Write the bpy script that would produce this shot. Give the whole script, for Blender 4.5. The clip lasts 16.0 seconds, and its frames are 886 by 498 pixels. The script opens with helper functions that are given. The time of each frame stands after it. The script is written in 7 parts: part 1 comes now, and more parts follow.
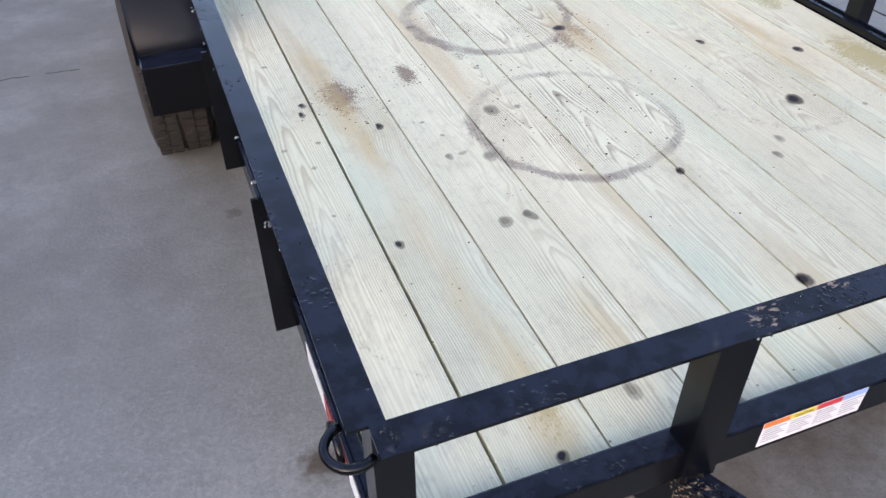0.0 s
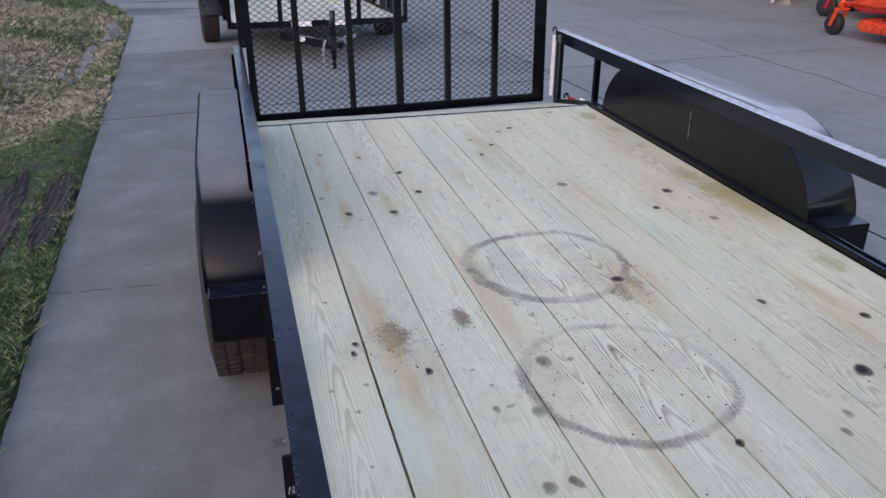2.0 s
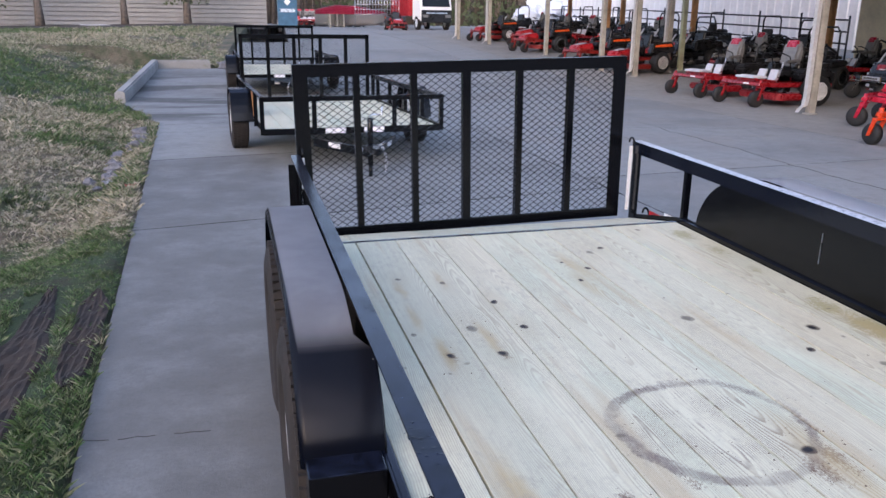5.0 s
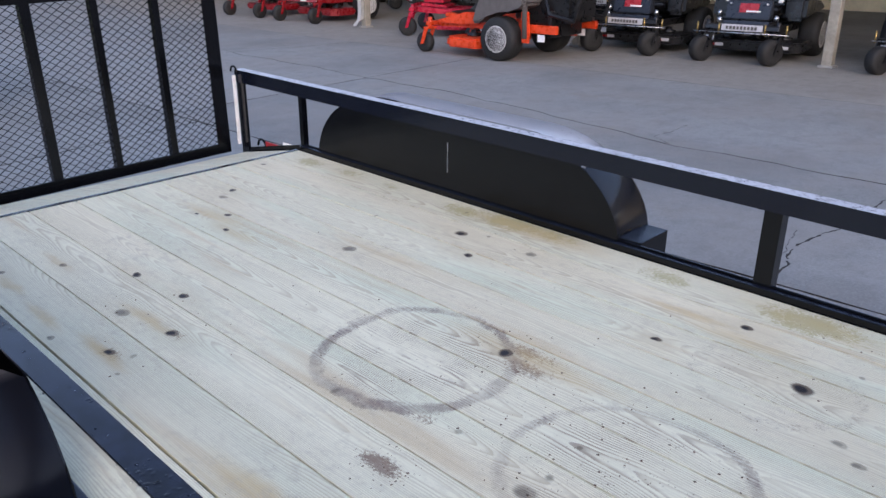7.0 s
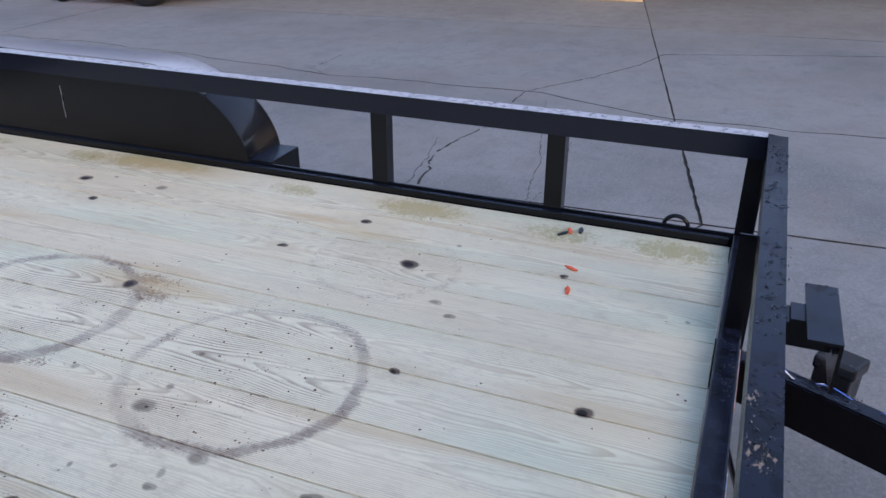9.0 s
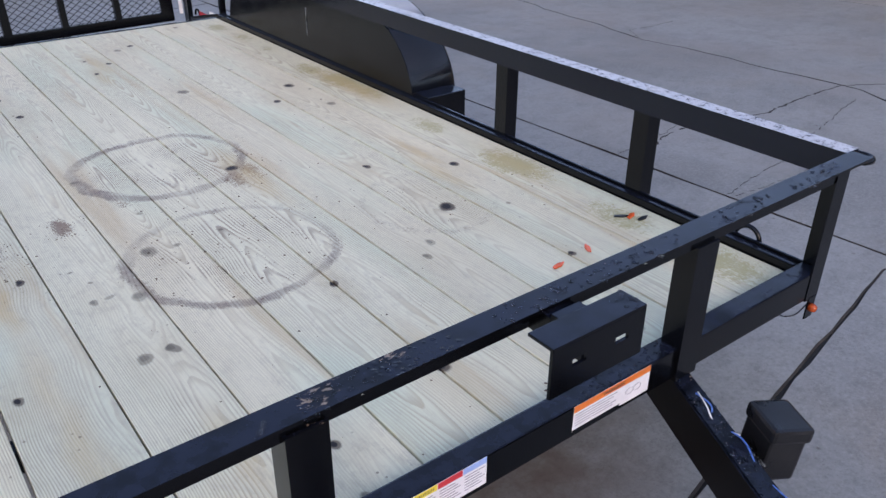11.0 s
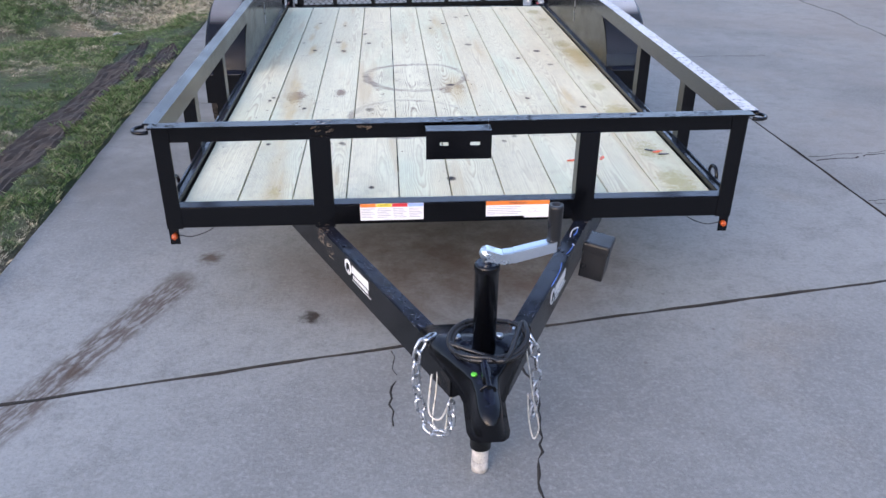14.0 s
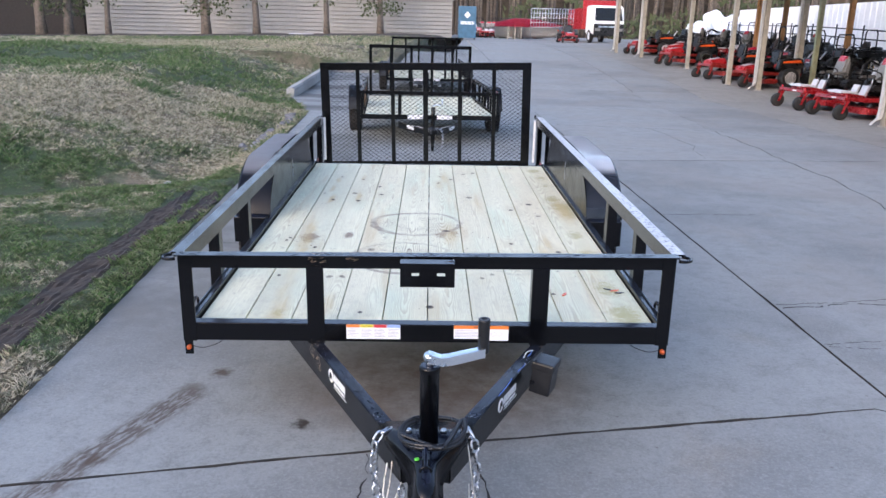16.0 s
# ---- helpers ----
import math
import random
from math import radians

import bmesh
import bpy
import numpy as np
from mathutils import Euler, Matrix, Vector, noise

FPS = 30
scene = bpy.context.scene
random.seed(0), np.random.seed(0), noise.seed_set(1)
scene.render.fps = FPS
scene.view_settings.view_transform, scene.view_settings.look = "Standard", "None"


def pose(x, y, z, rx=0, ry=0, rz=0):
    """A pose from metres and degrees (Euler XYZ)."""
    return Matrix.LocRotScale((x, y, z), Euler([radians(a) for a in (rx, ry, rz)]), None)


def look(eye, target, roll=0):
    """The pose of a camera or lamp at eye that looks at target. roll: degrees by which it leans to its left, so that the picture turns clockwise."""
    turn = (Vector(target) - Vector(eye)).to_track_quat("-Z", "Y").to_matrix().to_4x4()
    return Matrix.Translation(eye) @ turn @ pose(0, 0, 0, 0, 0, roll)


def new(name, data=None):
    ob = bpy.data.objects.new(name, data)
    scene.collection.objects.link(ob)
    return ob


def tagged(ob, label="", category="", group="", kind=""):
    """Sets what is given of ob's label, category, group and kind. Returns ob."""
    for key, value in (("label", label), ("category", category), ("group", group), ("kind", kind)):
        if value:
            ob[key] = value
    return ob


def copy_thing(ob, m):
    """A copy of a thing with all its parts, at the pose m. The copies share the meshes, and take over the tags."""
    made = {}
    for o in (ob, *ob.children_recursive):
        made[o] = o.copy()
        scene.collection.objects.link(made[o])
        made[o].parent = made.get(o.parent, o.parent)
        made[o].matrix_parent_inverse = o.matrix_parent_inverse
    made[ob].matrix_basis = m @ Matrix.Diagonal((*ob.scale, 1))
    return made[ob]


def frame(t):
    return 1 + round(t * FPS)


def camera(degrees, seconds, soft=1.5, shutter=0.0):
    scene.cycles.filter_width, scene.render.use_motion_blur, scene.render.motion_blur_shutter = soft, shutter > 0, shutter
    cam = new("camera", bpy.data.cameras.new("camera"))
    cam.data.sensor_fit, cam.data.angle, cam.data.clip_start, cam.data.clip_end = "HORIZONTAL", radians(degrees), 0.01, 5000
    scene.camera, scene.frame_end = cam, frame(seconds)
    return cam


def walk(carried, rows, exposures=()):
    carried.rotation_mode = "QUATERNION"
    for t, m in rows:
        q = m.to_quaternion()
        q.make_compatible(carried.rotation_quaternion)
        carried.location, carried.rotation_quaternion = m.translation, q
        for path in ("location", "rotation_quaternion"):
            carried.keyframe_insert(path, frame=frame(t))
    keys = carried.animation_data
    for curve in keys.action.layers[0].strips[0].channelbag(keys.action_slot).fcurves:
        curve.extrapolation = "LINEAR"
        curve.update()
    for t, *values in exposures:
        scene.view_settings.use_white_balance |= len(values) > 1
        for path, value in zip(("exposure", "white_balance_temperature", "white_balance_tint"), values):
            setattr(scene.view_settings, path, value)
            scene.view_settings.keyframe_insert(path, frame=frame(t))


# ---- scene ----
cam = camera(58.5, 16.0)
PATH = [
    (0, (-1.092, -0.571, 1.472), (-0.537, 0.892, 0.225), -0.5),
    (0.5, (-1.06, -0.523, 1.498), (-0.512, 1.047, 0.388), -0.0),
    (1, (-1.062, -0.527, 1.522), (-0.505, 1.11, 0.517), 0.9),
    (1.5, (-1.051, -0.538, 1.536), (-0.527, 1.182, 0.661), 0.6),
    (2, (-1.028, -0.526, 1.54), (-0.549, 1.247, 0.749), 0.3),
    (2.5, (-1.031, -0.51, 1.553), (-0.595, 1.309, 0.845), 0.3),
    (3, (-1.092, -0.444, 1.551), (-0.688, 1.414, 0.93), 0.8),
    (3.5, (-1.167, -0.369, 1.561), (-0.757, 1.504, 0.992), 0.7),
    (3.7, (-1.219, -0.318, 1.534), (-0.777, 1.555, 0.99), 0.8),
    (5.8, (-1.301, 0.217, 1.497), (-0.753, 2.052, 0.92), 0.6),
    (6, (-1.317, 0.259, 1.512), (-0.677, 2.052, 0.899), 0.8),
    (6.5, (-1.326, 0.318, 1.507), (-0.256, 1.859, 0.813), -0.0),
    (7, (-1.356, 0.335, 1.488), (-0.02, 1.636, 0.763), -0.3),
    (7.5, (-1.365, 0.311, 1.471), (0.18, 1.324, 0.704), -0.7),
    (8, (-1.362, 0.274, 1.464), (0.301, 1.053, 0.671), -0.8),
    (8.5, (-1.337, 0.181, 1.45), (0.347, 0.883, 0.63), -1.0),
    (9, (-1.31, 0.06, 1.423), (0.367, 0.737, 0.57), -0.9),
    (9.2, (-1.301, -0.001, 1.409), (0.367, 0.675, 0.538), -0.9),
    (11.3, (-0.732, -0.943, 1.395), (0.178, 0.574, 0.462), -0.0),
    (11.5, (-0.699, -1.065, 1.385), (0.102, 0.505, 0.441), 0.1),
    (12, (-0.546, -1.409, 1.404), (-0.043, 0.241, 0.391), 0.5),
    (12.5, (-0.455, -1.719, 1.416), (-0.073, -0.045, 0.389), 0.6),
    (13, (-0.381, -2.014, 1.452), (-0.138, -0.314, 0.427), 0.2),
    (13.5, (-0.246, -2.243, 1.458), (-0.056, -0.526, 0.451), 0.9),
    (14, (-0.223, -2.44, 1.502), (-0.091, -0.653, 0.613), 0.7),
    (14.5, (-0.225, -2.637, 1.556), (-0.134, -0.773, 0.836), 0.7),
    (15, (-0.159, -2.762, 1.597), (-0.075, -0.862, 0.979), 0.8),
    (15.5, (-0.059, -2.86, 1.598), (-0.006, -0.941, 1.037), 1.0),
    (16, (-0.011, -2.924, 1.586), (0.03, -0.997, 1.052), 1.4),
]
EXPOSURES = [
    (0, 1.92, 7160, 21.5), (0.5, 1.56, 7160, 21.5), (1, 1.41, 7090, 21.5), (1.5, 1.35, 6960, 22.5), (2, 1.31, 6860, 23.5), (2.5, 1.41, 6810, 23.5),
    (3, 1.51, 6760, 24.5), (3.5, 1.63, 6710, 24.5), (6, 1.64, 6610, 23.5), (6.5, 1.58, 6560, 23.5), (7, 1.49, 6590, 22.5), (7.5, 1.32, 6590, 21.5),
    (8, 1.32, 6540, 21.5), (9.2, 1.38, 6540, 24.5), (11.5, 1.46, 6810, 24.5), (12, 1.69, 6790, 24.5), (12.5, 1.76, 6790, 23.5), (13, 1.90, 6810, 22.5),
    (13.5, 1.97, 6830, 21.5), (14, 2.00, 6830, 21.5), (14.5, 1.98, 6840, 20.5), (15, 1.98, 6790, 20.5), (16, 2.00, 6740, 19.5),
]
walk(cam, [(t, look(eye, target, roll)) for t, eye, target, roll in PATH], EXPOSURES)

# ---- world and light: open shade under a bright evening sky ----
world = bpy.data.worlds.new("sky")
scene.world = world
world.use_nodes = True
wn = world.node_tree.nodes
sky = wn.new("ShaderNodeTexSky")
sky.sky_type = 'NISHITA'
sky.sun_disc = False
sky.sun_elevation = radians(22)
sky.sun_rotation = radians(215)
world.node_tree.links.new(sky.outputs[0], wn["Background"].inputs[0])
wn["Background"].inputs[1].default_value = 0.15
sun = new("sun", bpy.data.lights.new("sun", 'SUN'))
sun.data.energy, sun.data.angle, sun.data.color = 0.33, radians(80), (1.0, 0.9, 0.78)
sun.matrix_world = look((-5.7, -8.2, 4.0), (0, 0, 0))


# ---- mesh helpers ----
def box(bm, x0, x1, y0, y1, z0, z1, bevel=0.0):
    r = bmesh.ops.create_cube(bm, size=1)
    vs = r["verts"]
    for v in vs:
        v.co = Vector(((x0 + x1) / 2 + v.co.x * (x1 - x0), (y0 + y1) / 2 + v.co.y * (y1 - y0), (z0 + z1) / 2 + v.co.z * (z1 - z0)))
    if bevel:
        es = list({e for v in vs for e in v.link_edges})
        bmesh.ops.bevel(bm, geom=es, offset=bevel, segments=2, profile=0.6, affect='EDGES')
    return vs


def prism(bm, poly, a, b, axis="x"):
    """A closed prism: the polygon (u, v) swept along an axis from a to b."""
    def at(u, v, w):
        return {"x": (w, u, v), "y": (u, w, v), "z": (u, v, w)}[axis]
    lo = [bm.verts.new(at(u, v, a)) for u, v in poly]
    hi = [bm.verts.new(at(u, v, b)) for u, v in poly]
    n = len(poly)
    for i in range(n):
        bm.faces.new((lo[i], lo[(i + 1) % n], hi[(i + 1) % n], hi[i]))
    bm.faces.new(lo[::-1])
    bm.faces.new(hi)
    return lo + hi


def tube(bm, pts, r, seg=8, closed=False, caps=True):
    """A round bar along a line of points; r is one radius or one per point."""
    pts = [Vector(p) for p in pts]
    n = len(pts)
    rs = r if isinstance(r, (list, tuple)) else [r] * n
    rings, up = [], None
    for i, p in enumerate(pts):
        a = pts[(i - 1) % n] if (closed or i) else p
        b = pts[(i + 1) % n] if (closed or i < n - 1) else p
        d = (b - a).normalized()
        if up is None:
            up = d.orthogonal().normalized()
        up = (up - d * up.dot(d))
        up = up.normalized() if up.length > 1e-6 else d.orthogonal().normalized()
        side = d.cross(up)
        rings.append([bm.verts.new(p + rs[i] * (math.cos(2 * math.pi * k / seg) * up + math.sin(2 * math.pi * k / seg) * side)) for k in range(seg)])
    for i in range(n if closed else n - 1):
        A, B = rings[i], rings[(i + 1) % n]
        for k in range(seg):
            f = bm.faces.new((A[k], A[(k + 1) % seg], B[(k + 1) % seg], B[k]))
            f.smooth = True
    if caps and not closed:
        bm.faces.new(rings[0][::-1])
        bm.faces.new(rings[-1])


def lathe(bm, prof, centre=(0, 0, 0), axis="z", seg=24, closed=False):
    """Turns a profile of (radius, along) round an axis."""
    rings = []
    for r, h in prof:
        ring = []
        for k in range(seg):
            c, s_ = r * math.cos(2 * math.pi * k / seg), r * math.sin(2 * math.pi * k / seg)
            co = {"z": (c, s_, h), "x": (h, c, s_), "y": (c, h, s_)}[axis]
            ring.append(bm.verts.new(Vector(co) + Vector(centre)))
        rings.append(ring)
    pairs = list(zip(rings, rings[1:])) + ([(rings[-1], rings[0])] if closed else [])
    for A, B in pairs:
        for k in range(seg):
            f = bm.faces.new((A[k], A[(k + 1) % seg], B[(k + 1) % seg], B[k]))
            f.smooth = True
    if not closed:
        for ring in (rings[0], rings[-1]):
            if prof[rings.index(ring)][0] > 1e-5:
                bm.faces.new(ring)


def angle_bar(bm, p, q, leg_a, leg_b, wa, wb, t=0.006):
    """An angle iron from p to q; legs of widths wa, wb point along leg_a and leg_b from its heel."""
    p, q, a, b = Vector(p), Vector(q), Vector(leg_a), Vector(leg_b)
    prof = [(0, 0), (wa, 0), (wa, t), (t, t), (t, wb), (0, wb)]
    lo = [bm.verts.new(p + a * u + b * v) for u, v in prof]
    hi = [bm.verts.new(q + a * u + b * v) for u, v in prof]
    for i in range(6):
        bm.faces.new((lo[i], lo[(i + 1) % 6], hi[(i + 1) % 6], hi[i]))
    for ring in (lo, hi):
        bm.faces.new((ring[0], ring[1], ring[2], ring[3]))
        bm.faces.new((ring[0], ring[3], ring[4], ring[5]))


def mesh_of(name, bm, material):
    bmesh.ops.recalc_face_normals(bm, faces=bm.faces)
    me = bpy.data.meshes.new(name)
    bm.to_mesh(me)
    bm.free()
    for m in (material if isinstance(material, (list, tuple)) else [material]):
        me.materials.append(m)
    return me


def part(name, bm, material, parent, label=""):
    ob = new(name, mesh_of(name, bm, material))
    ob.parent = parent
    if label:
        tagged(ob, label)
    return ob


def thing(name, label, category, m=None, group="", kind=""):
    ob = new(name)
    ob.empty_display_size = 0.1
    if m is not None:
        ob.matrix_world = m
    return tagged(ob, label, category, group, kind)


def solid(name, bm, material, label, category, group="", kind=""):
    return tagged(new(name, mesh_of(name, bm, material)), label, category, group, kind)


# ---- materials ----
class Nodes:
    def __init__(self, name):
        self.m = bpy.data.materials.new(name)
        self.m.use_nodes = True
        self.t = self.m.node_tree
        self.b = self.t.nodes["Principled BSDF"]

    def node(self, kind, **ins):
        n = self.t.nodes.new(kind)
        for k, v in ins.items():
            self.put(n, k, v)
        return n

    def put(self, n, key, v):
        sock = n.inputs[int(key[1:])] if key[0] == "i" and key[1:].isdigit() else n.inputs[key.replace("_", " ")]
        if isinstance(v, bpy.types.NodeSocket):
            self.t.links.new(v, sock)
        else:
            sock.default_value = v

    def math(self, op, a, b=0.0, c=None, clamp=False):
        n = self.t.nodes.new("ShaderNodeMath")
        n.operation, n.use_clamp = op, clamp
        self.put(n, "i0", a), self.put(n, "i1", b)
        if c is not None:
            self.put(n, "i2", c)
        return n.outputs[0]

    def vec(self, op, a, b=(0, 0, 0)):
        n = self.t.nodes.new("ShaderNodeVectorMath")
        n.operation = op
        self.put(n, "i0", a), self.put(n, "i1", b)
        return n.outputs["Value"] if op in ("LENGTH", "DOT_PRODUCT") else n.outputs[0]

    def noise(self, where, scale, detail=4.0, rough=0.55):
        n = self.node("ShaderNodeTexNoise", Vector=where, Scale=scale, Detail=detail, Roughness=rough)
        return n.outputs["Fac"]

    def ramp(self, fac, lo, hi, a=0.0, b=1.0):
        n = self.node("ShaderNodeMapRange", Value=fac)
        n.interpolation_type = 'SMOOTHSTEP'
        for k, v in zip(("From Min", "From Max", "To Min", "To Max"), (lo, hi, a, b)):
            n.inputs[k].default_value = v
        return n.outputs[0]

    def mix(self, fac, a, b, how='MIX'):
        n = self.t.nodes.new("ShaderNodeMix")
        n.data_type, n.blend_type = 'RGBA', how
        self.put(n, "i0", fac), self.put(n, "i6", a), self.put(n, "i7", b)
        return n.outputs[2]

    def bump(self, height, strength=0.3, dist=0.01):
        n = self.node("ShaderNodeBump", Height=height, Strength=strength, Distance=dist)
        self.put(self.b, "Normal", n.outputs[0])

    def place(self):
        return self.t.nodes.new("ShaderNodeNewGeometry").outputs["Position"]

    def own(self):
        return self.t.nodes.new("ShaderNodeTexCoord").outputs["Object"]

    def rand(self):
        return self.t.nodes.new("ShaderNodeObjectInfo").outputs["Random"]


def c4(r, g, b):
    return (r, g, b, 1.0)


def plain(name, colour, rough=0.5, metal=0.0, var=0.25, scale=14.0, bump=0.1):
    """Paint, rubber, plastic, metal: one colour with dirt and grain at two scales."""
    k = Nodes(name)
    w = k.own()
    n1, n2 = k.noise(w, scale), k.noise(w, scale * 7, 3)
    f = k.math('ADD', k.math('MULTIPLY', n1, 0.7), k.math('MULTIPLY', n2, 0.3))
    dark = c4(*[v * (1 - var) for v in colour])
    lite = c4(*[min(1, v * (1 + var) + 0.004) for v in colour])
    k.put(k.b, "Base Color", k.mix(k.ramp(f, 0.3, 0.7), dark, lite))
    k.put(k.b, "Roughness", k.ramp(n1, 0.3, 0.7, max(0.03, rough - 0.1), min(1, rough + 0.1)))
    k.put(k.b, "Metallic", metal)
    if bump:
        k.bump(n2, bump, 0.003)
    return k.m


def black_paint(name, wet=0.6):
    """Glossy black enamel with dew drops on it and painted sky sheen."""
    k = Nodes(name)
    w = k.place()
    n1 = k.noise(w, 9.0, 5)
    drops = k.node("ShaderNodeTexVoronoi", Vector=w, Scale=85.0, Randomness=1.0).outputs["Distance"]
    patch = k.ramp(k.noise(w, 5.5, 3), 0.52, 0.66)
    d = k.math('MULTIPLY', k.ramp(drops, 0.42, 0.18), patch)
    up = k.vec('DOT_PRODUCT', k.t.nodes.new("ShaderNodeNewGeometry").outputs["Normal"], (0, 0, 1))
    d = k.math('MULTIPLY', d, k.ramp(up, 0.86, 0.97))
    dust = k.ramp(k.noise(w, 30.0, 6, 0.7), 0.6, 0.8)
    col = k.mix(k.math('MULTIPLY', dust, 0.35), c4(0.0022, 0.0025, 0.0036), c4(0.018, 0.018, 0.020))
    # bluish sky reflection painted into the colour of level faces
    sky_sheen = k.math('MULTIPLY', k.ramp(up, 0.8, 0.97), k.ramp(k.noise(w, 26.0, 4, 0.6), 0.35, 0.6, 0.2, 1.0))
    col = k.mix(sky_sheen, col, c4(0.010, 0.013, 0.024))
    worn = 0.0
    for c, r in SCRAPES:
        v = k.ramp(k.vec('LENGTH', k.vec('SUBTRACT', w, c)), r * 0.35, r, 1.0, 0.0)
        worn = v if worn == 0.0 else k.math('MAXIMUM', worn, v)
    flake = k.ramp(k.math('ADD', k.math('MULTIPLY', worn, 0.42), k.noise(k.vec('MULTIPLY', w, (0.5, 1.0, 1.0)), 120.0, 5, 0.7)), 0.95, 1.03)
    flake = k.math('MULTIPLY', flake, k.ramp(worn, 0.02, 0.1))
    col = k.mix(k.math('MULTIPLY', flake, 0.7), col, c4(0.34, 0.26, 0.19))
    k.put(k.b, "Base Color", col)
    k.put(k.b, "Roughness", k.ramp(n1, 0.3, 0.7, 0.16, 0.27))
    k.put(k.b, "Specular IOR Level", 0.28)
    k.bump(k.math('ADD', k.math('MULTIPLY', d, wet), k.math('MULTIPLY', n1, 0.05)), 0.6, 0.004)
    return k.m


SCRAPES = [((-0.43, 0.0, 0.735), 0.08), ((-0.30, 0.0, 0.735), 0.05), ((-0.455, -0.01, 0.36), 0.08), ((-0.42, -0.07, 0.33), 0.07), ((0.455, -0.01, 0.36), 0.06)]
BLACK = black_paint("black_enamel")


def dew_and_sheen(name, amount):
    """Black enamel with dew and painted sky sheen on its upper faces."""
    k = Nodes(name)
    w = k.place()
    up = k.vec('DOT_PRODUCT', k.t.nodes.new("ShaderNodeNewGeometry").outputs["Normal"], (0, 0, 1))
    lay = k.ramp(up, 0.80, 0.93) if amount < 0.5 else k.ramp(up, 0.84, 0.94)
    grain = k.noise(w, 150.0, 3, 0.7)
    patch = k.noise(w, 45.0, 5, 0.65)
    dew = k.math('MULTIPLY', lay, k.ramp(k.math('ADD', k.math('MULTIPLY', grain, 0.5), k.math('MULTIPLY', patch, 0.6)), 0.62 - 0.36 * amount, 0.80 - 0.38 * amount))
    # smooth version: sky reflection painted as grey on the level top
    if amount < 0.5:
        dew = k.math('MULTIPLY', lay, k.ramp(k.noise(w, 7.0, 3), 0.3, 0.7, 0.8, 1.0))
    # sloping faces lightened as well, a painted sheen
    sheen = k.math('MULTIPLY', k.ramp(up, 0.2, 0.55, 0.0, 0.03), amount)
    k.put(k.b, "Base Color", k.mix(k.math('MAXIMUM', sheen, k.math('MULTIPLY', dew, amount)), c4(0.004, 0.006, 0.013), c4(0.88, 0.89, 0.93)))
    k.put(k.b, "Roughness", k.math('ADD', 0.2, k.math('MULTIPLY', dew, 0.35)))
    k.put(k.b, "Specular IOR Level", 0.3 if amount > 0.5 else 0.25)
    k.put(k.b, "Coat Weight", 0.12 if amount == 0.62 else 0.8 if amount > 0.8 else 0.0)
    k.put(k.b, "Coat Roughness", 0.08)
    k.bump(k.math('ADD', k.math('MULTIPLY', grain, dew), k.math('MULTIPLY', patch, 0.15)), 0.25 if amount > 0.5 else 0.03, 0.004)
    return k.m


FENDER = dew_and_sheen("sheened_black_enamel", 0.40)
FROST = dew_and_sheen("frosty_black_enamel", 0.88)
HOAR = dew_and_sheen("hoary_black_enamel", 0.62)
RUBBER = plain("tyre_rubber", (0.022, 0.018, 0.0155), 0.85, var=0.35, scale=25, bump=0.3)
MOWER_TYRE = plain("mower_rubber", (0.010, 0.010, 0.010), 0.7, var=0.3, scale=25, bump=0.2)
SILVER = plain("silver_rim", (0.74, 0.74, 0.74), 0.4, 0.1, var=0.1, scale=30)
STEEL = plain("galvanised_steel", (0.55, 0.57, 0.6), 0.32, 1.0, var=0.15, scale=30)
ZINC = plain("zinc_plate", (0.66, 0.72, 0.78), 0.34, 1.0, var=0.05, scale=12, bump=0.02)
WHITE = plain("white_paint", (0.78, 0.78, 0.76), 0.5, var=0.08)
RED = plain("red_paint", (0.36, 0.013, 0.018), 0.3, var=0.2)
ORANGE = plain("orange_paint", (0.80, 0.11, 0.02), 0.32, var=0.18)
DARK = plain("black_plastic", (0.009, 0.009, 0.010), 0.34, var=0.3)
GREY = plain("grey_vinyl", (0.11, 0.105, 0.10), 0.6, var=0.2)
AMBER = plain("amber_lens", (0.45, 0.075, 0.015), 0.2, var=0.1)


# knots: x, y, radius, darkness, on the deck
DARK_KNOTS = [
    (0.100, 1.520, 0.019, 1.0), (0.477, 0.888, 0.026, 1.0), (0.445, 1.268, 0.013, 1.0), (0.692, 1.123, 0.016, 1.0),
    (0.000, 0.704, 0.012, 1.0), (0.006, 0.288, 0.020, 1.0), (-0.281, 0.222, 0.013, 0.9), (-0.603, 1.164, 0.013, 1.0),
    (-0.361, 2.688, 0.016, 1.0), (-0.331, 2.446, 0.014, 1.0), (0.268, 2.375, 0.020, 0.7), (0.656, 2.205, 0.021, 0.9),
    (0.530, 2.043, 0.017, 1.0), (0.158, 2.984, 0.015, 0.95), (0.068, 2.846, 0.014, 1.0), (0.080, 3.080, 0.009, 0.9)]
PALE_KNOTS = [
    (0.336, 3.231, 0.016, 0.8), (0.264, 3.185, 0.018, 0.5), (-0.510, 2.468, 0.020, 0.6), (-0.475, 2.248, 0.018, 0.8),
    (-0.642, 2.270, 0.014, 0.9), (-0.494, 2.940, 0.013, 0.7), (-0.660, 3.011, 0.012, 0.7), (-0.727, 2.452, 0.011, 0.6),
    (-0.305, 1.132, 0.022, 0.6), (-0.768, 1.330, 0.012, 0.8), (-0.780, 1.290, 0.011, 0.8), (0.566, 0.463, 0.010, 0.95),
    (0.680, 1.902, 0.016, 0.55), (-0.412, 0.676, 0.014, 0.75), (-0.471, 0.676, 0.018, 0.6), (0.657, 3.483, 0.014, 0.7)]
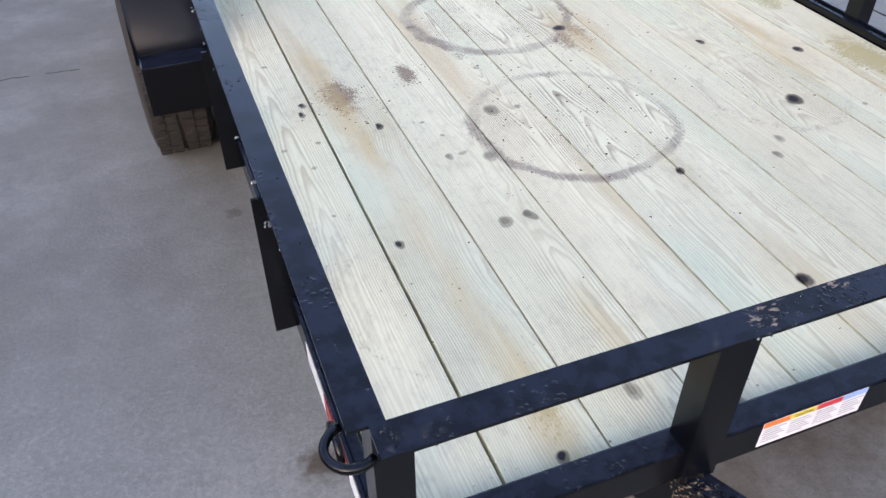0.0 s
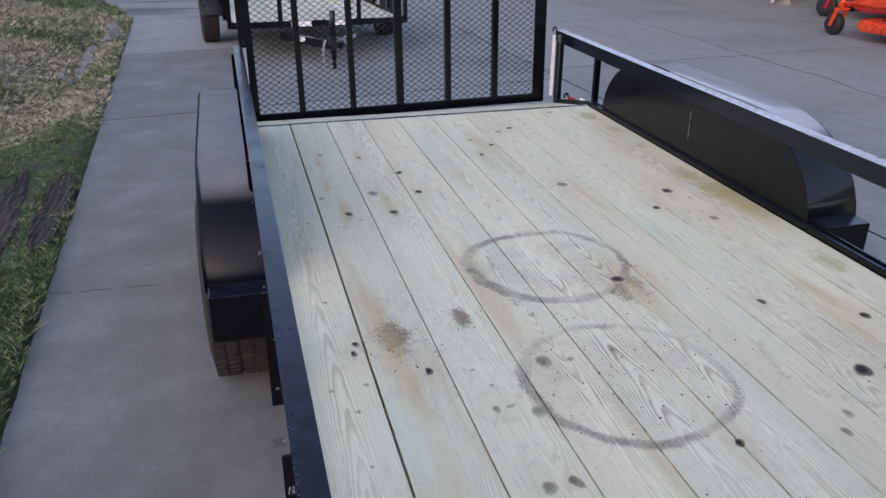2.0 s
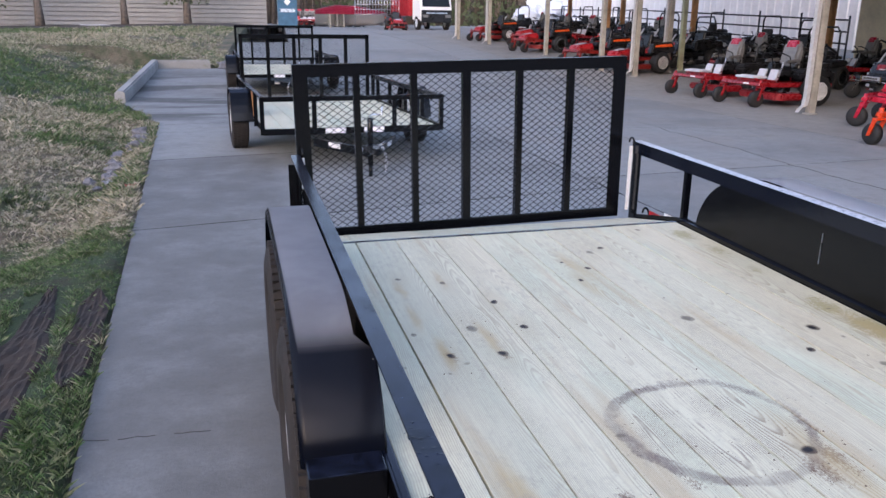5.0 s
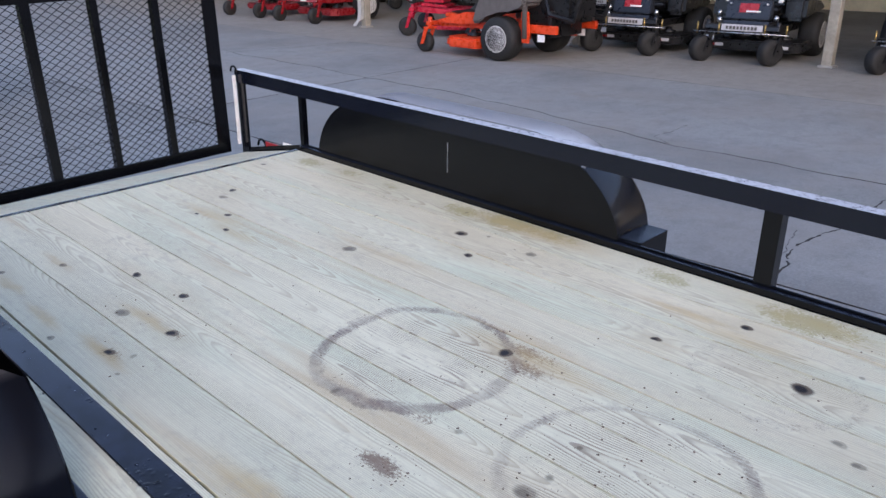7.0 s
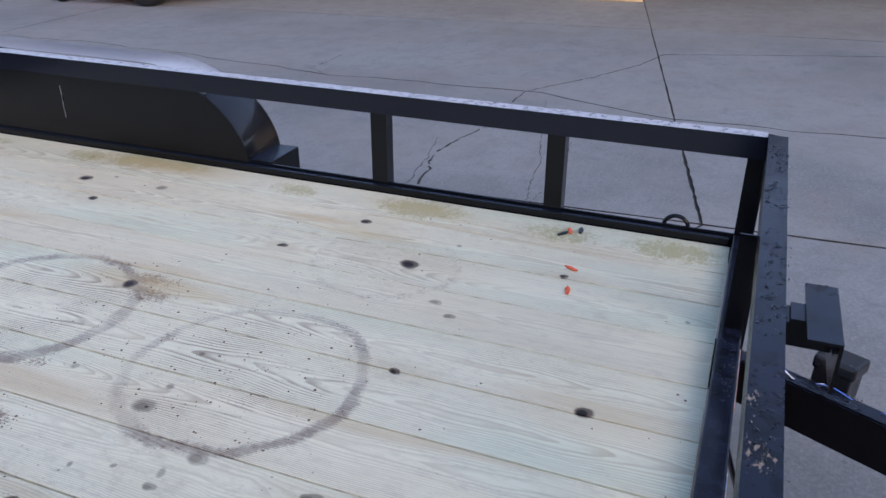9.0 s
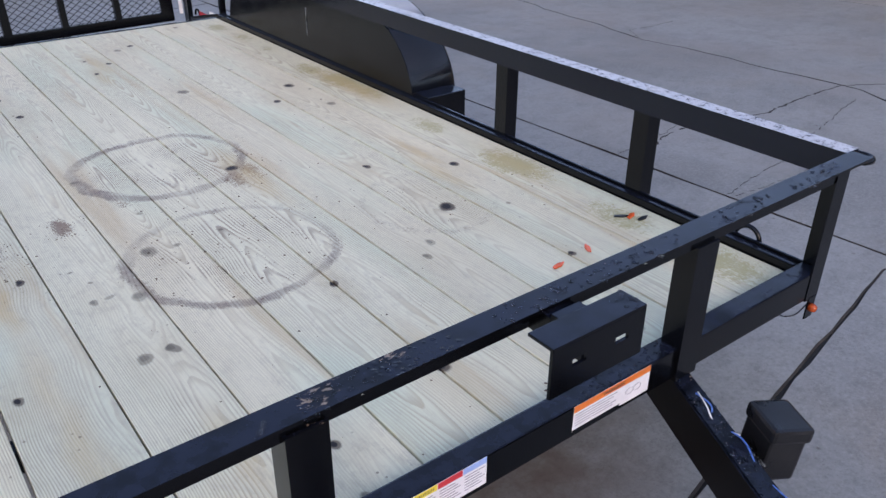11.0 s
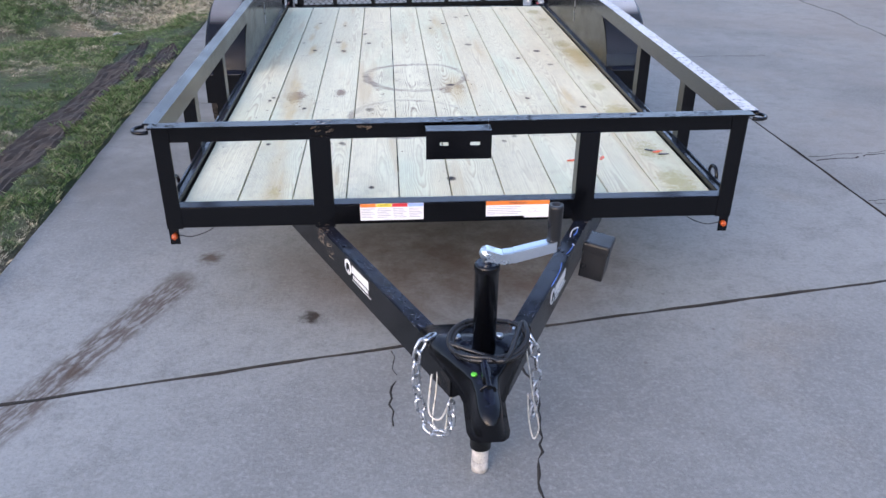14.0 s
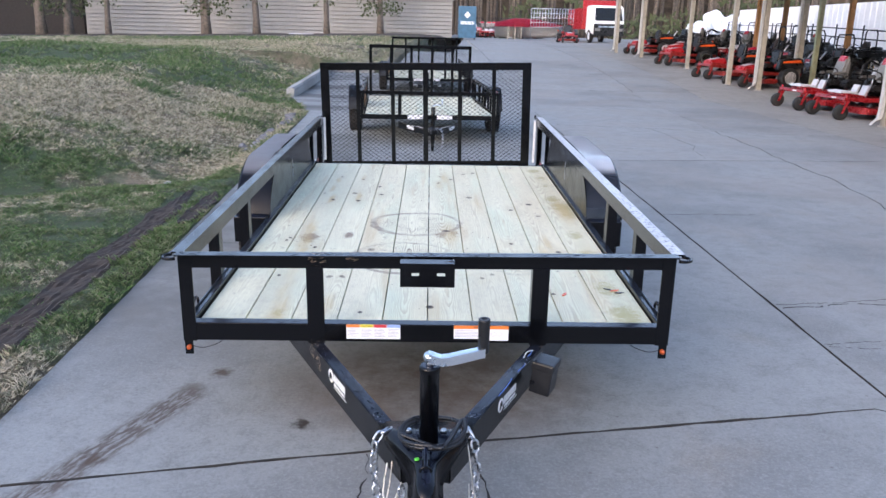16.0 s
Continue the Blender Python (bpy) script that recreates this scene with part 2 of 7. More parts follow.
FAINT_KNOTS = [
    (0.309, 0.738, 0.014, 0.45), (0.258, 0.685, 0.013, 0.6), (-0.717, 0.685, 0.013, 0.8), (-0.471, 0.163, 0.016, 0.5),
    (-0.641, 0.090, 0.012, 0.8), (-0.313, 0.083, 0.012, 0.7), (-0.485, 0.962, 0.014, 0.55), (-0.398, 0.931, 0.018, 0.45)]
KNOTS = DARK_KNOTS + PALE_KNOTS + FAINT_KNOTS
SPECKS = [
    (-0.237, 1.117, 0.012, 0.8), (-0.450, 0.970, 0.010, 0.6), (-0.814, 1.591, 0.009, 0.8), (-0.773, 1.134, 0.007, 0.8),
    (-0.857, 1.125, 0.008, 0.7), (-0.814, 1.028, 0.007, 0.7), (-0.812, 0.828, 0.006, 0.8), (0.708, 2.113, 0.010, 0.7),
    (0.564, 2.565, 0.009, 0.7), (0.847, 2.337, 0.009, 0.8), (0.641, 0.791, 0.009, 0.7), (0.442, 0.129, 0.008, 0.7),
    (-0.610, 2.208, 0.010, 0.6), (-0.674, 2.146, 0.007, 0.7), (-0.250, 1.362, 0.012, 0.6), (-0.110, 1.140, 0.008, 0.8),
    (-0.335, 1.700, 0.014, 0.7), (-0.800, 2.219, 0.006, 0.8), (-0.503, 1.136, 0.007, 0.8), (-0.475, 1.058, 0.006, 0.8)]
OLIVE = [(0.835, 3.35, 0.05, 0.9), (0.86, 3.08, 0.05, 0.7), (0.85, 2.80, 0.04, 0.6), (0.85, 2.36, 0.055, 0.9), (0.875, 2.14, 0.075, 1.0), (0.89, 1.95, 0.06, 0.8), (0.84, 1.46, 0.05, 0.8), (0.845, 1.00, 0.075, 1.0),
         (0.83, 0.54, 0.06, 0.8), (0.835, 0.21, 0.07, 0.9), (-0.63, 0.20, 0.035, 0.7)]
BROWN = [(-0.660, 1.345, 0.05, 1.0), (-0.655, 1.335, 0.03, 1.0), (-0.450, 1.409, 0.028, 1.0), (0.14, 1.47, 0.035, 0.7), (0.07, 1.43, 0.04, 0.7), (-0.642, 2.26, 0.02, 0.8), (-0.475, 2.24, 0.022, 0.6), (-0.27, 1.46, 0.02, 0.6)]
TAN = [(-0.68, 1.52, 0.035, 0.9), (-0.68, 1.25, 0.05, 0.8), (-0.663, 1.07, 0.03, 0.9), (-0.675, 2.90, 0.022, 0.8), (-0.685, 2.60, 0.024, 0.8), (-0.655, 2.29, 0.026, 0.9), (-0.495, 2.98, 0.02, 0.7),
       (-0.48, 2.36, 0.028, 0.9), (0.655, 1.30, 0.03, 0.8), (0.61, 1.08, 0.04, 0.6), (0.12, 1.44, 0.05, 0.6), (0.86, 2.06, 0.06, 0.7), (-0.63, 0.20, 0.05, 0.7), (-0.65, 0.45, 0.04, 0.6),
       (-0.66, 0.72, 0.035, 0.5), (-0.43, 0.32, 0.03, 0.5), (0.32, 2.2, 0.05, 0.3), (0.12, 3.0, 0.04, 0.5), (0.07, 2.80, 0.035, 0.5), (0.84, 1.0, 0.06, 0.5)]
RINGS = [(-0.074, 1.682, 0.258, 0.030, 1.0), (-0.129, 1.005, 0.261, 0.024, 0.9), (-0.610, 0.523, 0.271, 0.022, 0.34), (0.463, 0.950, 0.200, 0.034, 0.42)]


def pine(name):
    """Treated pine planks: flat-sawn figure, knots, weather and barrel rings."""
    k = Nodes(name)
    pos = k.place()
    sep = k.node("ShaderNodeSeparateXYZ", Vector=pos)
    x, y = sep.outputs[0], sep.outputs[1]
    rnd = k.rand()
    flat = k.node("ShaderNodeCombineXYZ", X=x, Y=y, Z=0.0).outputs[0]
    wob = k.node("ShaderNodeTexNoise", Vector=flat, Scale=9.0, Detail=4.0).outputs["Color"]
    warped = k.vec('ADD', flat, k.vec('MULTIPLY', k.vec('SUBTRACT', wob, (0.5, 0.5, 0.5)), (0.05, 0.05, 0.0)))

    def spots(rows, soft_in, soft_out, src, stretch=0.75):
        best = 0.0
        for cx, cy, r, a in rows:
            d = k.vec('LENGTH', k.vec('MULTIPLY', k.vec('SUBTRACT', src, (cx, cy, 0)), (1 / r, stretch / r, 0)))
            v = k.ramp(d, soft_in, soft_out, a, 0.0)
            best = v if best == 0.0 else k.math('MAXIMUM', best, v)
        return best

    knots = spots(KNOTS, 0.7, 1.1, warped)
    halo = spots(KNOTS, 0.6, 5.0, flat, 0.35)
    specks = spots(SPECKS, 0.4, 1.2, warped, 1.0)
    off = k.math('MULTIPLY', rnd, 61.0)
    # each plank is cut from a log: rings about a pith that wanders below it
    plank = k.math('SUBTRACT', k.math('MULTIPLY', k.math('FRACT', k.math('MULTIPLY', k.math('ADD', x, 0.93), 1 / 0.186)), 0.186), 0.093)
    run = k.node("ShaderNodeCombineXYZ", X=off, Y=k.math('MULTIPLY', y, 1.0), Z=0.0).outputs[0]
    drift = k.noise(run, 0.55, 1.0)
    sway = k.noise(k.vec('ADD', run, (7.3, 0, 0)), 2.1, 2.0)
    pith = k.math('MULTIPLY', k.math('SUBTRACT', k.math('FRACT', k.math('MULTIPLY', rnd, 7.13)), 0.5), 0.22)
    across = k.math('ADD', k.math('SUBTRACT', plank, pith), k.math('MULTIPLY', k.math('SUBTRACT', sway, 0.5), 0.05))
    depth = k.math('ADD', k.math('MULTIPLY', drift, 0.17), k.math('ADD', k.math('MULTIPLY', halo, 0.012), -0.035))
    radius = k.math('SQRT', k.math('ADD', k.math('MULTIPLY', across, across), k.math('MULTIPLY', depth, depth)))
    ripple = k.noise(k.node("ShaderNodeCombineXYZ", X=k.math('MULTIPLY', x, 16.0), Y=k.math('MULTIPLY', y, 3.0), Z=off).outputs[0], 1.0, 3)
    tight = k.math('ADD', 150.0, k.math('MULTIPLY', k.math('FRACT', k.math('MULTIPLY', rnd, 3.77)), 90.0))
    saw = k.math('FRACT', k.math('ADD', k.math('MULTIPLY', radius, tight), k.math('MULTIPLY', ripple, 2.2)))
    late = k.math('MULTIPLY', k.ramp(saw, 0.35, 0.88), k.ramp(saw, 1.0, 0.92))
    fine = k.noise(k.node("ShaderNodeCombineXYZ", X=k.math('MULTIPLY', x, 260.0), Y=k.math('MULTIPLY', y, 5.0), Z=off).outputs[0], 1.0, 3)
    patchy = k.noise(k.node("ShaderNodeCombineXYZ", X=k.math('MULTIPLY', x, 7.0), Y=k.math('MULTIPLY', y, 1.3), Z=off).outputs[0], 1.0, 3)
    pale = k.mix(k.ramp(k.math('ADD', k.math('MULTIPLY', rnd, 0.5), k.math('MULTIPLY', patchy, 0.5)), 0.25, 0.75), c4(0.765, 0.73, 0.53), c4(0.665, 0.655, 0.48))
    tone = k.math('FRACT', k.math('MULTIPLY', rnd, 29.3))
    pale = k.mix(k.ramp(tone, 0.3, 0.9, 0.0, 0.38), pale, c4(0.68, 0.60, 0.42))
    green = k.noise(k.node("ShaderNodeCombineXYZ", X=k.math('MULTIPLY', x, 4.0), Y=k.math('MULTIPLY', y, 0.8), Z=k.math('MULTIPLY', rnd, 23.0)).outputs[0], 1.0, 3)
    pale = k.mix(k.ramp(green, 0.46, 0.72, 0.0, 0.5), pale, c4(0.53, 0.64, 0.48))
    col = k.mix(k.math('MULTIPLY', late, k.ramp(patchy, 0.3, 0.7, 0.18, 0.60)), pale, c4(0.37, 0.295, 0.175))
    col = k.mix(k.math('MULTIPLY', k.ramp(fine, 0.4, 0.7), 0.26), col, c4(0.40, 0.36, 0.26))
    streak = k.ramp(k.noise(k.node("ShaderNodeCombineXYZ", X=k.math('MULTIPLY', x, 14.0), Y=k.math('MULTIPLY', y, 0.9), Z=k.math('MULTIPLY', rnd, 17.0)).outputs[0], 1.0, 2), 0.58, 0.74)
    col = k.mix(k.math('MULTIPLY', streak, 0.40), col, c4(0.48, 0.34, 0.17))
    rough_edge = k.math('ADD', k.math('MULTIPLY', k.noise(flat, 26.0, 4, 0.7), 0.4), k.math('MULTIPLY', k.noise(k.vec('MULTIPLY', flat, (1.0, 0.55, 1.0)), 170.0, 4, 0.75), 0.6))
    for rows, hue, amount in ((OLIVE, c4(0.33, 0.29, 0.12), 0.75), (BROWN, c4(0.17, 0.10, 0.065), 0.85)):
        s_ = spots(rows, 0.0, 1.9, warped, 0.5)
        blot = k.ramp(k.math('ADD', s_, k.math('MULTIPLY', k.math('SUBTRACT', rough_edge, 0.5), 3.4)), 0.35, 0.8)
        col = k.mix(k.math('MULTIPLY', k.math('MULTIPLY', blot, k.ramp(s_, 0.02, 0.2)), amount), col, hue)
    gentle = k.vec('ADD', flat, k.vec('MULTIPLY', k.vec('SUBTRACT', k.node("ShaderNodeTexNoise", Vector=flat, Scale=5.5, Detail=4.0).outputs["Color"], (0.5, 0.5, 0.5)), (0.07, 0.07, 0.0)))
    tan = spots(TAN, 0.1, 1.2, warped, 0.16)
    col = k.mix(k.math('MULTIPLY', tan, k.ramp(patchy, 0.25, 0.6, 0.3, 0.75)), col, c4(0.50, 0.35, 0.14))
    ring = 0.0
    for cx, cy, r, w, a in RINGS:
        d = k.vec('LENGTH', k.vec('SUBTRACT', gentle, (cx, cy, 0)))
        v = k.ramp(k.math('ABSOLUTE', k.math('SUBTRACT', d, r)), 0.0, w * 1.35, a, 0.0)
        v = k.math('MULTIPLY', v, k.ramp(k.vec('DOT_PRODUCT', k.vec('SUBTRACT', flat, (cx, cy, 0)), (-0.75 / r, -0.66 / r, 0)), -0.9, 0.7, 0.7, 1.0))
        ring = v if ring == 0.0 else k.math('MAXIMUM', ring, v)
    ring = k.ramp(k.math('ADD', ring, k.math('MULTIPLY', k.math('SUBTRACT', rough_edge, 0.5), 2.2)), 0.25, 0.85)
    ring = k.math('MULTIPLY', ring, k.ramp(k.noise(flat, 3.6, 3, 0.6), 0.36, 0.60, 0.3, 1.0))
    ring = k.math('MULTIPLY', ring, k.ramp(k.noise(flat, 30.0, 5, 0.75), 0.34, 0.52, 0.75, 1.0))
    ring = k.math('MULTIPLY', ring, k.ramp(k.noise(k.vec('MULTIPLY', flat, (1.0, 0.3, 1.0)), 120.0, 4, 0.7), 0.3, 0.55, 0.7, 1.0))
    ring = k.math('MULTIPLY', ring, k.ramp(late, 0.0, 1.0, 0.8, 1.0))
    col = k.mix(k.math('MULTIPLY', ring, 0.9), col, c4(0.14, 0.092, 0.082))
    rubbed = 0.0
    for cx, cy, r, w, a in RINGS:
        v = k.ramp(k.vec('LENGTH', k.vec('SUBTRACT', gentle, (cx, cy, 0))), r * 0.7, r * 1.08, a, 0.0)
        rubbed = v if rubbed == 0.0 else k.math('MAXIMUM', rubbed, v)
    rubbed = k.math('MULTIPLY', rubbed, k.math('MULTIPLY', k.ramp(saw, 0.5, 0.8), k.ramp(k.noise(flat, 6.0, 4, 0.65), 0.42, 0.6)))
    col = k.mix(k.math('MULTIPLY', rubbed, 0.62), col, c4(0.20, 0.15, 0.115))
    dirt = k.noise(k.vec('MULTIPLY', flat, (1.0, 0.45, 1.0)), 42.0, 6, 0.75)
    col = k.mix(k.math('MULTIPLY', k.ramp(dirt, 0.46, 0.68), k.ramp(k.noise(flat, 2.4, 4, 0.6), 0.35, 0.65, 0.12, 0.5)), col, c4(0.40, 0.36, 0.27))
    crumbs = k.node("ShaderNodeTexVoronoi", Vector=flat, Scale=38.0).outputs["Distance"]
    where = k.math('MULTIPLY', k.ramp(crumbs, 0.14, 0.06), k.ramp(k.noise(flat, 3.2, 2), 0.55, 0.68))
    near = 0.0
    for cx, cy, r, a in ((-0.10, 1.62, 0.42, 1.0), (-0.12, 1.0, 0.40, 0.9), (0.45, 0.9, 0.3, 0.5), (-0.65, 1.25, 0.25, 0.8), (-0.6, 0.2, 0.3, 0.5)):
        v = k.ramp(k.vec('LENGTH', k.vec('SUBTRACT', flat, (cx, cy, 0))), r * 0.5, r, a, 0.0)
        near = v if near == 0.0 else k.math('MAXIMUM', near, v)
    grit = k.math('MULTIPLY', k.ramp(k.node("ShaderNodeTexVoronoi", Vector=flat, Scale=75.0).outputs["Distance"], 0.22, 0.08), k.ramp(k.noise(flat, 14.0, 4, 0.7), 0.5, 0.62))
    where = k.math('MAXIMUM', where, k.math('MULTIPLY', grit, near))
    col = k.mix(k.math('MULTIPLY', where, 0.75), col, c4(0.10, 0.065, 0.04))
    col = k.mix(k.math('MULTIPLY', halo, 0.22), col, c4(0.40, 0.30, 0.16))
    col = k.mix(k.math('MULTIPLY', specks, 0.8), col, c4(0.10, 0.08, 0.05))
    col = k.mix(k.math('MULTIPLY', knots, 0.9), col, c4(0.075, 0.048, 0.032))
    core = spots([(x0, y0, r * 0.62, 1.0 if a > 0.75 else 0.35) for x0, y0, r, a in KNOTS], 0.6, 1.1, k.vec('ADD', warped, (0.002, -0.003, 0)))
    col = k.mix(core, col, c4(0.012, 0.009, 0.008))
    k.put(k.b, "Base Color", col)
    k.put(k.b, "Roughness", 0.62)
    k.put(k.b, "Specular IOR Level", 0.35)
    k.bump(k.math('ADD', k.math('MULTIPLY', late, 0.4), k.math('SUBTRACT', k.math('MULTIPLY', fine, 0.5), k.math('MULTIPLY', knots, 1.5))), 0.25, 0.003)
    return k.m


PINE = pine("treated_pine")
RAW_WOOD = plain("aged_timber", (0.36, 0.17, 0.06), 0.7, var=0.35, scale=5)


def concrete(name, base=(0.262, 0.272, 0.264), dark=(0.164, 0.169, 0.164), tan=(0.24, 0.205, 0.16), track=False):
    k = Nodes(name)
    w = k.place()
    big, mid, small = k.noise(w, 0.55, 5, 0.6), k.noise(w, 5.0, 6, 0.65), k.noise(w, 90.0, 4, 0.7)
    rnd = k.rand()
    col = k.mix(k.ramp(k.math('ADD', k.math('MULTIPLY', big, 0.85), k.math('MULTIPLY', rnd, 0.15)), 0.42, 0.72), c4(*base), c4(*dark))
    col = k.mix(k.ramp(mid, 0.48, 0.66, 0.0, 0.38), col, c4(*dark))
    col = k.mix(k.ramp(k.noise(w, 1.3, 4), 0.56, 0.75, 0.0, 0.4), col, c4(*tan))
    col = k.mix(k.ramp(small, 0.3, 0.75, 0.0, 0.35), col, c4(0.335, 0.34, 0.33))
    grit = k.ramp(k.node("ShaderNodeTexVoronoi", Vector=w, Scale=130.0).outputs["Distance"], 0.3, 0.12)
    col = k.mix(k.math('MULTIPLY', grit, k.ramp(mid, 0.35, 0.65, 0.1, 0.5)), col, c4(0.09, 0.085, 0.08))
    pits = k.ramp(k.node("ShaderNodeTexVoronoi", Vector=w, Scale=7.0).outputs["Distance"], 0.07, 0.03)
    col = k.mix(k.math('MULTIPLY', pits, k.ramp(k.noise(w, 1.7, 2), 0.5, 0.62, 0.0, 0.7)), col, c4(0.07, 0.05, 0.04))
    blot = k.noise(w, 16.0, 5, 0.7)
    col = k.mix(k.ramp(blot, 0.48, 0.64, 0.0, 0.34), col, c4(*dark))
    col = k.mix(k.ramp(k.noise(w, 24.0, 5, 0.75), 0.54, 0.68, 0.0, 0.3), col, c4(0.325, 0.335, 0.325))
    mottle = k.noise(w, 60.0, 5, 0.78)
    col = k.mix(k.ramp(mottle, 0.50, 0.64, 0.0, 0.42), col, c4(*dark))
    col = k.mix(k.ramp(mottle, 0.48, 0.36, 0.0, 0.38), col, c4(0.345, 0.35, 0.34))
    if track:
        warp = k.node("ShaderNodeTexNoise", Vector=w, Scale=26.0, Detail=4.0).outputs["Color"]
        bent = k.vec('ADD', w, k.vec('MULTIPLY', k.vec('SUBTRACT', warp, (0.5, 0.5, 0.5)), (0.09, 0.09, 0.0)))
        for cx, cy, r, a, hue in OIL:
            q = k.vec('LENGTH', k.vec('MULTIPLY', k.vec('SUBTRACT', bent, (cx, cy, 0)), (1, 0.8, 0)))
            col = k.mix(k.ramp(q, r * 0.35, r * 1.5, a, 0.0), col, hue)
        # brown patch on the slabs below the trailer's front
        brown_patch = k.vec('LENGTH', k.vec('MULTIPLY', k.vec('SUBTRACT', w, (0.05, 0.42, 0)), (1.05, 1.5, 0)))
        brown_patch = k.math('MULTIPLY', k.ramp(brown_patch, 0.35, 1.0, 1.0, 0.0), k.ramp(k.noise(w, 3.2, 5, 0.65), 0.3, 0.62, 0.15, 0.75))
        col = k.mix(brown_patch, col, c4(0.105, 0.070, 0.050))
        at = k.node("ShaderNodeSeparateXYZ", Vector=w)
        damp = k.math('MULTIPLY', k.math('MULTIPLY', k.ramp(at.outputs[1], 11.9, 13.6), k.ramp(at.outputs[1], 23.0, 20.0)), k.ramp(at.outputs[0], 1.6, 0.2))
        wash = k.noise(k.vec('MULTIPLY', bent, (0.3, 1.0, 1.0)), 1.0, 4, 0.6)
        col = k.mix(k.math('MULTIPLY', damp, k.ramp(wash, 0.42, 0.58, 0.15, 0.85)), col, c4(0.085, 0.084, 0.080))
        # darker tone along the strip left of the trailer
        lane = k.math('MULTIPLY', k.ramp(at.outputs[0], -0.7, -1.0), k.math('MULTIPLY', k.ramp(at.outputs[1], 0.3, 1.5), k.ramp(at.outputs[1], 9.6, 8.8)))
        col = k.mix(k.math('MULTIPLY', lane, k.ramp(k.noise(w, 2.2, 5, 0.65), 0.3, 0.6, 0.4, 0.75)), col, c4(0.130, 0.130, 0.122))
        # patchy warmer tone on the slabs to the right
        right_tan = k.math('MULTIPLY', k.ramp(at.outputs[0], 1.6, 2.6), k.ramp(k.noise(w, 0.8, 4, 0.6), 0.4, 0.62, 0.0, 0.35))
        col = k.mix(right_tan, col, c4(0.27, 0.25, 0.225))
        rel = k.vec('SUBTRACT', w, (-0.965, 0.54, 0.0))
        u, v = k.vec('DOT_PRODUCT', rel, (-0.36, -0.933, 0)), k.vec('DOT_PRODUCT', rel, (0.933, -0.36, 0))
        band = k.math('MULTIPLY', k.ramp(k.math('ABSOLUTE', v), 0.04, 0.10, 1.0, 0.0), k.math('MULTIPLY', k.ramp(u, 0.12, 0.3), k.ramp(u, 2.6, 1.2)))
        lug = k.noise(k.node("ShaderNodeCombineXYZ", X=k.math('MULTIPLY', u, 14.0), Y=k.math('MULTIPLY', v, 60.0), Z=0.0).outputs[0], 1.0, 3, 0.6)
        col = k.mix(k.math('MULTIPLY', band, k.ramp(lug, 0.36, 0.60, 0.12, 0.8)), col, c4(0.075, 0.050, 0.036))
    k.put(k.b, "Base Color", col)
    k.put(k.b, "Roughness", k.ramp(mid, 0.3, 0.7, 0.75, 0.95))
    k.put(k.b, "Specular IOR Level", 0.22)
    k.bump(k.math('ADD', k.math('MULTIPLY', small, 0.8), k.math('MULTIPLY', mid, 0.5)), 0.4, 0.006)
    return k.m


BLACK_OIL, BROWN_DIRT = c4(0.030, 0.024, 0.019), c4(0.075, 0.052, 0.036)
OIL = [(-0.512, 0.045, 0.032, 0.95, BLACK_OIL), (-0.989, 1.567, 0.020, 0.8, BROWN_DIRT), (-0.965, 0.54, 0.040, 0.9, BROWN_DIRT), (-1.25, -0.25, 0.035, 0.8, BROWN_DIRT), (-1.05, 0.36, 0.05, 0.5, BROWN_DIRT), (-1.47, -0.60, 0.06, 0.7, BROWN_DIRT)]
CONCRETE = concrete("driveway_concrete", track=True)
APRON = concrete("apron_concrete", (0.285, 0.270, 0.240), (0.19, 0.178, 0.158))
KERB = concrete("kerb_concrete", (0.37, 0.365, 0.345), (0.23, 0.225, 0.21))
JOINT = plain("joint_dirt", (0.022, 0.019, 0.016), 0.9, var=0.5, scale=9)


STRAW = [(-4.6, 9.6, 2.4, 1.0), (-7.5, 9.0, 3.0, 1.0), (-3.2, 8.6, 0.8, 1.0), (-2.55, 6.9, 0.5, 1.0), (-3.2, 6.3, 0.5, 0.9), (-1.9, 0.3, 0.5, 0.9), (-2.0, -0.9, 0.9, 0.9), (-5.2, 3.4, 0.9, 0.8), (-6.0, 30, 8.0, 0.4), (-18, 38, 9, 0.7), (-4.3, 13.2, 1.2, 0.6)]
LUSH = [(-2.2, 3.0, 1.3, 1.0), (-2.0, 5.0, 0.9, 1.0), (-2.2, 1.2, 0.7, 0.7), (-3.2, 5.2, 1.0, 1.0), (-2.5, 5.2, 0.8, 1.0), (-4.9, 4.9, 1.3, 1.0), (-2.15, 3.4, 0.35, 0.8), (-3.0, 3.5, 0.5, 0.7), (-3.6, 1.6, 0.8, 0.8), (-6.5, 17, 3.0, 1.0), (-12, 19, 6.0, 1.0), (-3.4, 14.3, 0.9, 0.9), (-14, 42, 7.0, 0.8), (-3.2, 10.6, 0.7, 0.8)]


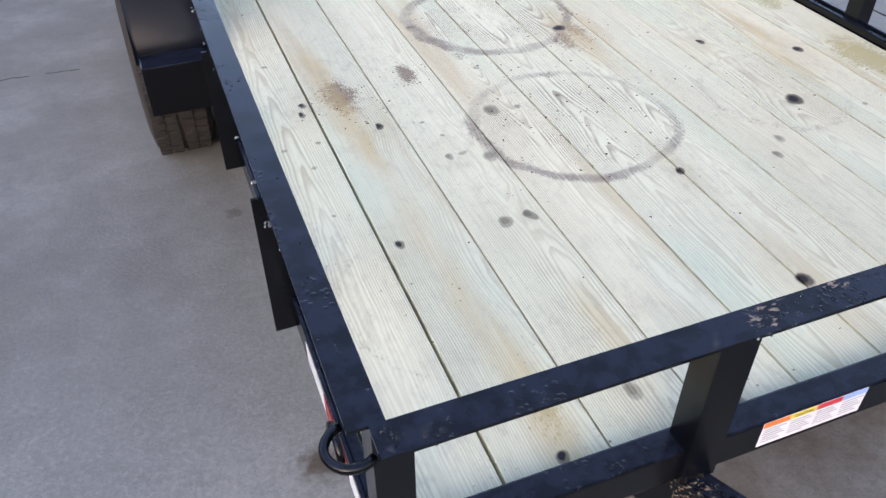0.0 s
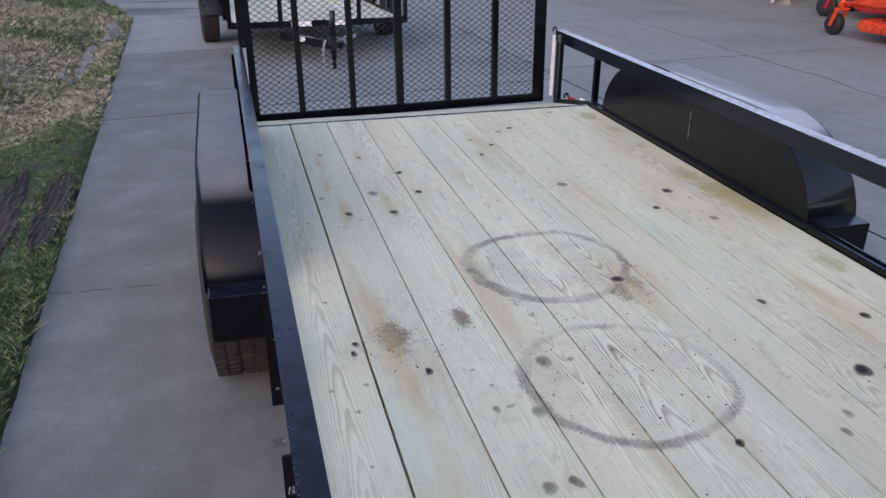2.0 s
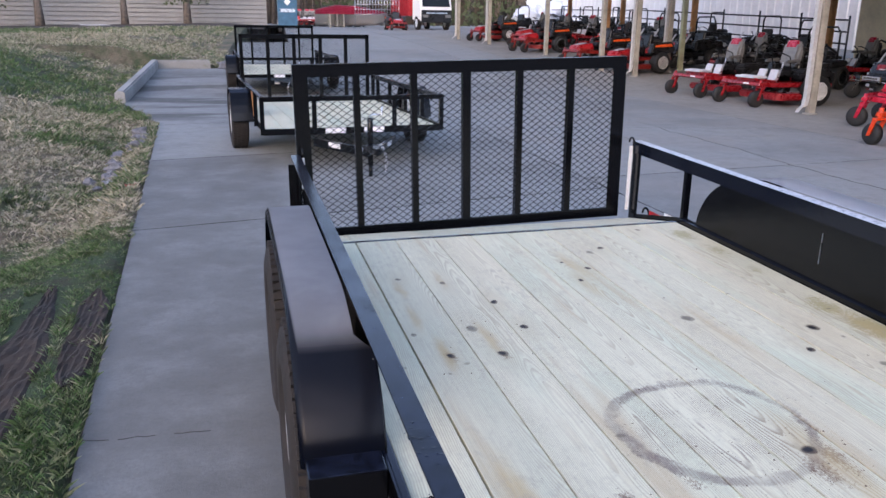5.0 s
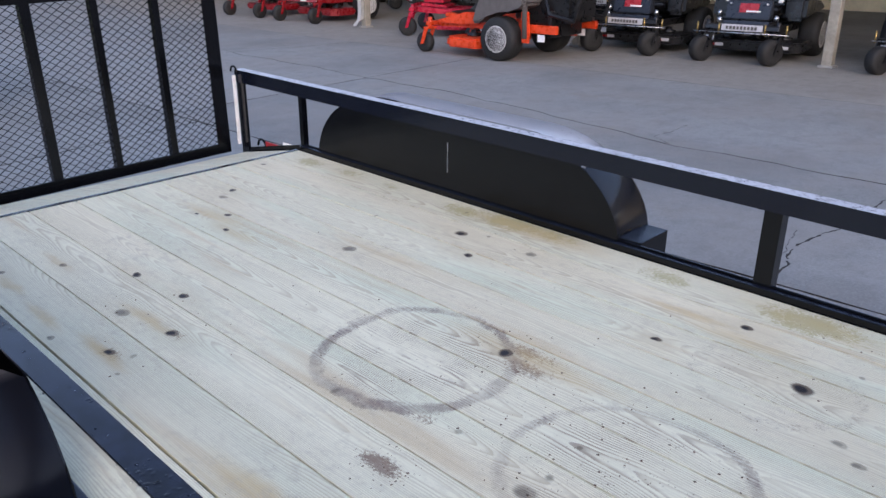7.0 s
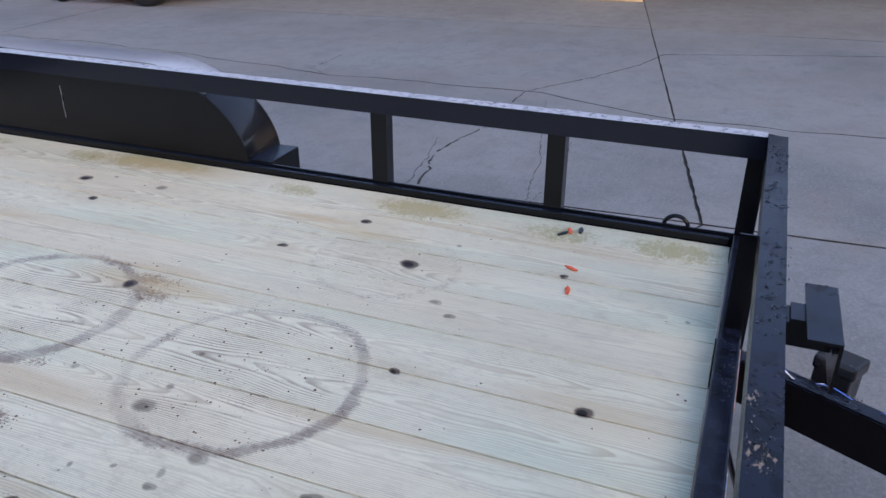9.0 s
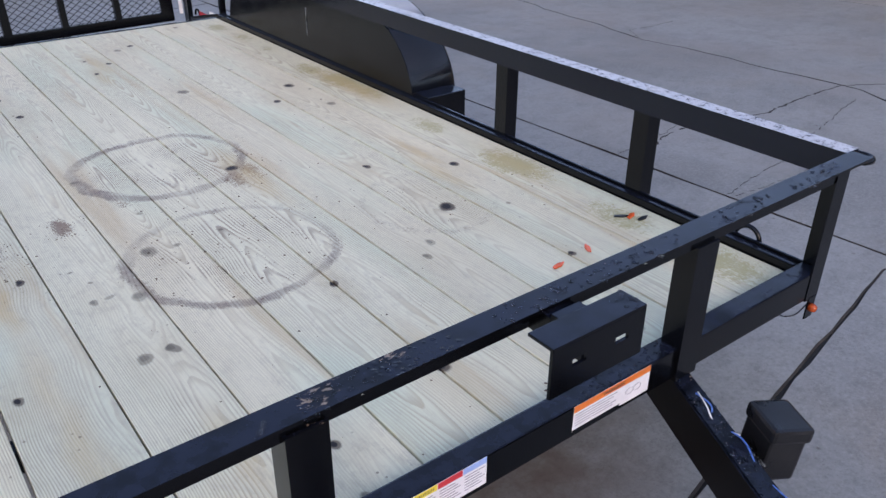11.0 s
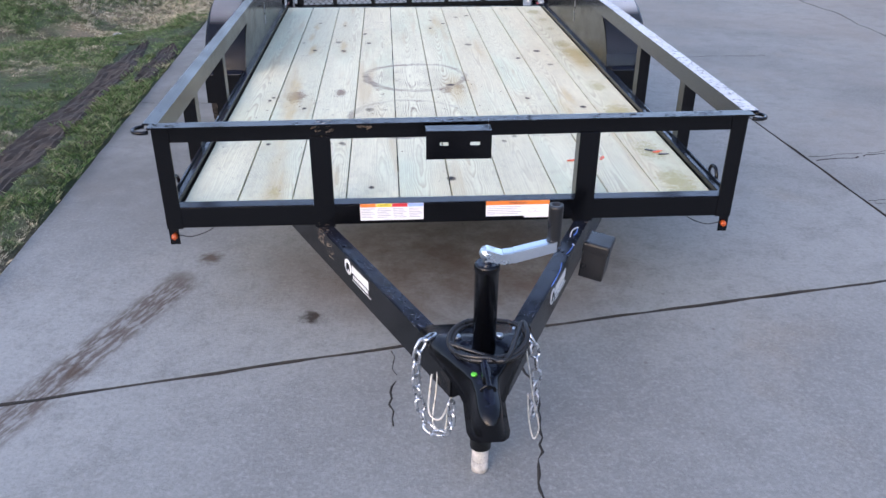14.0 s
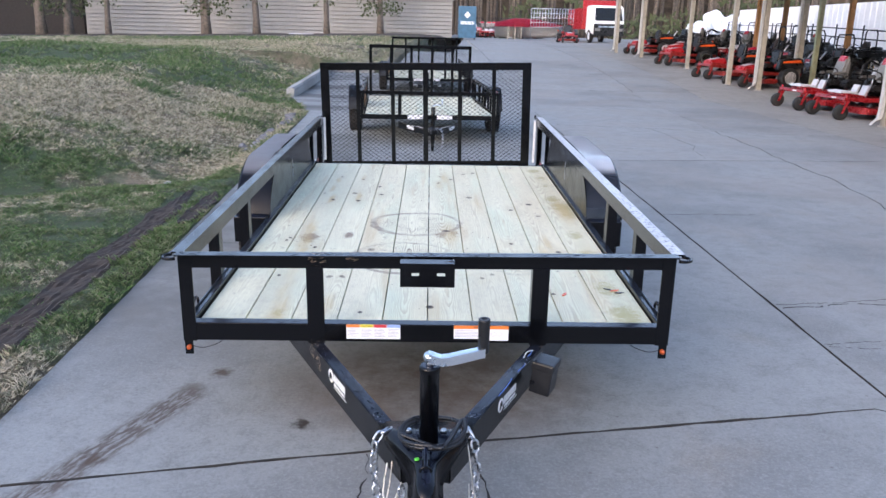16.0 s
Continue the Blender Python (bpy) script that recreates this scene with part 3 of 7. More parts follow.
def lawn_mix(k, w):
    """How straw-coloured the lawn is at a place, 0 to 1."""
    warp = k.node("ShaderNodeTexNoise", Vector=w, Scale=0.8, Detail=4.0).outputs["Color"]
    p = k.vec('ADD', k.vec('MULTIPLY', w, (1, 1, 0)), k.vec('MULTIPLY', k.vec('SUBTRACT', warp, (0.5, 0.5, 0.5)), (2.6, 2.6, 0)))
    f = k.math('ADD', k.math('MULTIPLY', k.noise(w, 0.9, 5, 0.65), 0.6), k.math('MULTIPLY', k.noise(w, 5.0, 4, 0.7), 0.4))
    for rows, sign in ((STRAW, 0.17), (LUSH, -0.19)):
        best = 0.0
        for cx, cy, r, a in rows:
            v = k.ramp(k.vec('LENGTH', k.vec('SUBTRACT', p, (cx, cy, 0))), r * 0.45, r * 1.1, a, 0.0)
            best = v if best == 0.0 else k.math('MAXIMUM', best, v)
        f = k.math('ADD', f, k.math('MULTIPLY', best, sign))
    return k.ramp(f, 0.40, 0.64)


def turf(name):
    k = Nodes(name)
    w = k.place()
    big, mid, small = k.noise(w, 0.35, 4), k.noise(w, 2.2, 5, 0.65), k.noise(w, 45.0, 4, 0.7)
    col = k.mix(lawn_mix(k, w), c4(0.044, 0.074, 0.027), c4(0.185, 0.150, 0.098))
    col = k.mix(k.ramp(small, 0.42, 0.7, 0.0, 0.65), col, c4(0.03, 0.028, 0.014))
    col = k.mix(k.ramp(k.noise(w, 3.4, 5, 0.7), 0.50, 0.66, 0.0, 0.75), col, c4(0.040, 0.032, 0.019))
    k.put(k.b, "Base Color", col)
    k.put(k.b, "Roughness", 0.95)
    k.bump(k.math('ADD', small, mid), 0.8, 0.03)
    return k.m


TURF = turf("winter_lawn")
SOIL = plain("bare_soil", (0.034, 0.023, 0.016), 0.95, var=0.4, scale=6, bump=0.8)

# ---- ground ----
rng = random.Random(4)
bm = bmesh.new()
prism(bm, [(-400, -400), (400, -400), (400, 400), (-400, 400)], -0.9, -0.55, "z")
ground = solid("ground", bm, JOINT, "dirt bed under the concrete yard", "ground", kind="structure")

def yard_z(x, y):
    """The yard rises gently beyond the drain corner."""
    return 1.15 * (1 - math.exp(-max(0.0, min(y, 110.0) - 18.0) / 16.0)) * min(1.0, max(0.0, (x + 45.0) / 42.0))


def on(x, y, turn=0.0):
    return pose(x, y, yard_z(x, y), 0, 0, turn)


def between(y, rows):
    """A line through (y, x) pairs."""
    for (ya, xa), (yb, xb) in zip(rows, rows[1:]):
        if y <= yb:
            return xa + (xb - xa) * max(0.0, (y - ya) / (yb - ya))
    return rows[-1][1]


def lawn_edge(y):
    """Where the lawn meets the driveway."""
    if y < 12.45:
        return -1.755 - 0.046 * y
    if y < 15.9:
        return -2.328 - 0.264 * (y - 12.45)
    return -3.22 if y < 22.3 else -1.4 + 0.05 * (y - 22.3)


def joint_x(y):
    return 2.12 + 0.003 * y


def crack_x(y):
    line = between(y, ((-50, 3.7), (0.5, 3.78), (0.93, 3.95), (1.6, 4.2), (3.3, 4.23), (4.9, 4.55), (6.1, 4.73), (7.5, 4.77), (8.9, 4.88), (10.7, 4.92), (20, 5.6), (60, 6.9)))
    return line + 0.02 * math.sin(5.3 * y) + 0.012 * math.sin(13.1 * y + 1)


def apron_x(y):
    return 6.98 + 0.03 * max(0, y - 12) + 0.02 * math.sin(y)


def row0(x):
    return (-0.116 + (0.215 if x < 0 else 0.188) * x) if x < 2.1 else -0.205 + 0.19 * x


bm = bmesh.new()
prism(bm, [(-400, -400), (400, -400), (400, -45), (-400, -45)], -0.03, 0.0, "z")
prism(bm, [(60, -45), (400, -45), (400, 400), (60, 400)], -0.03, 0.0, "z")
prev = None
for y in (60, 64, 70, 80, 95, 110, 400):
    row = [bm.verts.new((x, y, yard_z(x, y))) for x in (-6, 60)]
    if prev:
        bm.faces.new((prev[0], prev[1], row[1], row[0]))
    prev = row
far_yard = solid("far_yard", bm, CONCRETE, "plain concrete yard reaching far off", "yard", kind="structure")

LEFT_ROWS = [-44, -18.6, -15.5, -12.4, -9.4, -6.4, -3.4, None, 6.4, 9.55, 12.75, 15.9, 19.0, 22.1, 26, 32, 40, 60]
MID_ROWS = [-44, -15.5, -9.4, -3.0, None, (7.06, 0.098), (11.75, -0.2), 15.0, 19, 23, 28, 40, 60]
yard = thing("driveway", "worn grey concrete driveway of jointed slabs", "driveway", kind="structure")


def slab(lo_x, hi_x, a, b, gap):
    """One concrete slab between two joints and two cross joints, with worn edges."""
    n = 36
    lo, hi = [], []
    for i in range(n + 1):
        u = i / n
        for store, row, s_ in ((lo, a, 1), (hi, b, -1)):
            guess = 0.0 if row is None else row[0] if isinstance(row, tuple) else row
            xa, xb = lo_x(guess) + gap, hi_x(guess) - gap
            x = xa + (xb - xa) * u
            y = row0(x) if row is None else row[0] + row[1] * x if isinstance(row, tuple) else row + (0.18 if lo_x is lawn_edge and 0 < row < 14 else 0.02) * x
            store.append((x, y + s_ * gap * rng.uniform(0.45, 1.5)))
    def side(f, s_, ends):
        out = []
        for i in range(1, n):
            y = ends[0] + (ends[1] - ends[0]) * i / n
            out.append((f(y) + s_ * gap * rng.uniform(0.45, 1.5), y))
        return out
    right = side(hi_x, -1, (lo[-1][1], hi[-1][1]))
    left = side(lo_x, 1, (lo[0][1], hi[0][1]))
    poly = lo + right + hi[::-1] + left[::-1]
    bm = bmesh.new()
    top = [bm.verts.new((x, y, yard_z(x, y))) for x, y in poly]
    cx, cy = sum(p[0] for p in poly) / len(poly), sum(p[1] for p in poly) / len(poly)
    rim = [bm.verts.new((x + (x - cx) * 0.002, y + (y - cy) * 0.002, yard_z(x, y) - 0.004)) for x, y in poly]
    low = [bm.verts.new((x + (x - cx) * 0.002, y + (y - cy) * 0.002, yard_z(x, y) - (0.028 if y < 17 else 0.3))) for x, y in poly]
    bm.faces.new(top)
    m = len(poly)
    for A, B in ((top, rim), (rim, low)):
        for i in range(m):
            bm.faces.new((A[i], A[(i + 1) % m], B[(i + 1) % m], B[i]))
    bm.faces.ensure_lookup_table()
    for f in bm.faces[1:]:
        f.material_index = 1
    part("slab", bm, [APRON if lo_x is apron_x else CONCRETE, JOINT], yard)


for cols, rows, gap in (((lawn_edge, joint_x), LEFT_ROWS, 0.009), ((joint_x, crack_x), MID_ROWS, 0.0085), ((crack_x, apron_x), MID_ROWS, 0.006)):
    for a, b in zip(rows, rows[1:]):
        if cols[0] is lawn_edge and b is not None and b > 22.5:
            continue
        slab(cols[0], cols[1], a, b, 0.002 if isinstance(a, tuple) and a[0] > 11 or isinstance(a, float) and a > 12 else gap)
slab(lambda y: -1.2 + 0.03 * (y - 22), joint_x, 22.1, 32, 0.009)
slab(lambda y: 1.0 + 0.06 * (y - 32), joint_x, 32, 60, 0.009)
slab(apron_x, lambda y: 60.0, -44, None, 0.008)
for a, b in zip((None, 9.0, 17.0, 20.0, 24.0, 30.0, 40.0), (9.0, 17.0, 20.0, 24.0, 30.0, 40.0, 60.0)):
    slab(apron_x, lambda y: 60.0, a, b, 0.003)

bm = bmesh.new()
prev = None
for y in [-44, -20, 0, 6, 12.4, 15.9, 16.99, 17.0, 18] + [19 + i for i in range(42)]:
    x0 = lawn_edge(y) + 0.03 if y < 22 else joint_x(y) - 0.06
    row = [bm.verts.new((x, y, yard_z(x, y) - (0.008 if y < 17 else 0.2))) for x in (x0, 8.0, 59.9)]
    if prev:
        for k_ in range(2):
            bm.faces.new((prev[k_], prev[k_ + 1], row[k_ + 1], row[k_]))
    prev = row
solid("joint_fill", bm, JOINT, "dark dirt packed into the slab joints", "dirt", kind="structure")

# ---- lawn ----


RUTS = ((0.36, -3.0, 4.7, 0.12), (0.11, 3.3, 4.6, 0.08))


def in_rut(d, y, c, y0, y1, w):
    edge = min(1.0, max(0.0, (y - y0) / 0.25), max(0.0, (y1 - y) / 0.25))
    return max(0.0, edge) * math.exp(-((d - c - 0.02 * math.sin(y)) / w) ** 4)


SWALE = ((-2.42, 12.2), (-2.46, 10.2), (-2.55, 7.9), (-2.95, 5.9), (-4.1, 5.0), (-7.5, 4.1), (-16.0, 3.2), (-60.0, 2.0))


def step_up(v, a, b):
    u = min(1.0, max(0.0, (v - a) / (b - a)))
    return u * u * (3 - 2 * u)


def lawn_z(x, y):
    """A swale from the drain corner, with a bank behind it."""
    d = lawn_edge(y) - x
    if d <= 0:
        return 0.004 + yard_z(x, y)
    near, beyond = 99.0, False
    for (xa, ya), (xb, yb) in zip(SWALE, SWALE[1:]):
        ux, uy = xb - xa, yb - ya
        u = min(1.0, max(0.0, ((x - xa) * ux + (y - ya) * uy) / (ux * ux + uy * uy)))
        px, py = x - xa - u * ux, y - ya - u * uy
        q = math.hypot(px, py)
        if q < near:
            near, beyond = q, ux * py - uy * px < 0
    fade = 1 - step_up(y, 11.0, 14.5)
    h = 0.02
    if beyond:
        h += 0.72 * step_up(near, 0.1, 4.6) * (0.85 + 0.3 * noise.noise((x * 0.3, y * 0.3, 0))) * step_up(d, 0.1, 2.0 + 1.5 * step_up(y, 9, 12))
    h -= 0.20 * math.exp(-(near / 0.6) ** 2) * fade * step_up(d, 0.02, 0.5) * step_up(y, 2.0, 6.0)
    h += (0.045 * noise.noise((x * 0.8, y * 0.8, 3)) + 0.03 * noise.noise((x * 2.3, y * 2.3, 5))) * min(1, d)
    for rut in RUTS:
        h -= 0.025 * in_rut(d, y, *rut)
    if y > 20:
        h = h + (0.1 - h) * min(1, (y - 20) / 18)
    return max(h, -0.16) + yard_z(x, y)


bm = bmesh.new()
ys = [-45 + 2.5 * i for i in range(18)] + [0.25 * i for i in range(90)] + [22.5 + 1.5 * i for i in range(26)]
ds = [0.0, 0.05, 0.12, 0.2, 0.28, 0.34, 0.4, 0.46, 0.52, 0.6, 0.66, 0.72, 0.78, 0.86, 1, 1.2, 1.45, 1.7, 2.0, 2.3, 2.7, 3.1, 3.6, 4.2, 5, 5.8, 6.6, 7.6, 8.8, 10, 11.5, 13, 17, 22, 30, 45, 80]
grid = []
for y in ys:
    row = []
    for i, d in enumerate(ds):
        x = lawn_edge(y) - d
        row.append(bm.verts.new((x, y, -0.03 if i == 0 else lawn_z(x, y))))
    grid.append(row)
for A, B in zip(grid, grid[1:]):
    for i in range(len(ds) - 1):
        bm.faces.new((A[i], B[i], B[i + 1], A[i + 1])).smooth = True
lawn = solid("lawn", bm, TURF, "patchy winter lawn beside the driveway", "lawn", kind="structure")

# ---- the utility trailer ----
TRAILER = pose(0, 0.02, 0, 1.26, -0.34, 0)


def loop(bm, centre, r, axis_u, axis_v, wire=0.006, start=0.0, end=180.0, seg=14):
    c, u, v = Vector(centre), Vector(axis_u), Vector(axis_v)
    pts = [c + r * (math.cos(radians(start + (end - start) * i / seg)) * u + math.sin(radians(start + (end - start) * i / seg)) * v) for i in range(seg + 1)]
    tube(bm, pts, wire, 8)


trailer = thing("utility_trailer", "black steel utility trailer with pale pine deck and mesh gate", "trailer", TRAILER)
DECK, HALF, REAR, TAIL = 0.43, 0.93, 3.56, 4.06
BOARD = 0.186
FY = -0.003


def build_boards():
    r2 = random.Random(7)
    for i in range(10):
        x0 = -HALF + i * BOARD
        gap = 0.0045 if i == 0 else r2.uniform(0.0018, 0.0032)
        lift = r2.uniform(-0.001, 0.001)
        bm = bmesh.new()
        box(bm, x0 + gap, x0 + BOARD - gap, 0.0530, REAR - 0.004, DECK - 0.038, DECK + lift, 0.0016)
        part("deck_board", bm, PINE, trailer)
        bm = bmesh.new()
        vs = box(bm, x0 + gap, x0 + BOARD - gap, REAR + 0.022, TAIL - 0.012, DECK - 0.038, DECK + lift, 0.003)
        for v in bm.verts:
            v.co.z -= 0.215 * (v.co.y - REAR)
        part("deck_board", bm, PINE, trailer)


build_boards()
Z0, Z1 = 0.386, 0.452
RAIL0, RAIL1 = 0.680, 0.746
for s in (-1, 1):
    bm = bmesh.new()
    angle_bar(bm, (s * 0.962, FY + 0.001, Z0), (s * 0.962, REAR, Z0), (-s, 0, 0), (0, 0, 1), 0.05, Z1 - Z0 + 0.008)
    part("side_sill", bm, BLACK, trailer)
    bm = bmesh.new()
    box(bm, min(s * 0.9325, s * 0.9555), max(s * 0.9325, s * 0.9555), 0.058, REAR, 0.405, 0.4525, 0.004)
    part("sill_bead", bm, BLACK, trailer)
    bm = bmesh.new()
    angle_bar(bm, (s * 0.962, REAR, Z0), (s * 0.962, TAIL + 0.05, Z0 - 0.215 * (TAIL + 0.05 - REAR)), (-s, 0, 0), (0, 0, 1), 0.05, Z1 - Z0)
    part("tail_sill", bm, BLACK, trailer)
    bm = bmesh.new()
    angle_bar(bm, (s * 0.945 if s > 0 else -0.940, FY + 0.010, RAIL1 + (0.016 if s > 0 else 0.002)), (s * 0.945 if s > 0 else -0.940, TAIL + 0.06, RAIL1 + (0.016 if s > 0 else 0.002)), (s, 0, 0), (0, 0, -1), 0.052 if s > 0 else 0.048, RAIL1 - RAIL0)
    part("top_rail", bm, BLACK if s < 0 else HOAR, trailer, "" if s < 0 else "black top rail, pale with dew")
    for y in (0.592, 1.188, 3.56):
        bm = bmesh.new()
        angle_bar(bm, (s * 0.952, y - 0.028 if y < 3 else y - 0.02, Z0), (s * 0.952, y - 0.028 if y < 3 else y - 0.02, RAIL0 + 0.02), (0, 1, 0), (s, 0, 0), 0.056 if y < 3 else 0.028, 0.05 if y < 3 else 0.03)
        part("side_post", bm, BLACK, trailer)
    bm = bmesh.new()
    angle_bar(bm, (s * 0.952, TAIL + 0.055, 0.255), (s * 0.952, TAIL + 0.055, RAIL0 + 0.02), (0, -1, 0), (s, 0, 0), 0.065, 0.05)
    part("rear_post", bm, BLACK, trailer)
    bm = bmesh.new()
    angle_bar(bm, (s * 0.962, FY, Z0 - 0.002), (s * 0.962, FY, RAIL1 + (0.001 if s < 0 else 0.013)), (-s, 0, 0), (0, 1, 0), 0.052, 0.052)
    part("corner_post", bm, BLACK, trailer)
    bm = bmesh.new()
    angle_bar(bm, (s * 0.438 - 0.033, FY - 0.006, Z0 - 0.004), (s * 0.438 - 0.033, FY - 0.006, RAIL0 + 0.02), (1, 0, 0), (0, 1, 0), 0.067, 0.05)
    part("front_post", bm, BLACK, trailer)
    bm = bmesh.new()
    loop(bm, (s * 0.985, 0.0, RAIL1 - 0.016 + (0.014 if s > 0 else 0)), 0.032, (s, 0, 0), (0, -1, 0), 0.0065, -80, 130)
    part("tie_loop", bm, BLACK, trailer)
    for y in (0.215, 3.95):
        bm = bmesh.new()
        loop(bm, (s * 0.972, y, Z1 - 0.004 - (0.08 if y > 3 else 0)), 0.036, (0, 1, 0), (0, 0, 1), 0.0065)
        part("tie_loop", bm, BLACK, trailer)
bm = bmesh.new()
box(bm, -0.955, 0.955, FY + 0.002, 0.0500, Z0, 0.4605, 0.004)
part("front_sill", bm, BLACK, trailer)
bm = bmesh.new()
angle_bar(bm, (-0.962, FY + 0.009, RAIL1 + 0.004), (0.962, FY + 0.009, RAIL1 + 0.018), (0, -1, 0), (0, 0, -1), 0.050, RAIL1 - RAIL0 - 0.002)
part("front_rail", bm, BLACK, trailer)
for y in (0.6, 1.2, 1.8, 2.4, 3.0, 3.5):
    bm = bmesh.new()
    box(bm, -0.94, 0.94, y - 0.02, y + 0.02, 0.34, DECK - 0.039)
    part("crossmember", bm, BLACK, trailer)
# black strip added to darken the seam between deck and tail boards
bm = bmesh.new()
box(bm, -0.93, 0.93, REAR - 0.001, REAR + 0.018, DECK - 0.03, DECK + 0.0015)
part("deck_bar", bm, BLACK, trailer)
bm = bmesh.new()
box(bm, -0.96, 0.96, TAIL - 0.01, TAIL + 0.05, 0.24, 0.305, 0.003)
part("rear_sill", bm, BLACK, trailer)


def fender(s):
    prof = []
    mid_z = 0.402 if s < 0 else 0.418
    for i in range(13):
        a = radians(174 - 84 * i / 12)
        prof.append((2.18 + 0.475 * math.cos(a), mid_z + 0.350 * math.sin(a)))
    for i in range(13):
        a = radians(90 - 86 * i / 12)
        prof.append((2.97 + 0.45 * math.cos(a), mid_z + 0.350 * math.sin(a)))
    bm = bmesh.new()
    inner, outer = s * 0.955, s * (1.160 if s < 0 else 1.172)
    rows = []
    n = len(prof)
    for x, dz, in_ in ((inner, 0, 0), (outer - s * 0.018, 0, 0), (outer - s * 0.007, -0.004, 0.004), (outer, -0.014, 0.012), (outer, -0.05, 0.045)):
        row = []
        for i, (y, z) in enumerate(prof):
            a, b = prof[max(0, i - 1)], prof[min(n - 1, i + 1)]
            t = Vector((0, b[0] - a[0], b[1] - a[1])).normalized()
            nrm = Vector((0, t.z, -t.y))
            at_x = s * 0.9985 if x == inner and z > RAIL0 else x
            p = Vector((at_x, y, z)) + nrm * in_
            row.append(bm.verts.new(p))
        rows.append(row)
    for A, B in zip(rows, rows[1:]):
        for i in range(n - 1):
            bm.faces.new((A[i], A[i + 1], B[i + 1], B[i])).smooth = True
    bmesh.ops.solidify(bm, geom=bm.faces[:], thickness=0.003)
    for e in bm.edges:
        if len(e.link_faces) == 2 and e.calc_face_angle(0.0) > radians(40):
            e.smooth = False
    f = part("fender", bm, FENDER if s < 0 else FROST, trailer, "black fender with painted grey sky sheen on top" if s < 0 else "black fender with white frosty dew on its flat top")
    bm = bmesh.new()
    poly = [(y, min(z, RAIL0 + 0.02)) for y, z in prof] + [(3.40, 0.40), (1.75, 0.40)]
    prism(bm, poly, s * 0.950, s * 0.9545, "x")
    part("inner_panel", bm, BLACK, f)
    bm = bmesh.new()
    box(bm, min(s * 0.965, s * 1.149), max(s * 0.965, s * 1.149), 1.622, 1.712, 0.315, 0.466, 0.004)
    part("step", bm, BLACK, f)
    bm = bmesh.new()
    box(bm, min(s * 0.965, s * 1.149), max(s * 0.965, s * 1.149), 3.422, 3.48, 0.285, 0.44, 0.004)
    part("step", bm, BLACK, f)


def wheel_meshes():
    bm = bmesh.new()
    w, R = 0.102, 0.338
    lathe(bm, [(0.20, -0.07), (0.215, -w + 0.005), (0.27, -w), (0.315, -w + 0.01), (0.333, -w + 0.03), (R, -0.05), (R, 0.05), (0.333, w - 0.03), (0.315, w - 0.01), (0.27, w), (0.215, w - 0.005), (0.20, 0.07)], axis="x", seg=48)
    for k in range(60):
        a = 2 * math.pi * k / 60
        for x0, sh in ((-0.085, 0.0), (-0.045, 0.03), (0.005, 0.0), (0.045, 0.03)):
            vs = box(bm, x0, x0 + 0.036, -0.012, 0.012, R - 0.012, R + 0.009)
            bmesh.ops.rotate(bm, cent=(0, 0, 0), matrix=Matrix.Rotation(a + sh, 3, 'X'), verts=vs)
    tyre = mesh_of("tyre", bm, RUBBER)
    bm = bmesh.new()
    lathe(bm, [(0.206, -0.085), (0.196, -0.08), (0.19, -0.05), (0.12, -0.035), (0.075, -0.05), (0.06, -0.05), (0.055, -0.075), (0.0, -0.078)], axis="x", seg=32)
    lathe(bm, [(0.206, 0.085), (0.196, 0.08), (0.19, -0.03), (0.0, -0.03)], axis="x", seg=32)
    rim = mesh_of("rim", bm, WHITE)
    return tyre, rim


TYRE, RIM = wheel_meshes()


def wheel(parent, x, y, z, s, scale=1.0):
    tyre = new("tyre", TYRE)
    tyre.parent = parent
    tyre.matrix_basis = Matrix.Translation((x, y, z)) @ Matrix.Diagonal((-s * scale, scale, scale, 1))
    rim = new("rim", RIM)
    rim.parent = tyre
    return tyre


for s in (-1, 1):
    fender(s)
    for y in (2.11, 2.97):
        wheel(trailer, s * 1.078, y, 0.337 - 0.022 * y - 0.007 * s, s)
for y in (2.11, 2.97):
    bm = bmesh.new()
    tube(bm, [(-1.0, y, 0.32), (1.0, y, 0.32)], 0.035, 10)
    part("axle", bm, BLACK, trailer)

# ramp gate
GX0, GX1, GY, GZ0, GZ1 = -0.945, 0.895, 4.14, 0.300, 1.215
bm = bmesh.new()
angle_bar(bm, (GX0, GY, GZ1), (GX1, GY, GZ1), (0, 0, -1), (0, 1, 0), 0.062, 0.05)
gate = part("ramp_gate", bm, BLACK, trailer, "upright black ramp gate of expanded mesh")
bm = bmesh.new()
angle_bar(bm, (GX0, GY, GZ0), (GX1, GY, GZ0), (0, 0, 1), (0, 1, 0), 0.055, 0.05)
part("gate_foot", bm, BLACK, gate)
for x, d in ((GX0, 1), (GX1, -1)):
    bm = bmesh.new()
    angle_bar(bm, (x, GY - 0.001, GZ0), (x, GY - 0.001, GZ1 + 0.001), (d, 0, 0), (0, 1, 0), 0.075, 0.05)
    part("gate_stile", bm, BLACK, gate)
for x, w in ((-0.622, 0.034), (-0.318, 0.034), (-0.03, 0.044), (0.272, 0.034), (0.572, 0.034)):
    bm = bmesh.new()
    angle_bar(bm, (x - w / 2, GY + 0.004, GZ0 + 0.02), (x - w / 2, GY + 0.004, GZ1 - 0.02), (1, 0, 0), (0, 1, 0), w, 0.04)
    part("gate_bar", bm, BLACK, gate)


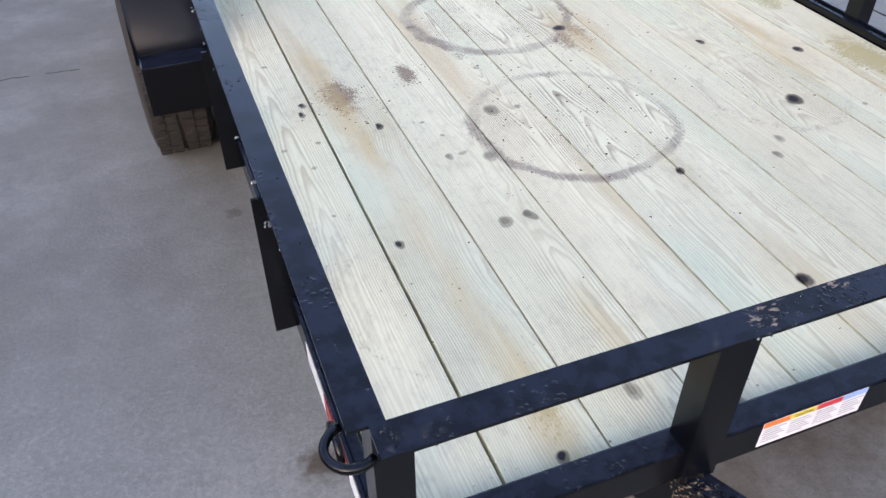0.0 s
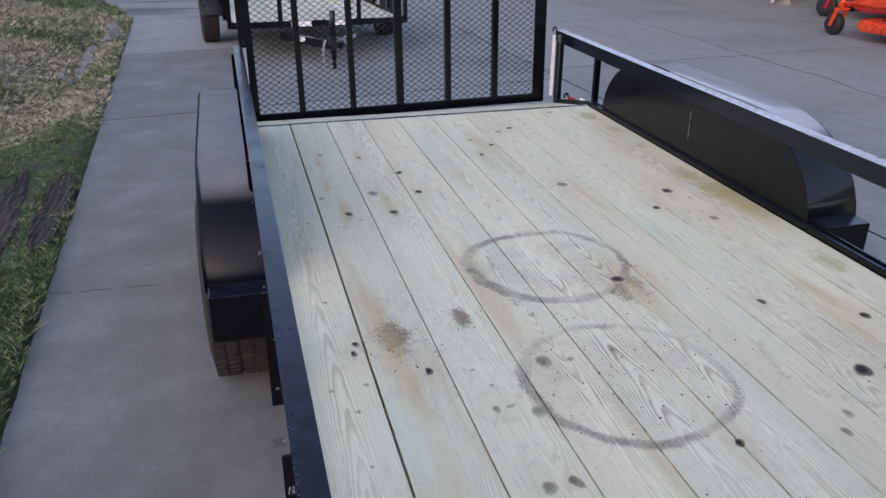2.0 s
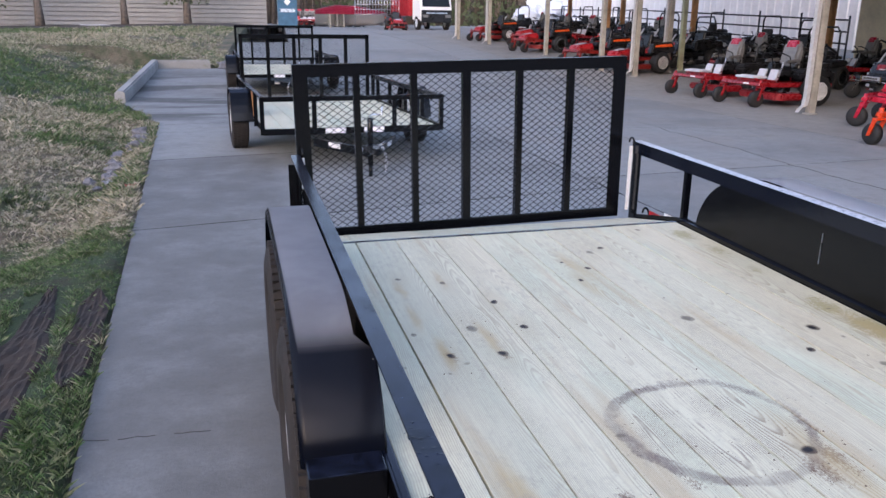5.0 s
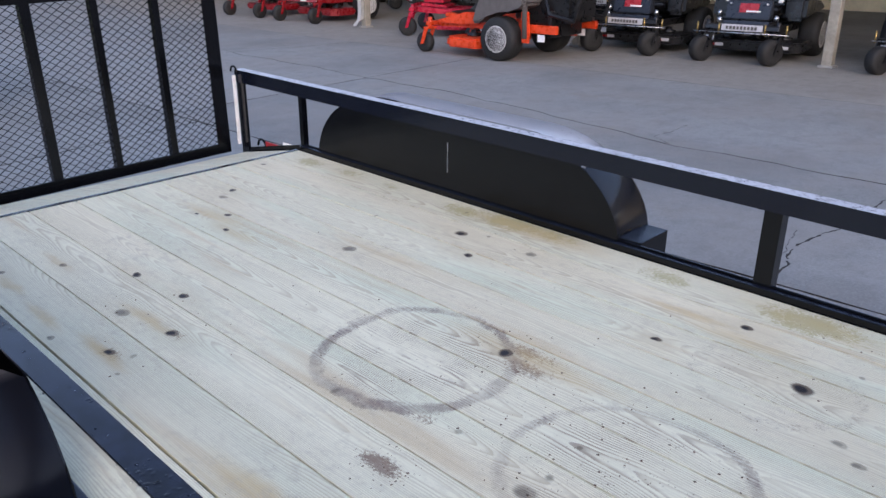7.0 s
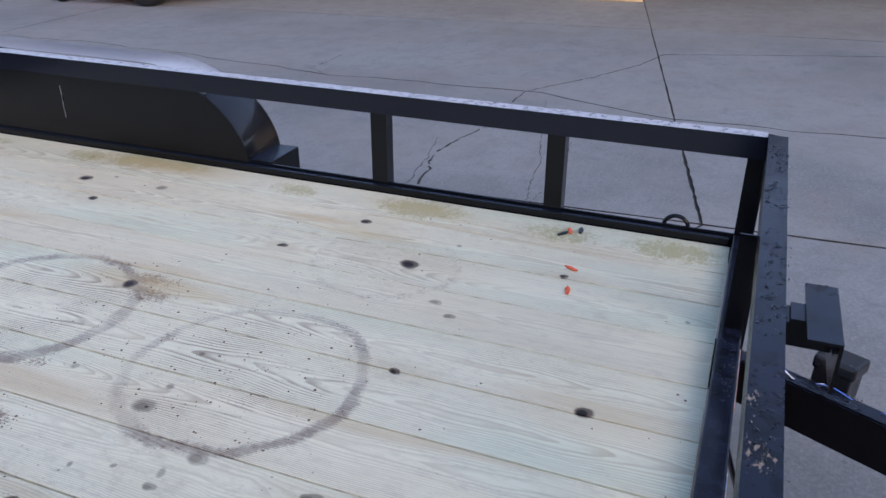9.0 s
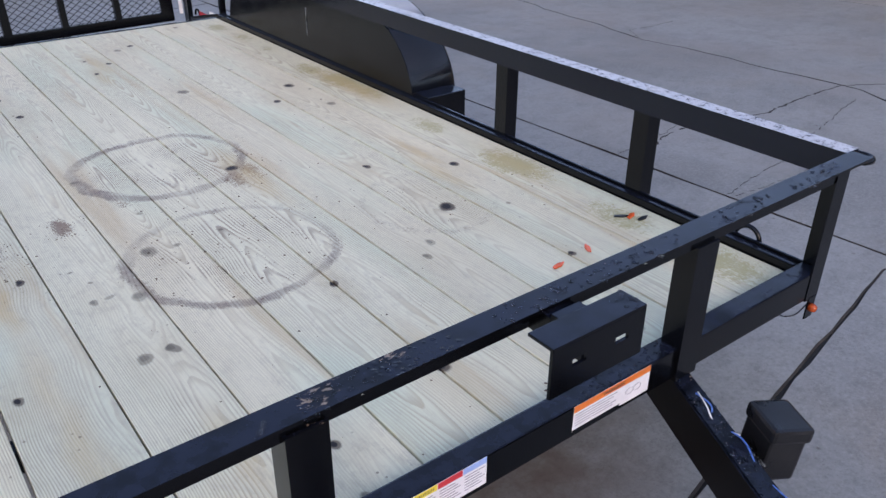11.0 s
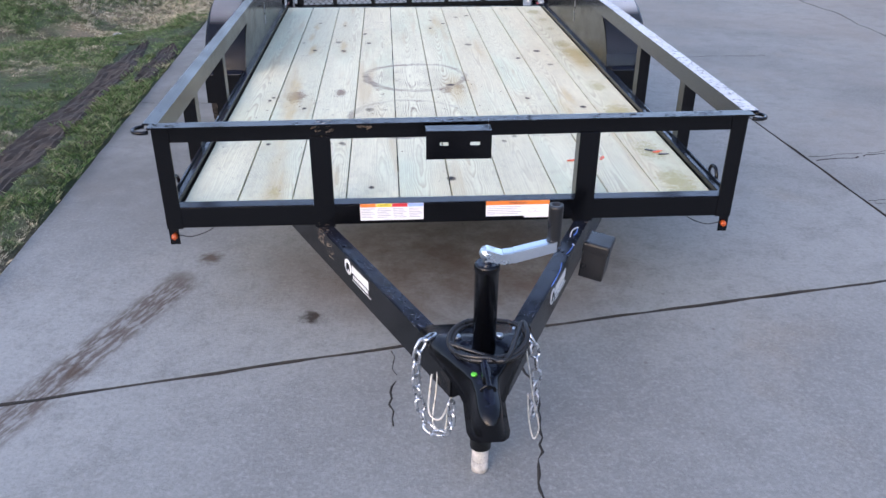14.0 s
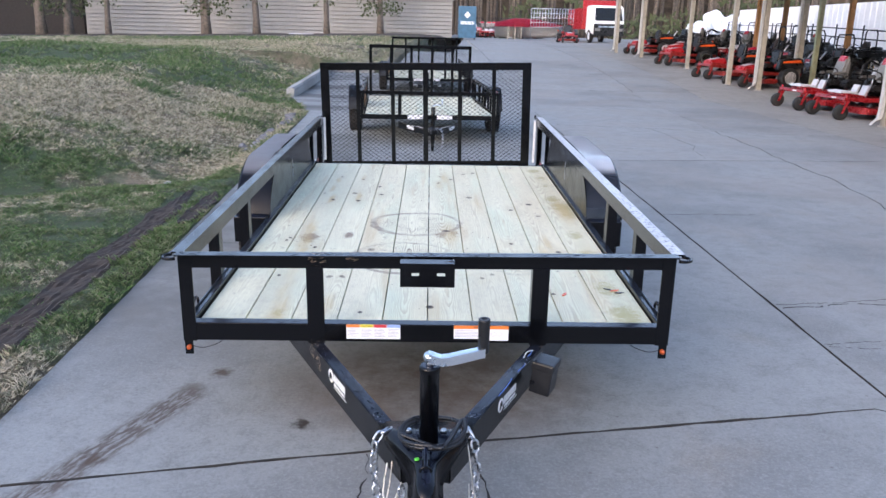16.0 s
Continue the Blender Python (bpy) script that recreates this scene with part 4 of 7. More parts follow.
def expanded(bm, x0, x1, z0, z1, y, dw=0.048, dh=0.0345, t=0.0038):
    """Expanded metal: zigzag strands that meet at their bends."""
    nz, nx = int((z1 - z0) / (dh / 2)), int((x1 - x0) / (dw / 2))
    for j in range(nz):
        zc = z0 + (j + 0.5) * dh / 2
        rows = []
        for i in range(nx + 1):
            z = zc + (dh / 4 - t / 3) * (1 if (i + j) % 2 else -1)
            x = x0 + i * dw / 2
            yy = y + (0.0012 if (i + j) % 2 else -0.0012)
            rows.append([bm.verts.new((x, yy - 0.0013, z - t / 2)), bm.verts.new((x, yy - 0.0013, z + t / 2)), bm.verts.new((x, yy + 0.0013, z + t / 2)), bm.verts.new((x, yy + 0.0013, z - t / 2))])
        for A, B in zip(rows, rows[1:]):
            for k in range(4):
                bm.faces.new((A[k], B[k], B[(k + 1) % 4], A[(k + 1) % 4]))


bm = bmesh.new()
expanded(bm, GX0 + 0.01, GX1 - 0.01, GZ0 + 0.02, GZ1 - 0.02, GY + 0.05)
part("mesh_panel", bm, BLACK, gate)
gate.matrix_basis = Matrix.Translation((0, 0, 0.3)) @ Matrix.Rotation(radians(-1.0), 4, 'Y') @ Matrix.Translation((0, 0, -0.3))

# tongue
for s in (-1, 1):
    bm = bmesh.new()
    p, q = Vector((s * 0.60, 0.28, 0)), Vector((s * 0.075, -0.80, 0))
    d = (q - p).normalized()
    side = Vector((-d.y, d.x, 0)) * (0.048 if s < 0 else -0.048)
    z0, z1 = 0.262, 0.381
    vs = [p, q, q + side, p + side]
    lo = [bm.verts.new((v.x, v.y, z0)) for v in vs]
    hi = [bm.verts.new((v.x, v.y, z1)) for v in vs]
    for i in range(4):
        bm.faces.new((lo[i], lo[(i + 1) % 4], hi[(i + 1) % 4], hi[i]))
    bm.faces.new(lo), bm.faces.new(hi)
    bmesh.ops.bevel(bm, geom=bm.edges[:], offset=0.004, segments=2, affect='EDGES')
    part("tongue_beam", bm, BLACK, trailer)

# coupler, jack, chains and cable
bm = bmesh.new()
secs = [(-0.66, 0.150, 0.372, 0.404, 0.006), (-0.74, 0.124, 0.370, 0.409, 0.006), (-0.81, 0.088, 0.364, 0.410, 0.008), (-0.86, 0.056, 0.345, 0.406, 0.012), (-0.895, 0.036, 0.324, 0.402, 0.016),
        (-0.94, 0.031, 0.312, 0.397, 0.021), (-0.985, 0.031, 0.309, 0.389, 0.021), (-1.012, 0.025, 0.311, 0.380, 0.020), (-1.03, 0.011, 0.316, 0.366, 0.017)]
rows = []
for y, w, z0, z1, fl in secs:
    prof = [(-w - fl, z0), (-w - fl * 0.25, z0 + 0.012), (-w * 0.96, z1 - 0.014), (-w * 0.8, z1 - 0.003), (0, z1), (w * 0.8, z1 - 0.003), (w * 0.96, z1 - 0.014), (w + fl * 0.25, z0 + 0.012), (w + fl, z0)]
    rows.append([bm.verts.new((x, y, z)) for x, z in prof])
for A, B in zip(rows, rows[1:]):
    for i in range(8):
        bm.faces.new((A[i], A[i + 1], B[i + 1], B[i])).smooth = True
    bm.faces.new((A[0], B[0], B[8], A[8]))
bm.faces.new(rows[0])
bm.faces.new(rows[-1])
coupler = part("coupler", bm, BLACK, trailer, "black stamped ball coupler at the tongue's tip")
bm = bmesh.new()
box(bm, -0.011, 0.011, -0.93, -0.85, 0.404, 0.428, 0.004)
box(bm, -0.006, 0.006, -0.97, -0.86, 0.42, 0.433, 0.003)
part("latch_lever", bm, BLACK, coupler)
bm = bmesh.new()
loop(bm, (0.0, -0.955, 0.405), 0.016, (1, 0, 0), (0, 0, 1), 0.004)
part("latch_pin", bm, BLACK, coupler)
LIME = plain("lime_tag", (0.10, 0.62, 0.06), 0.4, var=0.05)
bm = bmesh.new()
lathe(bm, [(0.0075, 0), (0.0075, 0.003), (0.006, 0.004)], (-0.026, -0.885, 0.401), seg=16)
part("sticker_dot", bm, LIME, coupler, "round lime green sticker")
for x in (-0.055, 0.055):
    bm = bmesh.new()
    lathe(bm, [(0.011, 0), (0.011, 0.007), (0.006, 0.010)], (x, -0.735, 0.408), seg=6)
    part("bolt", bm, ZINC, coupler)

JX, JY = 0.008, -0.795
bm = bmesh.new()
lathe(bm, [(0.029, 0.10), (0.029, 0.640), (0.031, 0.642), (0.031, 0.655), (0.026, 0.661)], (JX, JY, 0), seg=28)
jack = part("jack", bm, BLACK, trailer, "black tongue jack with zinc crank")
bm = bmesh.new()
lathe(bm, [(0.023, 0.012), (0.023, 0.12)], (JX, JY, 0), seg=20)
lathe(bm, [(0.0235, 0.012), (0.0235, 0.055)], (JX, JY, 0), seg=20)
part("jack_foot", bm, plain("chalky_steel", (0.45, 0.43, 0.40), 0.8, 0.2, var=0.4, scale=40), jack)
bm = bmesh.new()
lathe(bm, [(0.0, -0.016), (0.016, -0.012), (0.021, 0.0), (0.016, 0.012), (0.0, 0.016)], (JX, JY, 0.686), seg=18)
lathe(bm, [(0.012, 0.655), (0.012, 0.68)], (JX, JY, 0), seg=12)
pts = [(JX - 0.004, 0.688), (JX + 0.035, 0.676), (JX + 0.06, 0.680), (JX + 0.16, 0.706)]
for (xa, za), (xb, zb) in zip(pts, pts[1:]):
    prism(bm, [(xa, za - 0.015), (xb, zb - 0.013), (xb, zb + 0.013), (xa, za + 0.015)], JY - 0.006 - 0.012, JY - 0.012, "y")
    prism(bm, [(xa, za + 0.009), (xb, zb + 0.007), (xb, zb + 0.013), (xa, za + 0.015)], JY - 0.02, JY + 0.01, "y")
crank = part("crank", bm, ZINC, jack, "zinc plated crank arm")
bm = bmesh.new()
lathe(bm, [(0.013, 0.70), (0.0175, 0.705), (0.0165, 0.75), (0.0175, 0.80), (0.0175, 0.806), (0.010, 0.807), (0.009, 0.80)], (JX + 0.155, JY, 0), seg=20)
part("crank_grip", bm, DARK, crank)


def curve_tube(name, pts, r, mat, parent, label="", steps=6, closed=False):
    """A smooth cable through points."""
    P = [Vector(p) for p in pts]
    n = len(P)
    out = []
    for i in range(n if closed else n - 1):
        p0, p1, p2, p3 = (P[(i - 1) % n] if (closed or i) else P[0]), P[i], P[(i + 1) % n], (P[(i + 2) % n] if (closed or i + 2 < n) else P[-1])
        for k in range(steps):
            t = k / steps
            out.append(0.5 * ((2 * p1) + (p2 - p0) * t + (2 * p0 - 5 * p1 + 4 * p2 - p3) * t * t + (3 * p1 - p0 - 3 * p2 + p3) * t ** 3))
    if not closed:
        out.append(P[-1])
    bm = bmesh.new()
    tube(bm, out, r, 8, closed)
    return part(name, bm, mat, parent, label)


coil = []
for i in range(60):
    a = i * 0.29
    r = 0.085 + 0.004 * math.sin(i * 0.45)
    coil.append((JX + 0.012 + 1.12 * r * math.cos(a), JY + 0.01 + 0.92 * r * math.sin(a), 0.428 + 0.018 * i / 60 + 0.012 * math.sin(a + 0.6) + 0.004 * math.sin(3.1 * a)))
curve_tube("wiring_cable", coil[:46] + [(0.05, -0.88, 0.44), (0.0, -0.84, 0.428), (-0.08, -0.79, 0.43)], 0.0068, DARK, trailer, "black trailer wiring coiled round the jack")


def link_mesh(name, length=0.046, width=0.030, r=0.0042):
    bm = bmesh.new()
    pts = []
    h, w = length / 2 - width / 2, width / 2 - r
    for i in range(13):
        a = math.pi * i / 12
        pts.append((w * math.cos(a), 0, h + w * math.sin(a)))
    for i in range(13):
        a = math.pi + math.pi * i / 12
        pts.append((w * math.cos(a), 0, -h + w * math.sin(a)))
    tube(bm, pts, r, 7, closed=True)
    return mesh_of(name, bm, STEEL)


LINK = link_mesh("link")


def chain(parent, pts, label):
    """A chain of links along a hanging line."""
    P = [Vector(p) for p in pts]
    dense = []
    for a, b in zip(P, P[1:]):
        dense += [a.lerp(b, i / 20) for i in range(20)]
    dense.append(P[-1])
    holder = new("safety_chain")
    holder.parent = parent
    tagged(holder, label)
    run, last, flip = 0.0, dense[0], 0
    start = dense[0]
    for p in dense[1:]:
        if (p - start).length >= 0.034:
            d = (p - start).normalized()
            q = d.to_track_quat('Z', 'Y').to_matrix().to_4x4()
            ob = new("link", LINK)
            ob.parent = holder
            ob.matrix_basis = Matrix.Translation((p + start) / 2) @ q @ Matrix.Rotation(radians(90 * flip + 20), 4, 'Z')
            flip = 1 - flip
            start = p


chain(trailer, [(-0.11, -0.70, 0.40), (-0.135, -0.715, 0.40), (-0.158, -0.735, 0.37), (-0.163, -0.745, 0.30), (-0.155, -0.75, 0.22), (-0.14, -0.77, 0.16), (-0.10, -0.80, 0.13), (-0.07, -0.81, 0.19), (-0.075, -0.80, 0.26)], "galvanised safety chain")
chain(trailer, [(0.10, -0.69, 0.402), (0.13, -0.70, 0.40), (0.155, -0.725, 0.36), (0.160, -0.74, 0.28), (0.155, -0.75, 0.20), (0.15, -0.76, 0.16)], "galvanised safety chain")
CABLE = plain("clear_cable", (0.5, 0.49, 0.45), 0.35, 0.3, var=0.2, scale=60)
curve_tube("breakaway_cable", [(0.13, -0.72, 0.36), (0.14, -0.75, 0.29), (0.15, -0.77, 0.22), (0.165, -0.79, 0.15), (0.15, -0.80, 0.12), (0.138, -0.78, 0.17), (0.135, -0.76, 0.24)], 0.0022, CABLE, trailer)
curve_tube("breakaway_cable", [(-0.10, -0.72, 0.36), (-0.11, -0.75, 0.25), (-0.12, -0.79, 0.18), (-0.09, -0.80, 0.16), (-0.08, -0.78, 0.24)], 0.0022, CABLE, trailer)
curve_tube("breakaway_cable", [(-0.12, -0.74, 0.30), (-0.13, -0.78, 0.21), (-0.10, -0.80, 0.20), (-0.07, -0.79, 0.27)], 0.003, CABLE, trailer)

# spare wheel bracket on the front rail
bm = bmesh.new()


def slotted_plate(bm, x0, x1, z0, z1, y0, y1, slots):
    """An upright plate with round-ended slots cut right through it."""
    xs = sorted({x0, x1} | {v for cx, cz, w, h in slots for v in (cx - w / 2, cx + w / 2)})
    zs = sorted({z0, z1} | {v for cx, cz, w, h in slots for v in (cz - h / 2, cz + h / 2)})
    for xa, xb in zip(xs, xs[1:]):
        for za, zb in zip(zs, zs[1:]):
            mx, mz = (xa + xb) / 2, (za + zb) / 2
            if not any(abs(mx - cx) < w / 2 and abs(mz - cz) < h / 2 for cx, cz, w, h in slots):
                box(bm, xa, xb, y0, y1, za, zb)
    bmesh.ops.remove_doubles(bm, verts=bm.verts[:], dist=0.0001)


slotted_plate(bm, -0.104, 0.099, 0.664, 0.750, -0.130, -0.124, [(-0.046, 0.713, 0.030, 0.013), (0.048, 0.713, 0.030, 0.013)])
box(bm, -0.104, 0.099, -0.130, -0.076, 0.750, 0.756, 0.001)
box(bm, -0.034, 0.028, -0.123, FY - 0.05, 0.698, 0.7495, 0.001)
box(bm, -0.034, 0.028, FY - 0.05, FY - 0.003, 0.698, 0.742, 0.001)
part("spare_bracket", bm, BLACK, trailer, "black angle bracket with two slots")

# stickers
PAPER = plain("label_paper", (0.80, 0.80, 0.82), 0.4, var=0.05, scale=30, bump=0)
INK_O = plain("label_orange", (0.83, 0.22, 0.04), 0.4, var=0.05, bump=0)
INK_Y = plain("label_yellow", (0.80, 0.66, 0.06), 0.4, var=0.05, bump=0)
INK_R = plain("label_red", (0.60, 0.04, 0.05), 0.4, var=0.05, bump=0)
INK_B = plain("label_blue", (0.30, 0.45, 0.78), 0.4, var=0.05, bump=0)
INK = plain("label_ink", (0.05, 0.05, 0.06), 0.5, var=0.1, bump=0)
INK_G = plain("label_grey", (0.34, 0.34, 0.38), 0.5, var=0.1, bump=0)


def flat(name, parent, mat, x0, x1, z0, z1, y, label=""):
    bm = bmesh.new()
    box(bm, x0, x1, y - 0.0004, y, z0, z1)
    return part(name, bm, mat, parent, label)


def words(name, text, size, m, mat, parent):
    """Lettering as a flat mesh, from the built-in font."""
    cu = bpy.data.curves.new(name, 'FONT')
    cu.body, cu.size, cu.align_x, cu.extrude = text, size, 'CENTER', 0.0002
    cu.resolution_u = 2
    tmp = bpy.data.objects.new(name, cu)
    me = bpy.data.meshes.new_from_object(tmp)
    bpy.data.objects.remove(tmp)
    me.materials.append(mat)
    ob = new(name, me)
    ob.parent = parent
    ob.matrix_basis = m
    return ob


FACE = FY + 0.0014
lab = flat("safety_label", trailer, PAPER, -0.320, -0.107, 0.3990, 0.4605, FACE, "white safety label with coloured headings")
for i, ink in enumerate((INK_O, INK_Y, INK_R, INK_B)):
    x0 = -0.320 + i * 0.0533
    flat("heading", lab, ink, x0 + 0.0008, x0 + 0.0525, 0.4475, 0.4602, FACE - 0.0006)
    for j in range(6):
        flat("text_line", lab, INK_G, x0 + 0.004, x0 + 0.049 - 0.006 * ((i + 2 * j) % 3), 0.4400 - 0.0062 * j, 0.4418 - 0.0062 * j, FACE - 0.0006)
words("lettering", "CAUTION", 0.0085, Matrix.Translation((-0.240, FACE - 0.0014, 0.4508)) @ Matrix.Rotation(radians(90), 4, 'X'), INK, lab)
lab = flat("safety_label", trailer, PAPER, 0.105, 0.322, 0.3970, 0.4605, FACE, "white warning label with orange band")
flat("heading", lab, INK_O, 0.105, 0.322, 0.4455, 0.4605, FACE - 0.0006)
words("lettering", "WARNING", 0.0125, Matrix.Translation((0.2135, FACE - 0.0014, 0.4485)) @ Matrix.Rotation(radians(90), 4, 'X'), INK, lab)
flat("text_block", lab, BLACK, 0.105, 0.236, 0.3968, 0.4040, FACE - 0.0007)
for j in range(5):
    flat("text_line", lab, INK_G, 0.110, 0.225 - 0.01 * (j % 3), 0.4380 - 0.0065 * j, 0.4398 - 0.0065 * j, FACE - 0.0006)
for cx in (0.263, 0.285):
    bm = bmesh.new()
    pts = [(cx + 0.012 * math.cos(a * 0.7), FACE - 0.0008, 0.4240 + 0.008 * math.sin(a * 0.7)) for a in range(9)]
    tube(bm, pts, 0.0006, 4, closed=True)
    part("drawing", bm, INK_G, lab)

# emblem and lettering blocks on both tongue beams
for s in (-1, 1):
    p, q = Vector((s * 0.60, 0.28, 0)), Vector((s * 0.075, -0.80, 0))
    d = (q - p).normalized()
    nrm = Vector((d.y, -d.x, 0)) if s > 0 else Vector((-d.y, d.x, 0))
    nrm = nrm if nrm.y < 0 else -nrm
    if nrm.x * s < 0:
        nrm = nrm
    base = p + nrm * 0.0012
    frame_m = Matrix((( (d.x if s < 0 else -d.x), 0, nrm.x, 0), ((d.y if s < 0 else -d.y), 0, nrm.y, 0), (0, 1, 0, 0), (0, 0, 0, 1)))
    holder = None
    bm = bmesh.new()
    lathe(bm, [(0.0, 0.0), (0.026, 0.0), (0.026, 0.0008), (0.0, 0.0008)], (0, 0, 0), seg=28)
    emblem = part("emblem", bm, WHITE, trailer, "white maker's emblem and name on the tongue")
    along = 0.56 if s < 0 else 0.78
    spot = p + d * along + nrm * 0.001
    emblem.matrix_basis = Matrix.Translation((spot.x, spot.y, 0.345 if s < 0 else 0.334)) @ frame_m
    bm = bmesh.new()
    prism(bm, [(-0.014, -0.014), (-0.004, -0.016), (0.002, -0.004), (0.014, -0.012), (0.012, 0.010), (0.002, 0.016), (-0.010, 0.010)], 0.0009, 0.0016, "z")
    part("emblem_mark", bm, BLACK, emblem)
    for i in range(7):
        bm = bmesh.new()
        x0 = 0.030 + i * 0.0178
        box(bm, x0, x0 + 0.0145, -0.008, 0.020, 0.0, 0.0008)
        box(bm, x0 + 0.005, x0 + 0.0095, -0.002, 0.012, 0.0008, 0.0009)
        part("letter_block", bm, WHITE, emblem)
    for i in range(8):
        bm = bmesh.new()
        x0 = 0.036 + i * 0.0142
        box(bm, x0, x0 + 0.010, -0.025, -0.013, 0.0, 0.0008)
        part("letter_block", bm, WHITE, emblem)
    bm = bmesh.new()
    box(bm, 0.03, 0.165, -0.034, -0.0315, 0.0, 0.0008)
    part("underline", bm, WHITE, emblem)

# breakaway battery box, wiring, marker lamps, tape
bm = bmesh.new()
box(bm, 0.391, 0.470, -0.270, -0.185, 0.295, 0.405, 0.006)
box(bm, 0.387, 0.474, -0.277, -0.180, 0.390, 0.424, 0.008)
bat = part("battery_box", bm, DARK, trailer, "black plastic breakaway battery box")
bat.matrix_basis = Matrix.Translation((0.436, -0.222, 0.347)) @ Matrix.Rotation(radians(-26), 4, 'Z') @ Matrix.Rotation(radians(6), 4, 'Y') @ Matrix.Translation((-0.43, 0.23, -0.35))
BLUE_W = plain("blue_wire", (0.08, 0.2, 0.6), 0.4)
curve_tube("wire", [(0.42, -0.02, 0.372), (0.40, -0.10, 0.386), (0.372, -0.13, 0.372), (0.365, -0.2, 0.384), (0.32, -0.27, 0.378), (0.29, -0.36, 0.384), (0.25, -0.44, 0.38)], 0.0016, BLUE_W, trailer)
curve_tube("wire", [(0.415, -0.06, 0.383), (0.385, -0.10, 0.392), (0.368, -0.14, 0.376), (0.372, -0.19, 0.383)], 0.0016, WHITE, trailer)
for s in (-1, 1):
    bm = bmesh.new()
    x = s * 0.942
    box(bm, x - 0.016, x + 0.016, -0.004, 0.0, 0.328, 0.389)
    lamp = part("marker_lamp", bm, BLACK, trailer)
    bm = bmesh.new()
    lathe(bm, [(0.0105, 0.0), (0.0105, -0.010), (0.008, -0.016), (0.0, -0.018)], (x - s * 0.002, -0.004, 0.360), axis="y", seg=16)
    part("amber_lens", bm, AMBER, lamp, "small amber lens")
    curve_tube("lamp_wire", [(x, 0.006, 0.362), (x - s * 0.05, 0.004, 0.352), (x - s * 0.10, 0.004, 0.366), (x - s * 0.13, 0.004, 0.383)], 0.0018, DARK, lamp)
    for y0, y1, ink in ((1.22, 1.33, RED), (1.33, 1.40, WHITE), (0.33, 0.46, WHITE), (0.18, 0.33, RED), (0.10, 0.18, WHITE), (0.02, 0.10, RED), (3.62, 3.74, WHITE), (3.74, 3.9, RED)):
        bm = bmesh.new()
        z0 = 0.394 - (0.215 * (y0 - REAR) if y0 > 3.5 else 0)
        vs = box(bm, min(s * 0.9622, s * 0.963), max(s * 0.9622, s * 0.963), y0, y1, z0, z0 + 0.05)
        part("reflective_tape", bm, ink, trailer)
    for y in (2.54,):
        bm = bmesh.new()
        box(bm, s * 0.9485 - 0.0012, s * 0.9485 + 0.0012, y - 0.001, y + 0.001, 0.53, 0.655)
        part("weld_seam", bm, STEEL, trailer)
    bm = bmesh.new()
    loop(bm, (s * 0.93, 4.10, RAIL1 + 0.006), 0.03, (0, 1, 0), (0, 0, 1), 0.005)
    part("gate_hook", bm, BLACK, trailer)
    bm = bmesh.new()
    box(bm, s * 0.985 - 0.004, s * 0.985 + 0.004, 4.12, 4.16, 0.46, 0.50)
    part("tail_reflector", bm, RED, trailer)
    # sky glint on the rear post's face, added as a pale strip
    bm = bmesh.new()
    box(bm, s * 0.928 - 0.010, s * 0.928 + 0.010, 4.098, 4.104, 0.36, 0.735, 0.001)
    part("post_glint", bm, SILVER, trailer, "pale strip for the sky glint on the post face")
# dew on the level steel
WATER = Nodes("dew_water")
for key, v in (("Base Color", c4(1, 1, 1)), ("Roughness", 0.02), ("IOR", 1.33), ("Transmission Weight", 1.0)):
    WATER.put(WATER.b, key, v)


def dew(parent, rows, seed):
    """Drops sown over level strips: corner, two sides of the strip, how many."""
    rr = random.Random(seed)
    vs_, fs_ = [], []
    for c, u, v, n in rows:
        c, u, v = Vector(c), Vector(u), Vector(v)
        for _ in range(n):
            p = c + u * rr.random() + v * rr.random()
            if noise.noise(p * 6.0) < -0.12:
                continue
            r = 0.0014 + 0.0042 * rr.random() ** 2.0
            k0 = len(vs_)
            for q, h in ((1.0, 0.0), (0.8, 0.32), (0.42, 0.55)):
                for a in range(8):
                    b = 0.785 * a
                    vs_.append((p.x + r * q * math.cos(b), p.y + r * q * math.sin(b), p.z - 0.0002 + r * h))
            vs_.append((p.x, p.y, p.z - 0.0002 + r * 0.62))
            for j in (0, 8):
                for a in range(8):
                    fs_.append((k0 + j + a, k0 + j + (a + 1) % 8, k0 + j + 8 + (a + 1) % 8, k0 + j + 8 + a))
            for a in range(8):
                fs_.append((k0 + 16 + a, k0 + 16 + (a + 1) % 8, k0 + 24))
    me_ = bpy.data.meshes.new("dew")
    me_.from_pydata(vs_, [], fs_)
    me_.materials.append(WATER.m)
    for pl in me_.polygons:
        pl.use_smooth = True
    ob = new("dew", me_)
    ob.parent = parent
    tagged(ob, "clear dew drops beaded on the black steel", kind="stuff")


strips = [((-0.95, FY - 0.047, RAIL1 + 0.004), (1.9, 0, 0.014), (0, 0.05, 0), 520), ((-0.10, -0.128, 0.756), (0.195, 0, 0), (0, 0.052, 0), 60)]
for s in (-1, 1):
    strips.append(((s * 0.947, 0.02, RAIL1 + (0.016 if s > 0 else 0)), (0, 2.2, 0), (s * 0.048, 0, 0), 220 if s < 0 else 600))
    strips.append(((s * 0.455, -0.025, 0.381), (-s * 0.32, -0.658, 0), (-s * 0.040, 0.0194, 0), 420))
dew(trailer, strips, 8)

